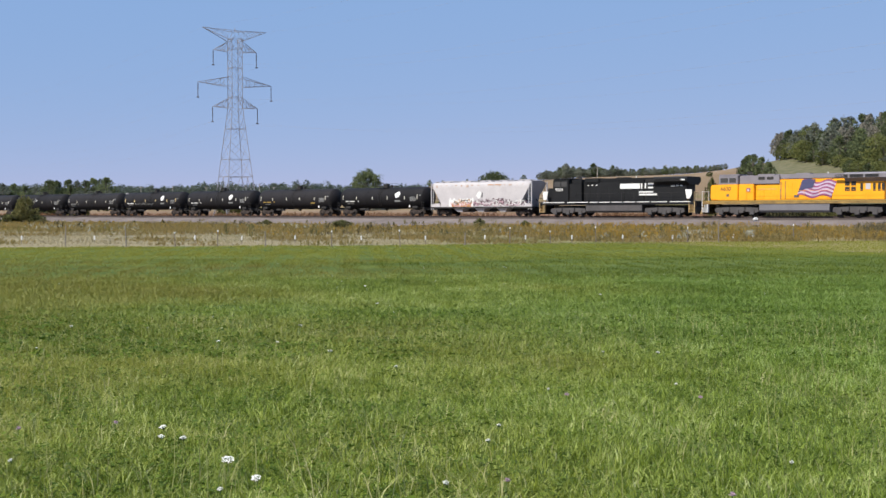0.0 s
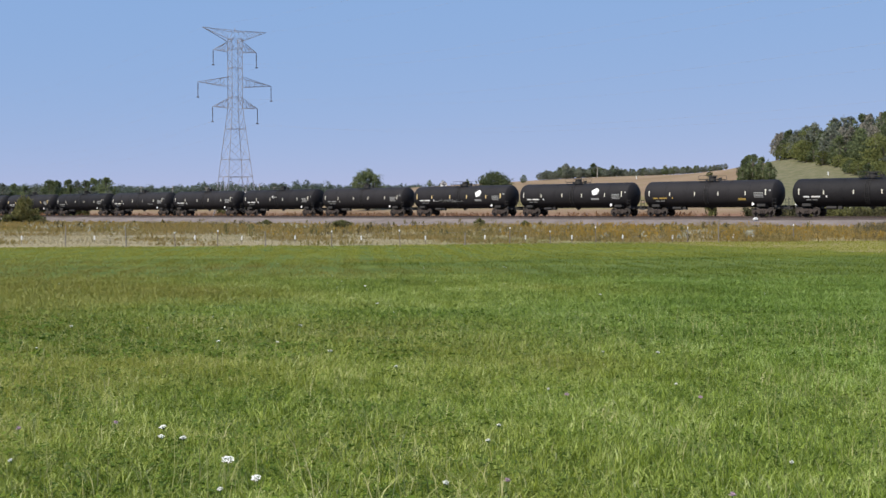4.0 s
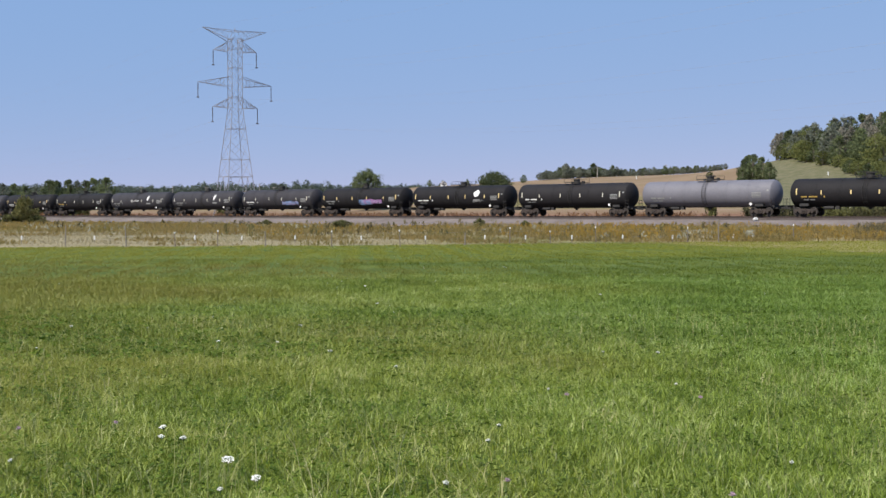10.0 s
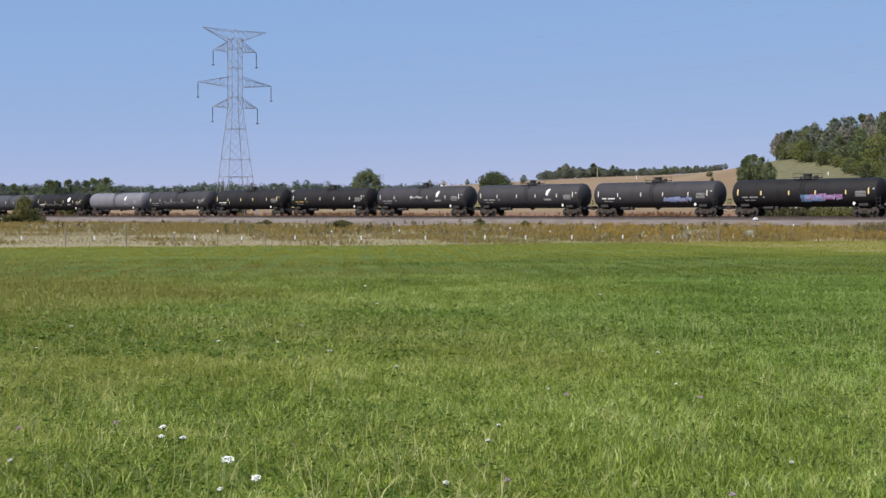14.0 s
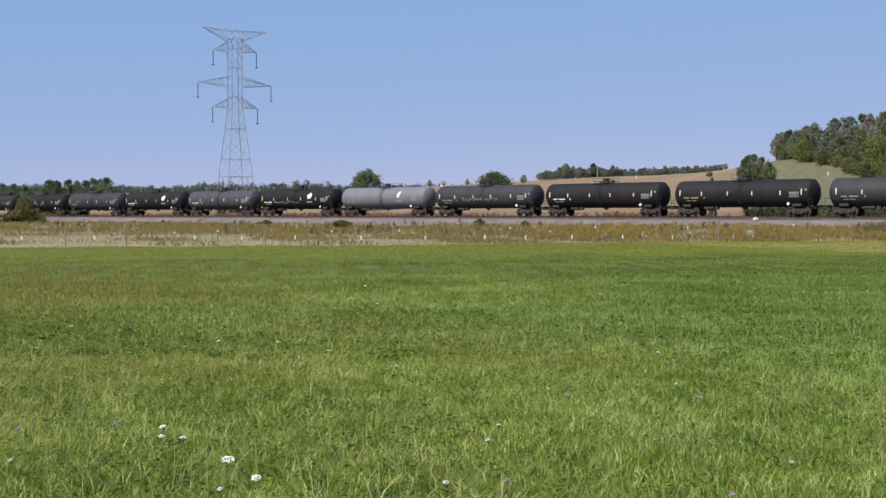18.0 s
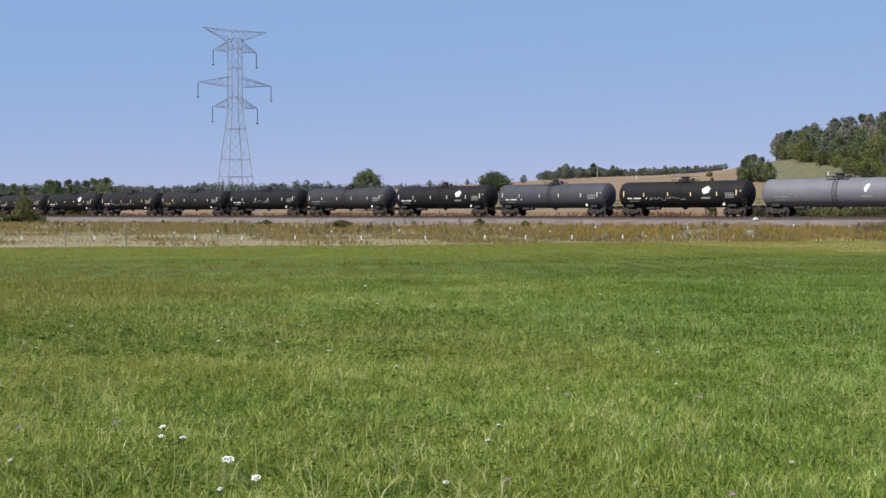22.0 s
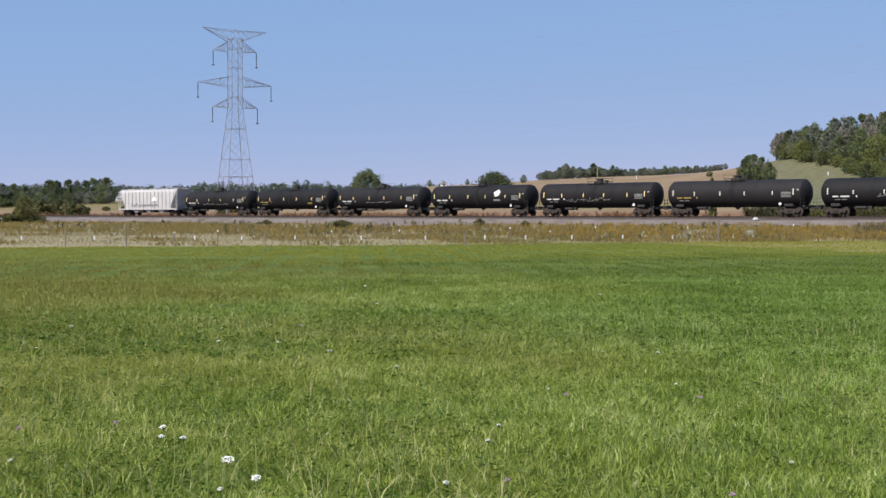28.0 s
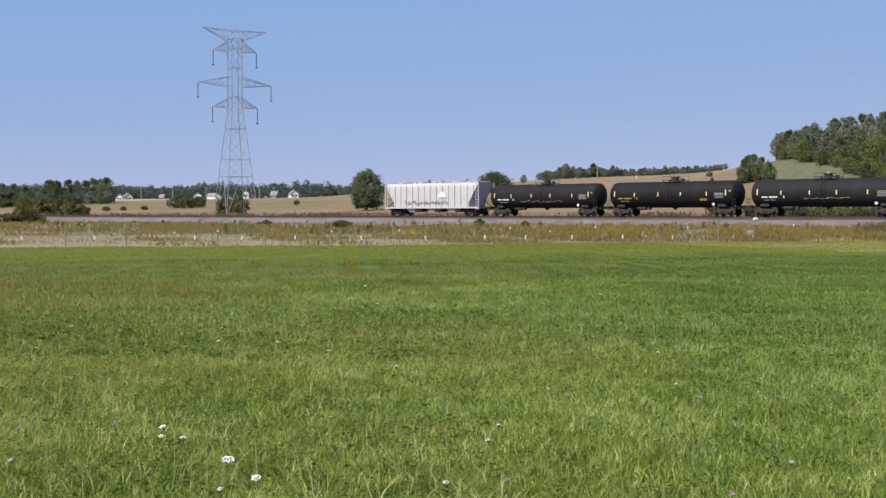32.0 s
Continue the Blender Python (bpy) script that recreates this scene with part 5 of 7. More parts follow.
# ---- tall weeds between verge and embankment ----
WEED = grass_material("weed_leaf", (0.16, 0.13, 0.048), (0.285, 0.21, 0.075), (0.375, 0.275, 0.108), (0.47, 0.36, 0.195), rough=0.8, translucent=0.55, grain=0.3)
GOLD = grass_material("goldenrod_plume", (0.19, 0.128, 0.03), (0.36, 0.23, 0.042), (0.46, 0.3, 0.055), (0.4, 0.27, 0.1), rough=0.8, translucent=0.55, grain=0.3, tired=(0.28, 0.15, 0.055))
RUST_WEED = grass_material("rusty_weed", (0.12, 0.06, 0.035), (0.2, 0.105, 0.055), (0.27, 0.165, 0.085), (0.3, 0.22, 0.12), rough=0.85, translucent=0.4, grain=0.3, tired=(0.2, 0.14, 0.06))
DARK_BRUSH = grass_material("dark_brush_leaf", (0.028, 0.03, 0.014), (0.05, 0.05, 0.022), (0.075, 0.068, 0.03), (0.11, 0.09, 0.045), rough=0.8, translucent=0.25)
BRUSH = grass_material("brush_leaf", (0.064, 0.056, 0.028), (0.115, 0.094, 0.042), (0.16, 0.122, 0.054), (0.2, 0.15, 0.075), rough=0.8, translucent=0.25)
ASTER = material("white_aster", (0.27, 0.26, 0.19), 0.8, vary=0.3, island=True)


def weed_front(x):
    return np.where(x < 0, 82 - 0.66 * x, np.maximum(66 + 0.22 * x, 82 - 1.3 * x))


def plants(name, label, px, py, height, spread, per, size, mat, seed, low=0.0, category="weeds"):
    """Leafy plants: each a loose column of small leaf triangles; one mesh for the whole stand."""
    r = np.random.RandomState(seed)
    n = len(px)
    z0 = land(px, py)
    k = np.repeat(np.arange(n), per)
    m = len(k)
    t = low + (1 - low) * r.uniform(0, 1, m) ** 0.7
    rad = spread * height[k] * r.uniform(0, 1, m) * (1.05 - 0.55 * t)
    a = r.uniform(0, 6.28, m)
    cx, cy = px[k] + rad * np.cos(a), py[k] + rad * np.sin(a)
    cz = z0[k] + t * height[k]
    s = size * r.uniform(0.5, 1.3, m)
    v = np.empty((m, 3, 3), np.float32)
    base = r.normal(0, 1, (m, 3, 3)) * np.array([0.7, 0.7, 1.7])
    base -= base.mean(1, keepdims=True)
    v[:] = base * s[:, None, None] * 0.6
    v += np.stack([cx, cy, cz], 1)[:, None, :]
    v[:, :, 2] = np.maximum(v[:, :, 2], (z0[k] - 0.02)[:, None])
    ob = new(name, raw_mesh(name, v.reshape(-1, 3), np.arange(m * 3).reshape(-1, 3), mat))
    return tagged(ob, label, category, kind="stuff")


def weed_places(n, seed, keep):
    r = np.random.RandomState(seed)
    d = np.sqrt(r.uniform(64 ** 2, 205 ** 2, n))
    x = d * r.uniform(-0.40, 0.40, n)
    q = across(x, d)
    ok = (d > weed_front(x) + 4 * wavy(x, d, 0.12, 21)) & (d - 0.235 * x > 64.6) & (q < -7.6) & keep(x, d, q, r)
    return x[ok], d[ok], r


x, y, r = weed_places(46000, 31, lambda x, y, q, r: r.uniform(-1.6, 1.2, len(x)) < wavy(x, y, 0.25, 22) + np.where(q > -16, -0.6, 0.4) + np.where(x < -16, -0.35, np.where(x < 3, -0.85, 0.1)))
h = np.where(x > 8, 0.52, 0.44) * r.uniform(0.5, 1.25, len(x)) * (1 + 0.45 * wavy(x, y, 0.4, 23))
plants("weeds", "olive and brown tall weeds along the embankment", x, y, h, 0.5, 22, 0.07, WEED, 32)
x, y, r = weed_places(21000, 41, lambda x, y, q, r: 0.7 * wavy(x, y, 0.13, 24) + 0.8 * wavy(x, y, 0.45, 27) + np.where(x > 4, np.clip((x - 4) * 0.06, 0, 1.1), np.where(x > -14, -0.45, -0.2)) > r.uniform(-0.1, 1.3, len(x)))
h = np.where(x > 6, 0.62, 0.48) * r.uniform(0.6, 1.25, len(x)) * (1 + 0.25 * wavy(x, y, 0.5, 28))
plants("goldenrod", "mustard-yellow goldenrod in bloom among weeds", x, y, h, 0.4, 26, 0.062, GOLD, 42, low=0.3)
# thin low growth between verge and pasture
r = np.random.RandomState(66)
d = np.sqrt(r.uniform(55 ** 2, 112 ** 2, 44000))
x = d * r.uniform(-0.4, 0.3, 44000)
ok = (d - 0.235 * x > 63.8 + 0.5 * np.clip(x * 0.4, 0, 3.5)) & (d < weed_front(x) + 3) & (wavy(x, d, 0.45, 67) + np.clip((x - 1) * 0.06, -1.0, 0.6) > r.uniform(-0.6, 1.2, 44000))
x, d = x[ok], d[ok]
plants("weeds", "thin low olive weeds at the pasture's edge", x, d, r.uniform(0.1, 0.3, len(x)), 0.7, 12, 0.06, WEED, 68)
x, y, r = weed_places(2600, 51, lambda x, y, q, r: wavy(x, y, 0.2, 25) > 0.75)
plants("white_asters", "patches of small white wild flowers", x, y, 0.5 * r.uniform(0.7, 1.2, len(x)), 0.5, 10, 0.10, ASTER, 52, low=0.6)
r = np.random.RandomState(55)
for lo, hi, near, far, n in ((0.192, 0.222, 71, 80, 60), (0.248, 0.256, 72, 78, 30), (-0.345, -0.25, 106, 158, 110)):
    d = r.uniform(near, far, n)
    x = d * r.uniform(lo, hi, n)
    plants("white_asters", "patches of small white wild flowers", x, d, 0.55 * r.uniform(0.6, 1.2, n), 0.5, 12, 0.09, ASTER, 56, low=0.5)
# brown stand at the pasture's eastern edge
r = np.random.RandomState(57)
d = r.uniform(74, 84, 260)
x = d * r.uniform(0.338, 0.39, 260)
plants("weeds", "brown and olive rank weeds at the pasture's edge", x, d, 0.95 * r.uniform(0.5, 1.2, 260), 0.45, 40, 0.07, BRUSH, 58)
# rank growth behind the track
r = np.random.RandomState(81)
s, q = r.uniform(40, 78, 1500), r.uniform(5.0, 12, 1500)
ok = wavy(s, q, 0.35, 82) > -0.5
s, q = s[ok], q[ok]
x, y = TRACK_0.x + ALONG.x * s + AWAY.x * q, TRACK_0.y + ALONG.y * s + AWAY.y * q
plants("brush", "dark green brush behind the track", x, y, 1.2 * r.uniform(0.5, 1.2, len(x)), 0.5, 30, 0.16, DARK_BRUSH, 83)
# rust-red and straw-coloured growth on the soil behind the track
r = np.random.RandomState(91)
s, q = r.uniform(-330, 34, 9000), 5.5 + 13 * r.uniform(0, 1, 9000) ** 1.5
ok = wavy(s, q, 0.12, 92) + 0.5 * wavy(s, q, 0.5, 93) > r.uniform(-0.5, 1.3, len(s))
s, q = s[ok], q[ok]
x, y = TRACK_0.x + ALONG.x * s + AWAY.x * q, TRACK_0.y + ALONG.y * s + AWAY.y * q
plants("weeds", "rust-brown dry weeds behind the track", x, y, 0.6 * r.uniform(0.4, 1.3, len(x)), 0.7, 14, 0.15, RUST_WEED, 94)
# brown stands between the blooming patches
x, y, r = weed_places(6500, 75, lambda x, y, q, r: wavy(x, y, 0.42, 29) - np.where(x < -8, 0.5, 0.0) > r.uniform(0.1, 0.8, len(x)))
plants("weeds", "brown seeding weeds in patches along the embankment", x, y, 0.62 * r.uniform(0.5, 1.2, len(x)), 0.5, 26, 0.08, BRUSH, 76)
# darker sprigs of brush standing out here and there
x, y, r = weed_places(1500, 71, lambda x, y, q, r: wavy(x, y, 0.22, 26) > 0.7)
plants("brush", "dark green brush among the weeds", x, y, 0.95 * r.uniform(0.6, 1.2, len(x)), 0.5, 40, 0.13, BRUSH, 72)


# ---- shrubs and trees ----
LEAF_DARK = material("tree_leaf", (0.102, 0.13, 0.058), 0.8, vary=0.42, scale=0.25, fine=2.0, island=True, per_object=0.35, other=(0.18, 0.21, 0.096), translucent=0.5, spec=0.25)
# far trees: the grey-blue haze of distance is mixed into this leaf colour
LEAF_HAZED = material("hazed_leaf", (0.155, 0.175, 0.13), 0.8, vary=0.45, scale=0.2, fine=2.0, island=True, per_object=0.4, other=(0.225, 0.24, 0.178), translucent=0.42, spec=0.3)
LEAF_PALE = material("pale_leaf", (0.24, 0.225, 0.175), 0.8, vary=0.4, scale=0.2, fine=2.0, island=True, per_object=0.4, other=(0.34, 0.31, 0.245), translucent=0.35, spec=0.3)
LEAF_LIME = material("lime_leaf", (0.145, 0.165, 0.05), 0.8, vary=0.4, scale=0.3, fine=2.5, island=True, per_object=0.4, other=(0.215, 0.225, 0.075), translucent=0.5, spec=0.25)
LEAF_OLIVE = material("olive_leaf", (0.09, 0.1, 0.034), 0.8, vary=0.5, scale=0.4, fine=3.0, island=True, other=(0.155, 0.155, 0.055), translucent=0.35, spec=0.3)
LEAF_YELLOW = material("yellow_leaf", (0.17, 0.165, 0.058), 0.8, vary=0.4, scale=0.4, fine=3.0, island=True, other=(0.24, 0.22, 0.085), translucent=0.55, spec=0.25)
FAR_WOOD = material("far_wood_leaf", (0.085, 0.108, 0.085), 0.85, vary=0.3, scale=0.03, fine=0.3, island=True, other=(0.12, 0.145, 0.11), translucent=0.4, spec=0.2)
BARK = material("bark", (0.12, 0.10, 0.085), 0.9, vary=0.4, scale=1.5, fine=10, bump=0.4)


def leaf_cloud(r, centres, radii, per, size):
    """Leaf triangles gathered round clump centres."""
    n = len(centres)
    k = np.repeat(np.arange(n), per)
    m = len(k)
    d = r.normal(0, 1, (m, 3))
    d /= np.linalg.norm(d, axis=1, keepdims=True)
    c = centres[k] + d * (radii[k] * r.uniform(0.55, 1.08, m))[:, None]
    tri = r.normal(0, 1, (m, 3, 3))
    tri -= tri.mean(1, keepdims=True)
    v = c[:, None, :] + tri * (size * r.uniform(0.5, 1.2, m))[:, None, None] * 0.62
    return v.reshape(-1, 3)


def build_tree(name, height, width, seed, leaf, size, clumps, per, trunk_share=0.25, round_top=0.75):
    """A tapered trunk with limbs, and a crown of leaf clumps that leave gaps; height and width in metres, base at the origin."""
    r = np.random.RandomState(seed)
    tree = new(name)
    base = height * trunk_share
    bm = bmesh.new()
    lean = r.uniform(-0.04, 0.04, 2) * height
    pts = [Vector((0, 0, -0.3)), Vector((lean[0] * 0.4, lean[1] * 0.4, base)), Vector((lean[0], lean[1], height * 0.7)), Vector((lean[0] * 1.3, lean[1] * 1.3, height * 0.92))]
    rad = [0.034 * height, 0.026 * height, 0.014 * height, 0.004 * height]
    for a, c, ra, rc in zip(pts, pts[1:], rad, rad[1:]):
        tube(bm, a, c, ra, rc, seg=7, caps=False)
    part("trunk", bm, BARK, tree)
    centres, radii = [], []
    bm = bmesh.new()
    for i in range(clumps):
        t = r.uniform(0.0, 1.0) ** 1.25
        prof = math.sin(math.pi * min(1.0, 0.16 + 0.84 * t ** round_top)) ** 0.6
        a = r.uniform(0, 6.28)
        rr = width / 2 * prof * math.sqrt(r.uniform(0.12, 1.0)) * r.uniform(0.75, 1.05)
        cz = base * 0.75 + (height - base * 0.75) * (0.08 + 0.86 * t)
        c = (rr * math.cos(a), rr * math.sin(a), cz)
        centres.append(c)
        radii.append(width * r.uniform(0.06, 0.125))
        if i % 7 == 0:
            p = Vector((lean[0] * 0.6, lean[1] * 0.6, max(base * 0.8, cz * 0.72)))
            tube(bm, p, Vector(c), 0.011 * height, 0.003 * height, seg=5, caps=False)
    part("branchwork", bm, BARK, tree)
    v = leaf_cloud(r, np.array(centres), np.array(radii), per, size)
    v[:, 2] = np.maximum(v[:, 2], 0.05)
    link_part("crown", raw_mesh("crown", v, np.arange(len(v)).reshape(-1, 3), leaf), tree)
    return tree


def place(ob, bearing, depth, turn=0.0, k=1.0, kz=None, sink=0.0):
    p = spot(bearing, depth)
    ob.matrix_basis = pose(p.x, p.y, p.z - sink, 0, 0, turn) @ Matrix.Diagonal((k, k, kz or k, 1))
    return ob


def again(proto, bearing, depth, turn, k, kz=None, sink=0.0):
    p = spot(bearing, depth)
    ob = copy_thing(proto, pose(0, 0, 0))
    ob.matrix_basis = pose(p.x, p.y, p.z - sink, 0, 0, turn) @ Matrix.Diagonal((k, k, kz or k, 1))
    return ob


def build_trees():
    rnd = random.Random(4)
    # the lone tree by the track and the round one on the rise
    t = build_tree("tree", 8.7, 8.2, 101, LEAF_DARK, 0.27, 240, 52, 0.05, 1.0)
    tagged(place(t, -0.0625, 262), "lone full-crowned dark green tree in the stubble field", "tree")
    t = build_tree("tree", 6.3, 11.6, 102, LEAF_DARK, 0.36, 200, 44, 0.03, 1.1)
    tagged(place(t, 0.0425, 395), "broad round green tree on the rise", "tree")
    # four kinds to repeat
    kinds = [build_tree("tree", 10, 7.4, 111, LEAF_HAZED, 0.44, 122, 18, 0.1, 0.9), build_tree("tree", 10, 8.8, 112, LEAF_DARK, 0.46, 130, 18, 0.05, 1.0),
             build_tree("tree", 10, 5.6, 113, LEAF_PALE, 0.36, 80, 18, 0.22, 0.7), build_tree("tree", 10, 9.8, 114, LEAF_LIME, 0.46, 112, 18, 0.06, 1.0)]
    first = [True] * 4

    def add(i, b, d, k, kz, label, group, sink=0.0):
        turn = rnd.uniform(0, 360)
        if first[i]:
            first[i] = False
            ob = place(kinds[i], b, d, turn, k, kz, sink)
        else:
            ob = again(kinds[i], b, d, turn, k, kz, sink)
        tagged(ob, label, "tree", group=group)

    # wooded knoll: the edge runs down towards the track
    for i in range(78):
        u = rnd.random()
        back = rnd.random() ** 1.3
        b = 0.2745 + 0.1275 * u + rnd.uniform(-0.004, 0.004)
        d = 386 - 176 * u + 40 * u * u + back * (30 + 80 * u)
        k = rnd.uniform(0.82, 1.2) * (0.84 + 0.16 * u)
        add(rnd.choice((0, 2, 1, 2, 2, 0) if back > 0.25 else (1, 3, 3, 0)), b, d, k * (0.95 if back > 0.2 else 0.7), k * ((0.92 + 0.05 * u) if back > 0.2 else 0.6),
            "green tree at the edge of the wooded knoll" if back < 0.25 else "tall green tree on the wooded knoll", "trees of the wooded knoll")
    for i in range(26):
        u = i / 25
        k = rnd.uniform(0.35, 0.55)
        add(rnd.choice((3, 1, 3)), 0.28 + 0.12 * u + rnd.uniform(-0.004, 0.004), 381 - 178 * u + 40 * u * u + rnd.uniform(-3, 7), k * 1.2, k * 0.8, "low green undergrowth at the wood's edge",
            "undergrowth of the wooded knoll")
    for b, d, k in ((0.2475, 327, 0.62), (0.254, 325, 0.72), (0.2615, 322, 0.64), (0.2675, 318, 0.5), (0.251, 331, 0.68), (0.2455, 324, 0.4)):
        add(1, b, d, k, k * 1.02, "dark green tree on the meadow below the wood", "trees on the meadow")
    # row along the top of the stubble field
    for i in range(92):
        b = 0.083 + i * 0.00162 + rnd.uniform(-0.0015, 0.0015)
        d = 490 + rnd.uniform(-6, 30) if b < 0.165 else 476 - 830 * (b - 0.174) + rnd.uniform(-2, 12)
        k = rnd.uniform(0.4, 0.58) * (1.2 if i in (9, 10, 11, 24, 25, 27, 28) else 1.0) * (1.12 - 0.0074 * i) * (0.7 if i < 8 else 1.0)
        add(rnd.choice((0, 0, 1, 0, 1)), b, d, k, k * 0.92, "small dark tree in the row on the skyline", "trees on the skyline")
    for i in range(52):
        k = rnd.uniform(0.32, 0.44) * (1.1 - 0.012 * i)
        b = 0.079 + i * 0.0029 + rnd.uniform(-0.001, 0.001)
        add(0, b, (488 if b < 0.165 else 474 - 830 * (b - 0.174)) + rnd.uniform(-5, 8), k * 1.25, k * 0.85, "small dark tree in the row on the skyline", "trees on the skyline")
    for b, d, k in ((0.066, 470, 0.36), (0.02, 520, 0.28), (0.0, 560, 0.3), (-0.011, 560, 0.34)):
        add(1, b, d, k, k * 0.9, "small tree at the top of the field", "trees on the skyline")
    # grove in the west
    for b, d, k in ((-0.372, 430, 1.0), (-0.361, 425, 0.95), (-0.351, 440, 0.9), (-0.342, 440, 0.8), (-0.333, 450, 0.75), (-0.3225, 430, 1.0), (-0.317, 435, 0.95),
                    (-0.306, 440, 0.98), (-0.3, 446, 0.95), (-0.293, 436, 0.93), (-0.287, 440, 1.0), (-0.281, 445, 0.98), (-0.276, 432, 1.02),
                    (-0.2765, 450, 0.9), (-0.384, 430, 1.0), (-0.327, 470, 0.8)):
        add(rnd.choice((0, 1, 1, 1)), b, d, k * 0.95, k * 0.9, "dark green tree of the western grove", "trees of the grove")
    for i in range(22):
        k = rnd.uniform(0.4, 0.62)
        add(rnd.choice((0, 1)), -0.384 + i * 0.0052 + rnd.uniform(-0.002, 0.002), 424 + rnd.uniform(-4, 10), k * 1.3, k * 0.9, "low dark tree filling the western grove", "undergrowth of the grove")
    for b, k, kz in ((-0.3195, 0.4, 0.86), (-0.3055, 0.36, 0.74), (-0.345, 0.42, 0.6)):
        add(1, b, 300, k, kz, "slim dark tree standing before the grove", "trees of the grove")
    # shrubs
    shrub = build_tree("shrub", 3.2, 4.6, 121, LEAF_OLIVE, 0.24, 85, 34, 0.02, 1.2)
    place(shrub, -0.357, 190, 20, 0.8, 0.5)
    tagged(shrub, "low olive bush by the embankment", "bush", group="bushes of the fields")
    big = build_tree("shrub", 4.0, 5.2, 122, LEAF_YELLOW, 0.24, 110, 38, 0.02, 1.1)
    place(big, -0.3435, 192, 20, 0.78, 1.12)
    tagged(big, "round olive bush in front of the embankment", "bush")
    for b, d, k, kz, lab in ((-0.332, 192, 0.7, 0.45, "low olive bush by the embankment"),
                             (-0.304, 255, 1.0, 0.8, "dark bush behind the embankment"), (-0.296, 262, 0.9, 0.75, "dark bush behind the embankment"),
                             (-0.318, 270, 1.0, 1.0, "dark bush behind the embankment"), (-0.33, 262, 1.1, 1.0, "dark bush behind the embankment"),
                             (-0.219, 335, 1.1, 0.95, "dark green bush in the field"), (-0.209, 330, 1.2, 0.95, "dark green bush in the field"),
                             (-0.2, 338, 1.0, 0.9, "dark green bush in the field"), (-0.179, 262, 0.95, 1.25, "dark bush beneath the pylon"),
                             (-0.167, 258, 1.0, 1.2, "dark bush beneath the pylon"), (-0.276, 330, 0.5, 0.4, "small bush in the field"),
                             (-0.262, 330, 0.45, 0.35, "small bush in the field"), (-0.245, 330, 0.5, 0.35, "small bush in the field"),
                             (-0.083, 132, 0.5, 0.3, "low dark bush at the foot of the embankment"),
                             (0.03, 128, 0.28, 0.36, "low dark bush at the foot of the embankment"), (0.067, 122, 0.22, 0.3, "low dark bush at the foot of the embankment"),
                             (-0.145, 140, 0.3, 0.3, "low dark bush at the foot of the embankment"),                              (0.2205, 152, 0.42, 1.5, "tall brownish green bush behind the track"), (0.2185, 375, 0.5, 0.45, "dark bush on the stubble slope"), (-0.12, 330, 0.4, 0.4, "small bush in the field")):
        tagged(again(shrub, b, d, rnd.uniform(0, 360), k, kz), lab, "bush", group="bushes of the fields")


build_trees()


def far_woods():
    """The blue-green line of woods along the horizon."""
    r = np.random.RandomState(61)
    n = 3600
    b = r.uniform(-0.46, 0.03, n)
    d = r.uniform(790, 900, n)
    x, y = b * d, d
    top = 9.0 + 1.2 * wavy(b * 40, d * 0, 1.0, 62) + 0.6 * wavy(b * 150, d * 0, 1.0, 63) + r.uniform(-1.0, 1.0, n)
    c = np.stack([x, y, land(x, y) + np.clip(top, 2.5, 18) * r.uniform(0.2, 1.0, n)], 1)
    v = leaf_cloud(r, c, r.uniform(1.5, 2.8, n), 36, 0.8)
    ob = new("far_woods", raw_mesh("far_woods", v, np.arange(len(v)).reshape(-1, 3), FAR_WOOD))
    tagged(ob, "distant line of dull green woods on the horizon", "woods", kind="stuff")


far_woods()


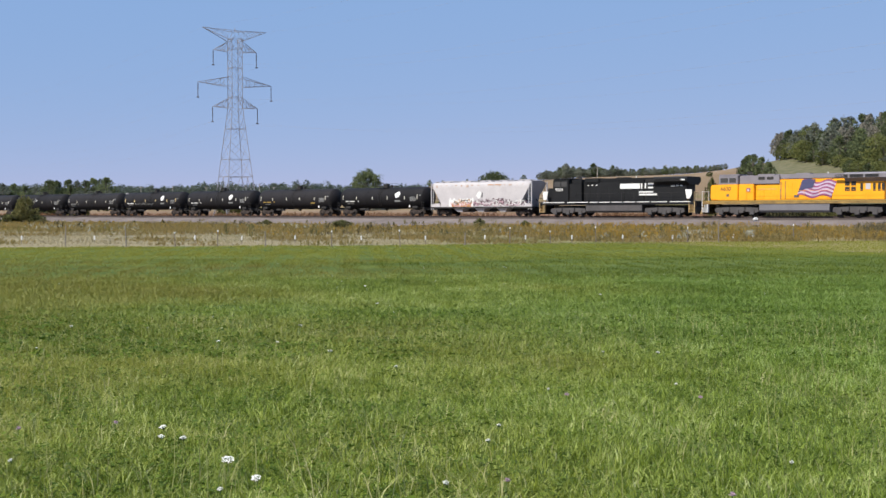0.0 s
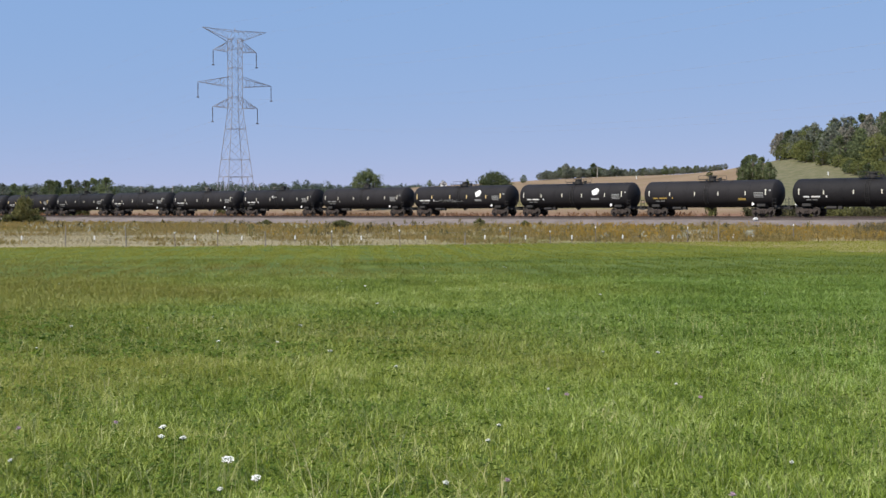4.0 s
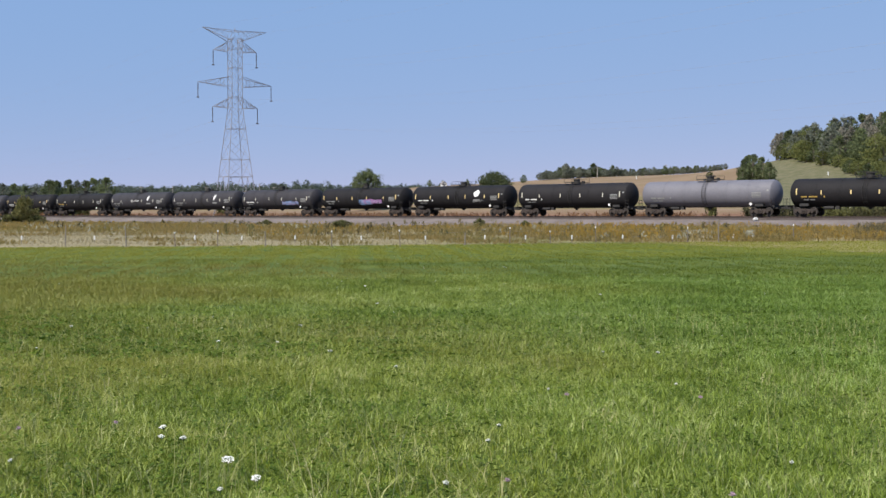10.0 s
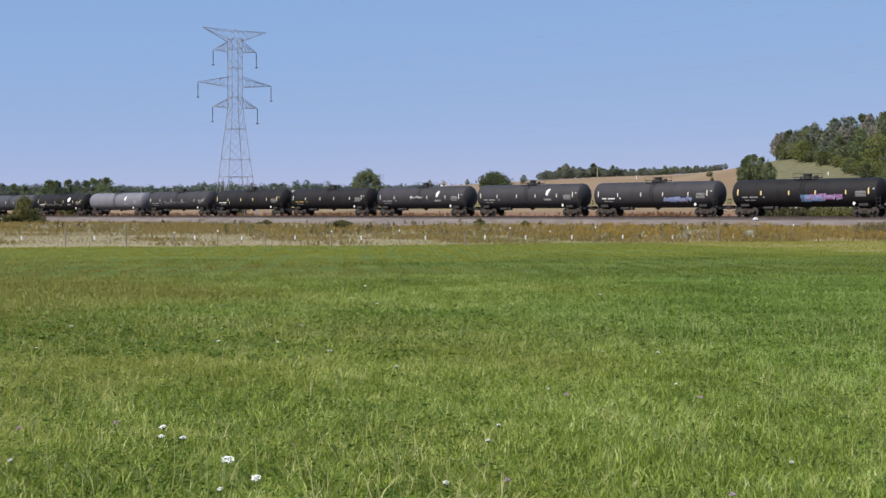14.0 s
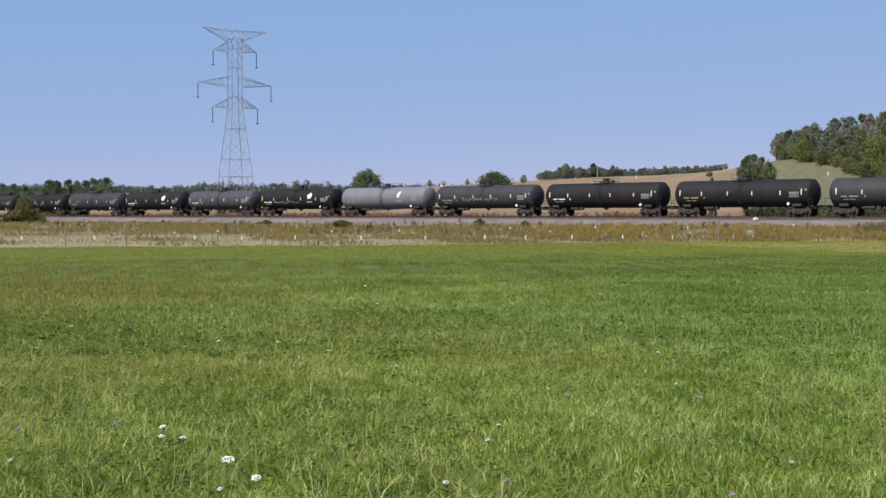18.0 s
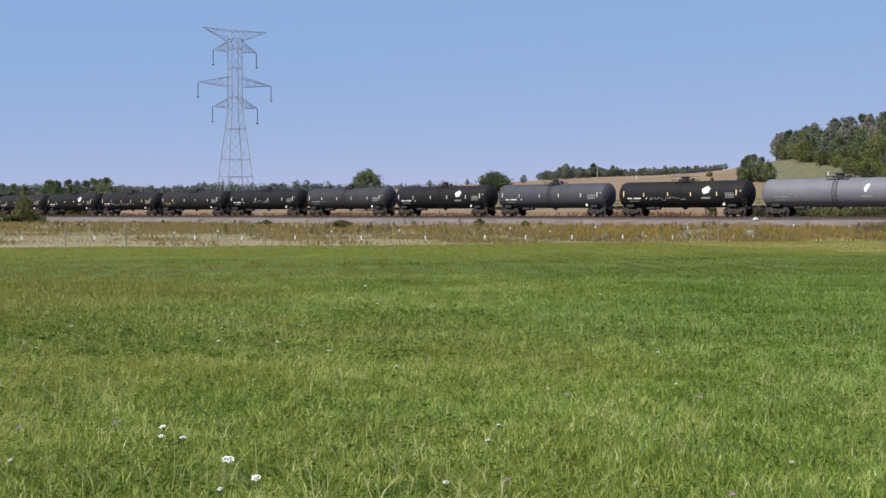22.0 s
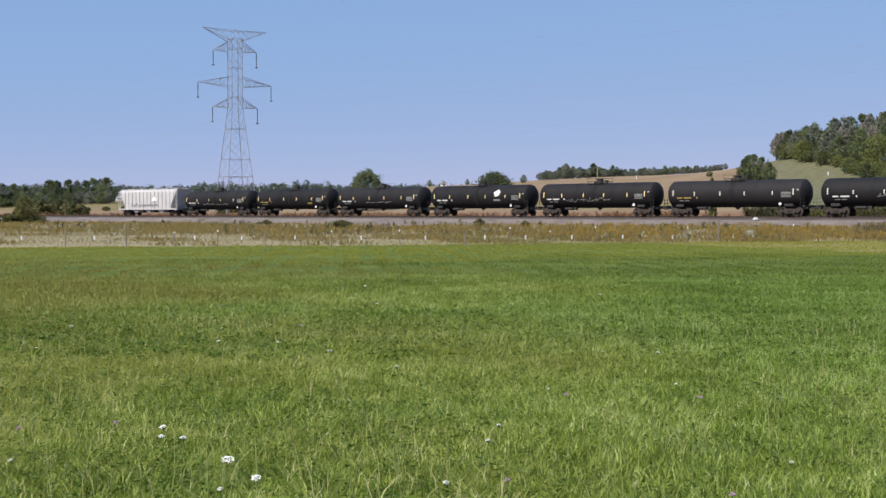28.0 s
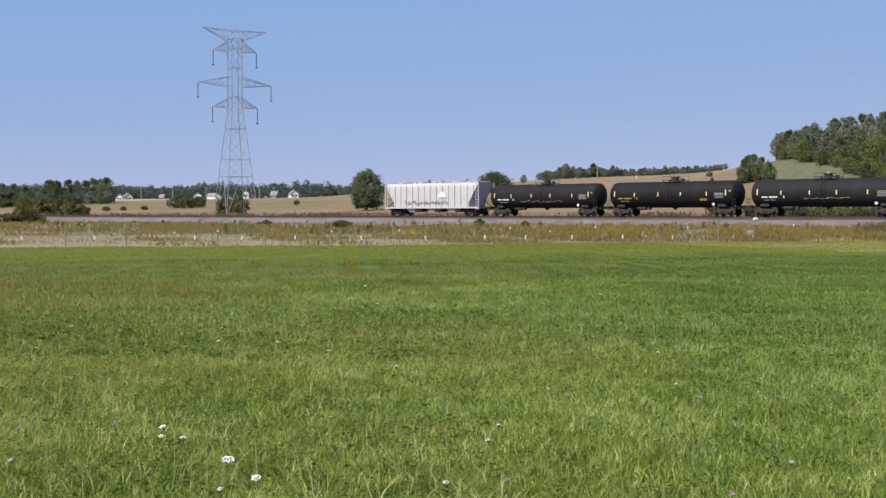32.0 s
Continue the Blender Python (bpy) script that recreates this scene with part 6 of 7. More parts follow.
# ---- power pylon and its lines ----
def build_pylon():
    pylon = new("power_pylon")
    p = spot(-0.17, 240)
    pylon.matrix_basis = pose(p.x, p.y, p.z, 0, 0, 33)
    H = 37.4

    def half(z):
        """Half the body's width at a height above the base."""
        if z > 21.5:
            return 1.08
        return 1.08 + (21.5 - z) * 0.104

    def strut(bm, a, c, w=0.085):
        tube(bm, a, c, w * 0.38, seg=4)

    levels = [0.0, 7.8, 11.2, 14.6, 17.2, 19.5, 21.5, 23.4, 25.3, 27.2, 29.1, 31.0, 32.9, 34.8]
    corners = ((-1, -1), (1, -1), (1, 1), (-1, 1))
    for sx, sy in corners:
        bm = bmesh.new()
        run(bm, [(sx * half(a), sy * half(a), a) for a in levels], 0.066)
        part("leg", bm, GALV, pylon)
        bm = bmesh.new()
        box(bm, sx * half(0) - 0.4, sx * half(0) + 0.4, sy * half(0) - 0.4, sy * half(0) + 0.4, -0.6, 0.12)
        part("footing", bm, BALLAST, pylon)
    def brace(a, c, w=0.085):
        bm = bmesh.new()
        strut(bm, a, c, w)
        part("brace", bm, GALV, pylon)

    for i in range(4):      # the girdle over the feet
        (ax, ay), (cx, cy) = corners[i], corners[(i + 1) % 4]
        brace((ax * half(7.8), ay * half(7.8), 7.8), (cx * half(7.8), cy * half(7.8), 7.8), 0.17)
    for i in range(4):
        (ax, ay), (cx, cy) = corners[i], corners[(i + 1) % 4]
        for k, (a, c) in enumerate(zip(levels, levels[1:])):
            ha, hc = half(a), half(c)
            if k == 0:      # splayed feet: struts from the girdle's middle, each propped twice
                mx, my = (ax + cx) / 2 * hc, (ay + cy) / 2 * hc
                for fx, fy in ((ax, ay), (cx, cy)):
                    brace((mx, my, c), (fx * ha, fy * ha, a), 0.13)
                    for u in (0.35, 0.68):
                        p, q = Vector((fx * ha, fy * ha, a)).lerp(Vector((mx, my, c)), u), Vector((fx * ha, fy * ha, a)).lerp(Vector((fx * hc, fy * hc, c)), u + 0.14)
                        brace(p, q, 0.07)
                continue
            brace((ax * ha, ay * ha, a), (cx * hc, cy * hc, c), 0.075)
            brace((cx * ha, cy * ha, a), (ax * hc, ay * hc, c), 0.075)
            if k in (1, 3, 6, 9, 11, 12):
                brace((ax * hc, ay * hc, c), (cx * hc, cy * hc, c), 0.15)
    # the crown: a long top chord from tip to tip, hung with webs over two rising lower chords
    def chord(x, sy):
        return Vector((x, sy * 0.95 * (1 - abs(x) / 6.7), 36.3 + abs(x) * 0.045))

    def under(x, sy):
        k = max(0.0, (abs(x) - 1.08) / 5.62)
        return Vector((x, sy * 1.08 * (1 - k), 34.3 + 2.3 * k))

    for sx in (-1, 1):
        bm = bmesh.new()
        xs = [sx * v for v in (0.0, 1.08, 2.2, 3.3, 4.4, 5.5)]
        for sy in (-1, 1):
            strut(bm, chord(0, sy), chord(6.7 * sx, sy), 0.13)
            strut(bm, under(1.08 * sx, sy), chord(6.7 * sx, sy), 0.19)
            for a, c in zip(xs, xs[1:]):
                strut(bm, chord(a, sy), under(c, sy), 0.07)
                strut(bm, under(c, sy), chord(c, sy), 0.07)
        for a in xs:
            strut(bm, chord(a, -1), chord(a, 1), 0.07)
        part("earth_wire_arm", bm, GALV, pylon)
    bm = bmesh.new()
    tube(bm, (0, 0, 36.2), (0, 0, 36.9), 0.07, seg=6)
    part("peak", bm, GALV, pylon)
    # crossarms: reach, lower and upper root heights, tip height
    for reach, z0, z1, tip, ins in ((4.55, 32.3, 34.3, 32.42, 2.9), (7.7, 25.4, 27.4, 26.0, 2.9), (4.73, 21.3, 23.2, 21.4, 2.9)):
        for sx in (-1, 1):
            bm = bmesh.new()
            w = half(z0)
            end = Vector((sx * reach, 0, tip))
            n = 4
            for sy in (-1, 1):
                lo, hi = Vector((sx * w, sy * w, z0)), Vector((sx * w, sy * w, z1))
                strut(bm, lo, end, 0.15)
                strut(bm, hi, end, 0.15)
                prev = hi
                for k in range(1, n):
                    a = lo.lerp(end, k / n)
                    c = hi.lerp(end, k / n)
                    strut(bm, prev, a, 0.09)
                    strut(bm, a, c, 0.09)
                    prev = c
            for k in range(1, n):
                a = Vector((sx * w, -w, z0)).lerp(end, k / n)
                c = Vector((sx * w, w, z0)).lerp(end, k / n)
                strut(bm, a, c, 0.09)
            arm = part("crossarm", bm, GALV, pylon)
            if ins:
                bm = bmesh.new()
                tube(bm, end, end - Vector((0, 0, ins)), 0.05, seg=6)
                for k in range(12):
                    z = tip - 0.3 - k * 0.2
                    tube(bm, (end.x, 0, z), (end.x, 0, z - 0.08), 0.13, 0.10, seg=8)
                box(bm, end.x - 0.22, end.x + 0.22, -0.12, 0.12, tip - ins - 0.15, tip - ins + 0.05)
                part("insulator", bm, GRIME, arm)
    return tagged(pylon, "tall grey galvanised lattice power pylon with three crossarms", "power pylon"), p


pylon, PYLON_AT = build_pylon()
WIRE = material("weathered_wire", (0.26, 0.26, 0.28), 0.6, metal=0.3, vary=0.15)


def build_lines():
    m = pylon.matrix_basis.copy()
    for reach, z, sag in ((6.7, 36.6, 5.5), (4.55, 29.5, 8), (7.7, 23.1, 8), (4.73, 18.5, 8)):
        for sx in (-1, 1):
            for way, span, rise in ((-1, 300, 0.0), (1, 300, 8.0)):
                bm = bmesh.new()
                row = [i / 24 for i in range(25)]
                run(bm, [m @ Vector((sx * reach, way * span * t, z + rise * t - 4 * sag * t * (1 - t))) for t in row], 0.007)
                w = part("power_line", bm, WIRE)
                tagged(w, "thin grey sagging overhead power line", "power line", group="power lines of the pylon")


build_lines()

# ---- fence along the pasture ----
POST = material("weathered_post", (0.15, 0.125, 0.1), 0.85, vary=0.35, scale=3, fine=20)
PALE_POST = material("pale_post", (0.19, 0.165, 0.135), 0.85, vary=0.3, scale=3, fine=20)


def build_fence():
    proto = {}

    def post(kind, b, d, k):
        if kind not in proto:
            ob = new("fence_post")
            bm = bmesh.new()
            tall = {"steel": 0.80, "wood": 1.1, "white": 0.5}[kind]
            rad = {"steel": 0.035, "wood": 0.034, "white": 0.05}[kind]
            if kind == "steel":
                box(bm, -0.024, 0.024, -0.006, 0.006, -0.2, tall)
                box(bm, -0.006, 0.006, 0.006, 0.05, -0.2, tall)
                part("stake", bm, POST, ob)
                part("insulator", one_box(-0.036, 0.036, -0.036, 0.036, tall - 0.02, tall + 0.08, bevel=0.012), WHITE, ob, "white plastic cap")
            elif kind == "wood":
                tube(bm, (0, 0, -0.2), (0, 0, tall), rad, rad * 0.85, seg=8)
                part("stake", bm, PALE_POST, ob)
            else:
                tube(bm, (0, 0, -0.1), (0, 0, 0.22), 0.02, seg=6)
                part("stake", bm, POST, ob)
                part("insulator", one_box(-0.04, 0.04, -0.04, 0.04, 0.2, 0.44, bevel=0.02), WHITE, ob, "white plastic sleeve")
            proto[kind] = ob
        else:
            ob = copy_thing(proto[kind], pose(0, 0, 0))
        p = spot(b, d)
        rnd = random.Random(int(b * 10000))
        ob.matrix_basis = pose(p.x, p.y, p.z, rnd.uniform(-3, 3), rnd.uniform(-3, 3), rnd.uniform(-10, 10)) @ Matrix.Diagonal((1, 1, k, 1))
        words = {"steel": "thin dark steel fence post with a white cap", "wood": "weathered wooden fence post", "white": "short fence stake with a white sleeve"}
        tagged(ob, words[kind], "fence post", group="posts of the pasture fence")
        return p

    tops = []
    for kind, b, d, k in (("wood", -0.31, 60, 0.97), ("wood", -0.26, 59.6, 0.92), ("steel", -0.2198, 61, 0.82), ("steel", -0.185, 59.5, 0.95), ("wood", -0.1456, 59.8, 0.7),
                          ("steel", -0.0913, 60, 0.92), ("steel", -0.0352, 60.5, 0.95), ("wood", 0.018, 62, 0.6), ("steel", 0.0547, 65, 1.05), ("steel", 0.0881, 66.5, 0.8),
                          ("steel", 0.1256, 68, 1.05), ("wood", 0.2262, 69, 1.2), ("steel", 0.2007, 69.5, 1.0), ("steel", 0.2875, 74, 1.15), ("wood", 0.3435, 78, 1.05)):
        p = post(kind, b, d, k)
        tops.append((p.x, p.y, p.z, k))
    for b, d in ((-0.3459, 66), (-0.286, 66), (-0.2035, 67.5), (-0.165, 66), (-0.1215, 67), (-0.0668, 66), (-0.0144, 66.5), (0.0343, 68), (0.0677, 67.5), (0.1057, 68.5),
                 (0.1474, 69.5), (0.1882, 69), (0.2137, 72), (0.2378, 72), (0.2541, 73)):
        post("white", b, d, 1.0)
    tops.sort()
    for h in (0.35, 0.68):
        bm = bmesh.new()
        for a, c in zip(tops, tops[1:]):
            tube(bm, (a[0], a[1], a[2] + h), (c[0], c[1], c[2] + h), 0.0022, seg=4, caps=False)
        w = part("fence_wire", bm, WIRE)
        tagged(w, "thin steel wire of the pasture fence", "fence wire", group="wires of the pasture fence")


build_fence()


# ---- far buildings, road, poles ----
SIDING = material("white_siding", (0.72, 0.71, 0.68), 0.7, vary=0.08, scale=1, fine=8)
SHINGLE = material("grey_shingle", (0.2, 0.19, 0.19), 0.9, vary=0.25, scale=1, fine=8)
BARN_RED = material("barn_red", (0.27, 0.06, 0.045), 0.85, vary=0.25, scale=0.8, fine=8)
ROAD = material("pale_road", (0.24, 0.215, 0.19), 0.9, vary=0.15, scale=0.2, fine=4)
POLE_WOOD = material("pole_wood", (0.3, 0.27, 0.24), 0.9, vary=0.3, scale=1, fine=10)


def house(bearing, depth, w, l, h, turn, paint, label):
    w, l, h = w * 0.95, l * 0.8, h * 1.0
    ob = new("house")
    p = spot(bearing, depth)
    ob.matrix_basis = pose(p.x, p.y, p.z, 0, 0, turn)
    bm = bmesh.new()
    prism(bm, [(-w / 2, -0.5), (w / 2, -0.5), (w / 2, h), (0, h + w * 0.42), (-w / 2, h)], -l / 2, l / 2)
    part("wall", bm, paint, ob)
    for s in (-1, 1):
        bm = bmesh.new()
        e = Vector((s * (w / 2 + 0.3), 0, h - 0.25))
        prism(bm, [(e.x, e.z), (0, h + w * 0.42 + 0.02), (0, h + w * 0.42 + 0.2), (e.x, e.z + 0.18)], -l / 2 - 0.3, l / 2 + 0.3)
        part("roof", bm, SHINGLE, ob)
    for x in (-w * 0.22, w * 0.22):
        part("window", one_box(x - 0.4, x + 0.4, -l / 2 - 0.03, -l / 2 + 0.02, h * 0.4, h * 0.85), WINDOW, ob)
    part("door", one_box(-0.35, 0.35, -l / 2 - 0.04, -l / 2 + 0.02, 0, h * 0.7), SHINGLE, ob)
    tagged(ob, label, "house")


for b, d, w, l, h, turn, paint, label in (
        (-0.2645, 600, 3.4, 5, 1.9, 0, SIDING, "white farm shed with grey gable roof"), (-0.2585, 610, 4.2, 5, 2.2, 25, SIDING, "white farmhouse with grey gable roof"),
        (-0.2010, 620, 4.0, 5, 2.3, 10, SIDING, "white farmhouse with grey gable roof"), (-0.1888, 640, 3.6, 6, 2.0, 70, SIDING, "white cottage with grey gable roof"),
        (-0.1845, 640, 3.0, 5, 1.8, 5, SIDING, "small white farm outbuilding"), (-0.1615, 600, 2.8, 4, 3.2, 0, SIDING, "tall narrow white farm building"),
        (-0.1225, 590, 4.2, 5, 2.3, 20, SIDING, "white farmhouse with grey gable roof"), (-0.2835, 570, 3, 4, 2.2, 0, BARN_RED, "small dark red barn by the grove"),
        (0.0005, 530, 2.2, 3, 1.2, 15, SIDING, "small white building on the skyline"), (-0.138, 640, 5, 4, 1.9, 80, SHINGLE, "low grey farm building"),
        (-0.23, 640, 4, 3, 1.6, 80, SHINGLE, "low grey farm building")):
    house(b, d, w, l, h, turn, paint, label)


def build_road():
    n = 60
    v = []
    for i in range(n + 1):
        x = -330 + 225 * i / n
        y = 500 + 0.10 * (x + 200)
        for dy, up in ((-7, -0.3), (-5.5, 0.55), (4, 0.6), (7, -0.3)):
            v.append((x, y + dy, float(land(x, y)) + up))
    f = [(4 * i + k, 4 * i + 4 + k, 4 * i + 5 + k, 4 * i + 1 + k) for i in range(n) for k in range(3)]
    ob = new("road", raw_mesh("road", np.array(v), np.array(f), ROAD))
    tagged(ob, "pale country road across the far fields", "road", kind="structure")


build_road()


def build_poles():
    proto = None
    for b, d, h in ((-0.2907, 520, 6.5), (-0.2772, 525, 6.5), (-0.2475, 540, 6.5), (-0.2216, 545, 6.5), (-0.1942, 550, 6.0), (-0.1505, 520, 6.5), (-0.1386, 470, 4.5),
                    (0.1266, 480, 4.0), (0.1827, 475, 4.2), (0.034, 520, 3.5), (0.1, 490, 3.0)):
        if proto is None:
            ob = proto = new("utility_pole")
            bm = bmesh.new()
            tube(bm, (0, 0, -0.5), (0, 0, 6.5), 0.16, 0.11, seg=8)
            part("pole", bm, POLE_WOOD, ob)
            part("crossarm", one_box(-0.9, 0.9, -0.06, 0.06, 5.9, 6.05), POLE_WOOD, ob)
        else:
            ob = copy_thing(proto, pose(0, 0, 0))
        p = spot(b, d)
        ob.matrix_basis = pose(p.x, p.y, p.z, 0, 0, 15) @ Matrix.Diagonal((1, 1, h / 6.5, 1))
        tagged(ob, "weathered wooden utility pole in the far field", "utility pole", group="utility poles")


build_poles()


# ---- by the track ----
def track_side():
    p = on_track(46.3, 0, -3.0)
    bm = bmesh.new()
    box(bm, -0.27, 0.27, -0.2, 0.2, 0.0, 0.34, bevel=0.1)
    ob = part("white_sack", bm, WHITE)
    ob.matrix_basis = pose(p.x, p.y, 0.93, 4, 0, 20)
    tagged(ob, "white sack lying on the ballast shoulder", "sack")
    p = spot(0.2895, 190)
    ob = new("marker_post")
    ob.matrix_basis = pose(p.x, p.y, p.z)
    bm = bmesh.new()
    tube(bm, (0, 0, -0.3), (0, 0, 3.2), 0.13, seg=10)
    part("post", bm, WHITE, ob)
    part("cap", one_box(-0.2, 0.2, -0.2, 0.2, 3.2, 3.32), WHITE, ob)
    tagged(ob, "white marker post behind the track", "marker post", group="marker posts")
    for b, d, h in ((0.1585, 428, 0.9), (0.3157, 313, 0.7)):
        p = spot(b, d)
        ob = new("marker_post")
        ob.matrix_basis = pose(p.x, p.y, p.z)
        bm = bmesh.new()
        tube(bm, (0, 0, -0.2), (0, 0, h), 0.16, seg=8)
        part("post", bm, WHITE, ob)
        part("cap", one_box(-0.2, 0.2, -0.2, 0.2, h, h + 0.1), WHITE, ob)
        tagged(ob, "short white marker post standing in a field", "marker post", group="marker posts")


track_side()

# ---- flowers in the pasture ----
STEM = material("flower_stem", (0.1, 0.16, 0.04), 0.7, vary=0.2)
PETAL = material("white_petal", (0.82, 0.8, 0.76), 0.7, vary=0.06, scale=10, fine=60)
CLOVER = material("clover_bloom", (0.36, 0.25, 0.3), 0.7, vary=0.3, scale=20, fine=80, island=True)


def umbel(wide, tall, seed, florets=60):
    """A flat white flower head of many florets on thin rays."""
    r = random.Random(seed)
    ob = new("wild_flower")
    bm = bmesh.new()
    tube(bm, (0, 0, -0.02), (0.01, 0, tall - 0.03), 0.0025, seg=5)
    part("stem", bm, STEM, ob)
    bm = bmesh.new()
    rays = bmesh.new()
    for i in range(florets):
        a, k = r.uniform(0, 6.28), math.sqrt(r.random())
        c = Vector((math.cos(a) * k * wide / 2, math.sin(a) * k * wide / 2, tall - 0.012 * k + r.uniform(-0.004, 0.004)))
        tube(rays, (0.01, 0, tall - 0.03), c, 0.0012, seg=4, caps=False)
        for q in range(5):
            b = 6.28 * q / 5 + a
            d = wide * 0.085
            bm.faces.new([bm.verts.new(c + Vector((math.cos(b + e) * m * d, math.sin(b + e) * m * d, h))) for e, m, h in ((0, 0.15, 0), (-0.5, 1, 0.003), (0.5, 1, 0.003))])
    part("umbel", bm, PETAL, ob, "flat white flower head")
    part("rays", rays, STEM, ob)
    return ob


def build_flowers():
    big, small, tiny = umbel(0.085, 0.132, 1), umbel(0.05, 0.115, 2), umbel(0.05, 0.11, 3, 16)
    first = {id(big): True, id(small): True, id(tiny): True}
    rnd = random.Random(8)

    def put(proto, x, y, k, tilt):
        if first[id(proto)]:
            first[id(proto)] = False
            ob = proto
        else:
            ob = copy_thing(proto, pose(0, 0, 0))
        ob.matrix_basis = pose(x, y, 0, tilt * 0.5, rnd.uniform(-12, 12), rnd.uniform(0, 50)) @ Matrix.Diagonal((k, k, 1, 1))
        tagged(ob, "white flat-topped wild flower in the pasture grass", "wild flower", group="white flowers of the pasture")

    for x, y, k in FLOWERS_BIG:
        put(big, x, y, k * 0.85, 24)
    for x, y, k in FLOWERS_SMALL:
        put(small, x, y, k * 0.75, 18)
    for i in range(70):         # a loose scatter further out
        d = rnd.uniform(15, 44)
        put(tiny, d * rnd.uniform(-0.34, 0.34), d, rnd.uniform(0.35, 0.6) + 0.016 * (d - 15), 15)
    proto = None
    for x, y in CLOVERS:
        if proto is None:
            ob = proto = new("clover_flower")
            bm = bmesh.new()
            tube(bm, (0, 0, -0.02), (0, 0, 0.12), 0.002, seg=5)
            part("stem", bm, STEM, ob)
            bm = bmesh.new()
            for i in range(40):
                a, e = rnd.uniform(0, 6.28), rnd.uniform(-0.4, 1.5)
                d = Vector((math.cos(a) * math.cos(e), math.sin(a) * math.cos(e), math.sin(e)))
                tube(bm, Vector((0, 0, 0.125)), Vector((0, 0, 0.125)) + d * 0.017, 0.0035, 0.001, seg=4)
            part("bloom", bm, CLOVER, ob, "round pinkish-purple bloom")
        else:
            ob = copy_thing(proto, pose(0, 0, 0))
        ob.matrix_basis = pose(x, y, 0, 5, 5, rnd.uniform(0, 90)) @ Matrix.Diagonal((1.3, 1.3, 1, 1))
        tagged(ob, "pinkish-purple clover bloom in the pasture grass", "wild flower", group="clover of the pasture")


FLOWERS_BIG = ((-1.31, 7.35, 1.15), (-1.05, 6.84, 0.85), (-1.94, 8.49, 0.7), (-1.91, 8.12, 0.65), (-1.74, 8.06, 0.62), (-1.21, 6.55, 0.45), (0.01, 6.72, 0.5), (-2.59, 7.33, 0.4))
FLOWERS_SMALL = ((-0.45, 12.0, 1), (-1.93, 16.39, 1.5), (0.3, 8.04, 0.8), (0.39, 8.63, 0.8), (-1.23, 13.36, 1.4), (2.1, 7.33, 0.7), (-1.11, 20.52, 1.7), (-1.95, 14.26, 0.9),
                 (2.91, 22.72, 1.9), (-1.61, 25.44, 1.4), (1.73, 34.54, 2.4), (0.9, 10.42, 0.7), (1.73, 13.25, 0.8), (2.31, 13.19, 1.0), (2.05, 10.74, 0.7), (-2.65, 14.39, 1.1),
                 (-4.97, 16.31, 1.2), (-4.56, 13.59, 0.7))
CLOVERS = ((-2.94, 8.36), (-2.33, 8.58), (1.51, 6.38), (0.34, 6.72), (1.0, 9.93), (2.06, 9.78))
build_flowers()


# ---- butterfly ----
def wing_mesh(outline, side, mat):
    """A thin wing: outline of (forward, out) points from its root."""
    bm = bmesh.new()
    k = len(outline)
    a = [bm.verts.new((x, y * side, 0.0004)) for x, y in outline]
    c = [bm.verts.new((x, y * side, -0.0004)) for x, y in outline]
    bm.faces.new(a)
    bm.faces.new(c[::-1])
    for i in range(k):
        j = (i + 1) % k
        bm.faces.new((a[j], a[i], c[i], c[j]))
    return to_mesh("wing", bm, mat)


def build_butterfly():
    ob = new("butterfly")
    yellow = material("yellow_wing", (0.88, 0.68, 0.12), 0.6, vary=0.1, scale=60, fine=400, other=(0.92, 0.78, 0.24), translucent=0.6)
    dark = material("insect_body", (0.06, 0.05, 0.03), 0.7, vary=0.2, scale=80, fine=400)
    bm = bmesh.new()
    lathe_x(bm, [(-0.016, 0), (-0.013, 0.0016), (-0.004, 0.0022), (0.0, 0.003), (0.006, 0.0028), (0.009, 0.0014), (0.011, 0.002), (0.0135, 0.0)], 10, (0, 0))
    part("body", bm, dark, ob, "slender dark body")
    for side in (-1, 1):
        bm = bmesh.new()
        tube(bm, (0.0125, side * 0.001, 0.001), (0.022, side * 0.006, 0.005), 0.0003, 0.0005, seg=4)
        part("antenna", bm, dark, ob)
    fore = [(0.006, 0.001), (0.013, 0.007), (0.021, 0.019), (0.025, 0.029), (0.021, 0.033), (0.012, 0.031), (0.003, 0.024), (-0.004, 0.012), (-0.005, 0.001)]
    hind = [(-0.003, 0.001), (0.001, 0.013), (0.0, 0.022), (-0.006, 0.027), (-0.014, 0.026), (-0.021, 0.02), (-0.023, 0.011), (-0.017, 0.004), (-0.01, 0.001)]
    wings = []
    for side in (-1, 1):
        w = link_part("wing", wing_mesh(fore, side, yellow), ob, "bright yellow wing")
        h = link_part("hindwing", wing_mesh(hind, side, yellow), w)
        h.location = (0, 0, -0.001)
        wings.append((w, side))
    tagged(ob, "yellow butterfly fluttering low over the pasture", "butterfly")
    return ob, wings


BUTTERFLY, WINGS = build_butterfly()


# ---- how the train runs ----
def head_at(t):
    """Metres along the track of the first tank car's leading coupler."""
    if t <= 4.45:
        return -2.0 + 17.16 * t
    k = (t - 18) / 13
    return 432.66 + 211.588 * k - 1.690 * k * k + 0.549 * k ** 3


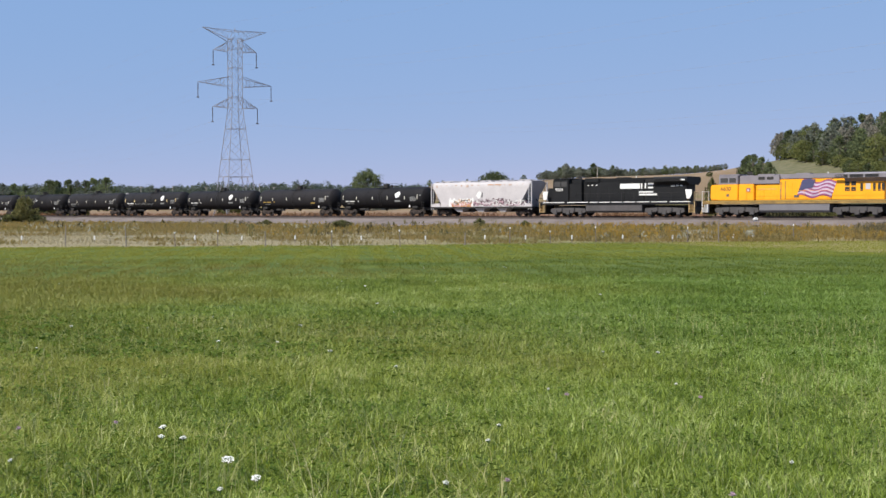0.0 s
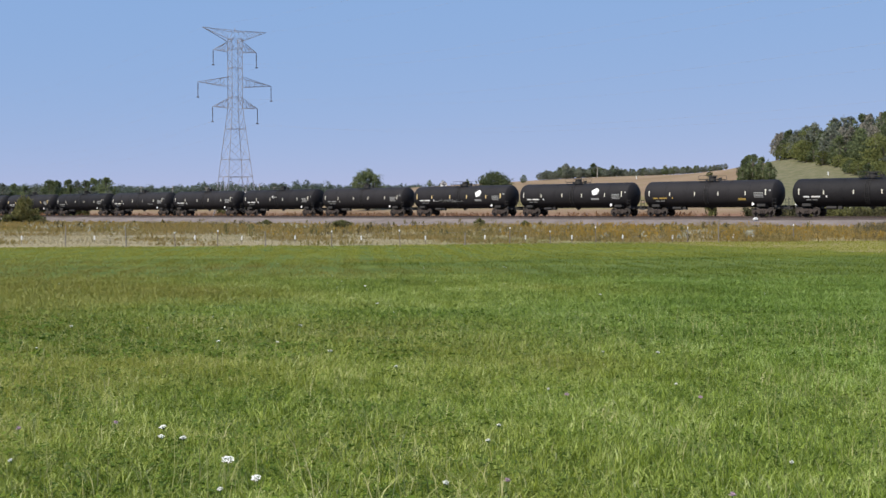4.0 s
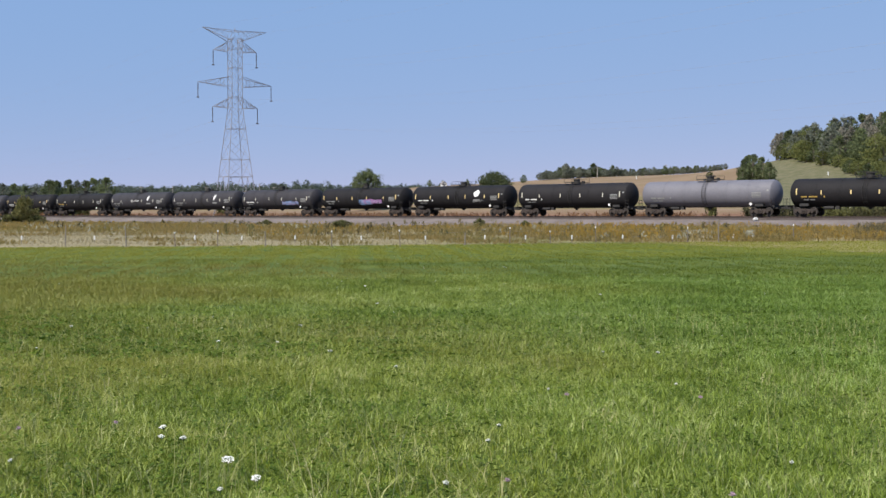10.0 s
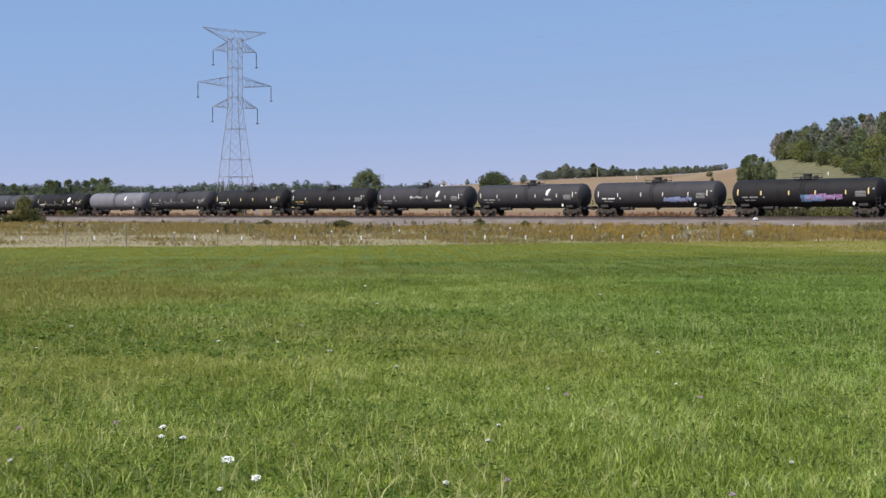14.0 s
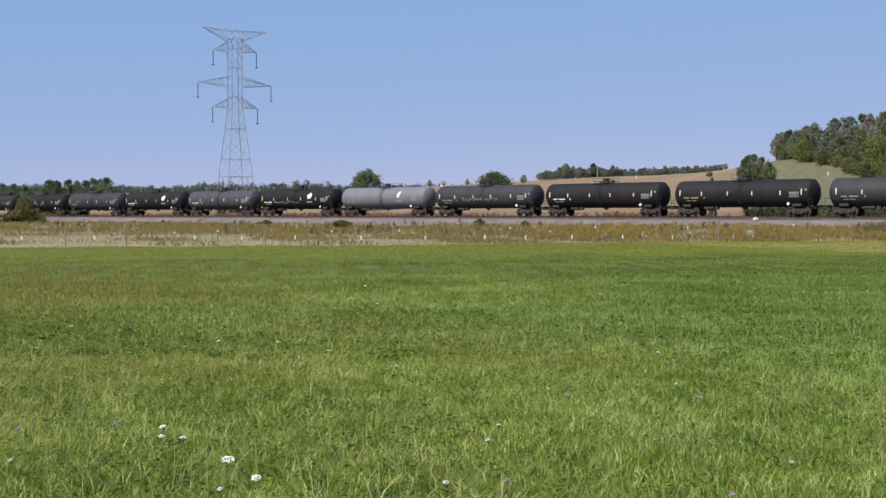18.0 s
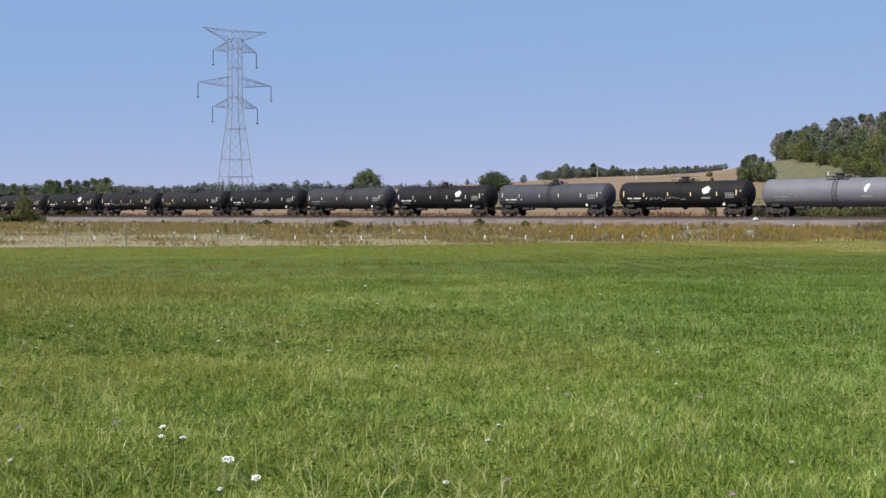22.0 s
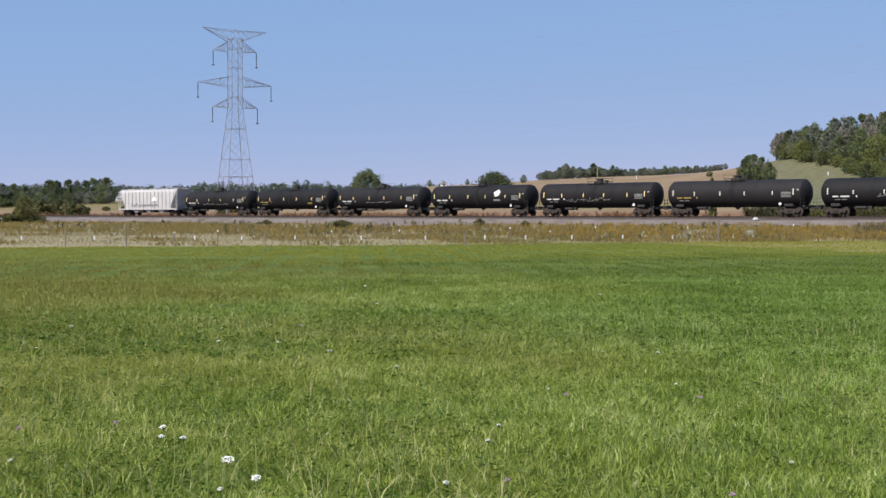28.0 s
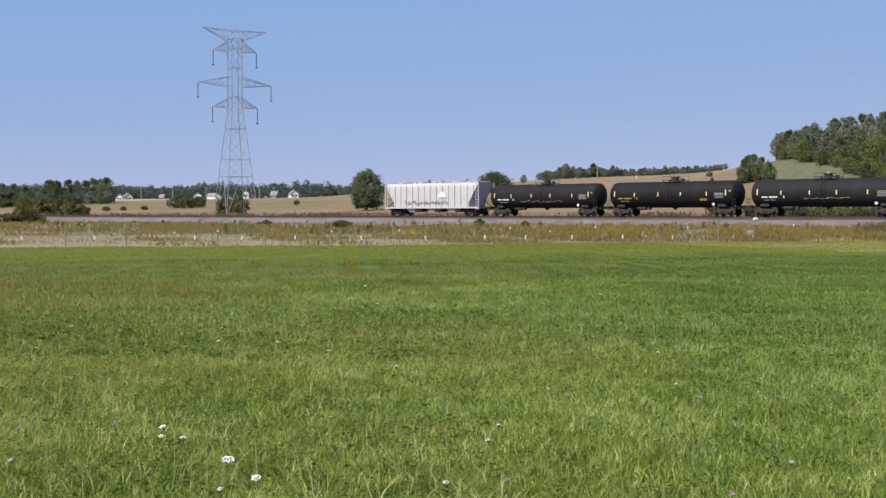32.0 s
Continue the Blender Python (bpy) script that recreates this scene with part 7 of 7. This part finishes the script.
def motions():
    times = [0, 1, 2, 3, 4, 4.2, 4.3, 4.4, 4.6, 4.7, 4.8, 5] + [6 + i for i in range(27)]
    for car, back in TRAIN:
        rows = []
        for t in times:
            p = on_track(head_at(t) - back, RAIL_TOP)
            rows.append((t, pose(p.x, p.y, p.z, 0, 0, YAW)))
        walk(car, rows)
    # wheels roll; one set of rows serves every axle in the same place of its truck
    lead = {}
    for car, back in TRAIN:
        for truck in car.children:
            for o in truck.children:
                if "axle" not in o:
                    continue
                k = o["axle"]
                if k not in lead:
                    r = WHEEL_R if k < 2 else LOCO_R
                    step = math.degrees(16.4 / FPS / r)
                    x, y, z = o.location
                    walk(o, [(i / FPS, pose(x, y, z, 0, step * i, 0)) for i in range(32 * FPS + 1)])
                    lead[k] = o
                else:
                    o.rotation_mode = "QUATERNION"
                    o.animation_data_create()
                    o.animation_data.action = lead[k].animation_data.action
                    o.animation_data.action_slot = lead[k].animation_data.action_slot
    # the butterfly comes in from the west, dips past the viewer and settles in the grass behind
    flight = ((0, -9.0, 12.5, 0.9), (0.9, -6.4, 11.3, 1.0), (1.8, -3.836, 10.2, 0.461), (1.9, -3.416, 9.8, 0.583), (2.0, -3.027, 9.4, 0.725),
           (2.1, -2.68, 9.1, 0.787), (2.2, -2.352, 8.7, 0.847), (2.3, -2.152, 8.3, 0.882), (2.4, -2.026, 7.9, 0.857), (2.5, -1.98, 7.5, 0.874),
           (2.6, -2.09, 7.1, 0.784), (2.7, -2.017, 6.6, 0.73), (2.8, -1.756, 6.0, 0.759), (2.9, -1.327, 5.1, 0.835), (3.0, -0.929, 4.3, 0.905),
           (3.1, -0.505, 3.7, 0.941), (3.2, -0.158, 3.3, 0.94), (3.3, 0.141, 3.0, 0.935), (3.4, 0.45, 2.75, 0.9), (3.7, 1.3, 1.6, 1.0),
           (4.2, 2.2, -0.6, 1.0), (5.0, 3.0, -3.6, 0.5), (5.6, 3.3, -4.8, 0.13), (32, 3.3, -4.8, 0.13))
    way = 0.0
    rows = []
    for i, (t, x, y, z) in enumerate(flight):
        if i + 1 < len(flight) and flight[i + 1][1:] != (x, y, z):
            turn = math.degrees(math.atan2(flight[i + 1][2] - y, flight[i + 1][1] - x))
            if i == 0:
                way = turn
            step = (turn - way + 180) % 360 - 180
            way += max(-50, min(50, step))
        rows.append((t, pose(x, y, z - 0.02 * (t < 5.5), 0, -12 if t < 5.5 else 0, way)))
    walk(BUTTERFLY, rows)
    for wing, side in WINGS:
        rows = [(i * 0.05, pose(0, 0, 0.002, side * (58 if i % 2 == 0 else -4), 0, 0)) for i in range(112)]
        walk(wing, rows + [(5.65, pose(0, 0, 0.002, side * 70, 0, 0)), (32, pose(0, 0, 0.002, side * 70, 0, 0))])


motions()
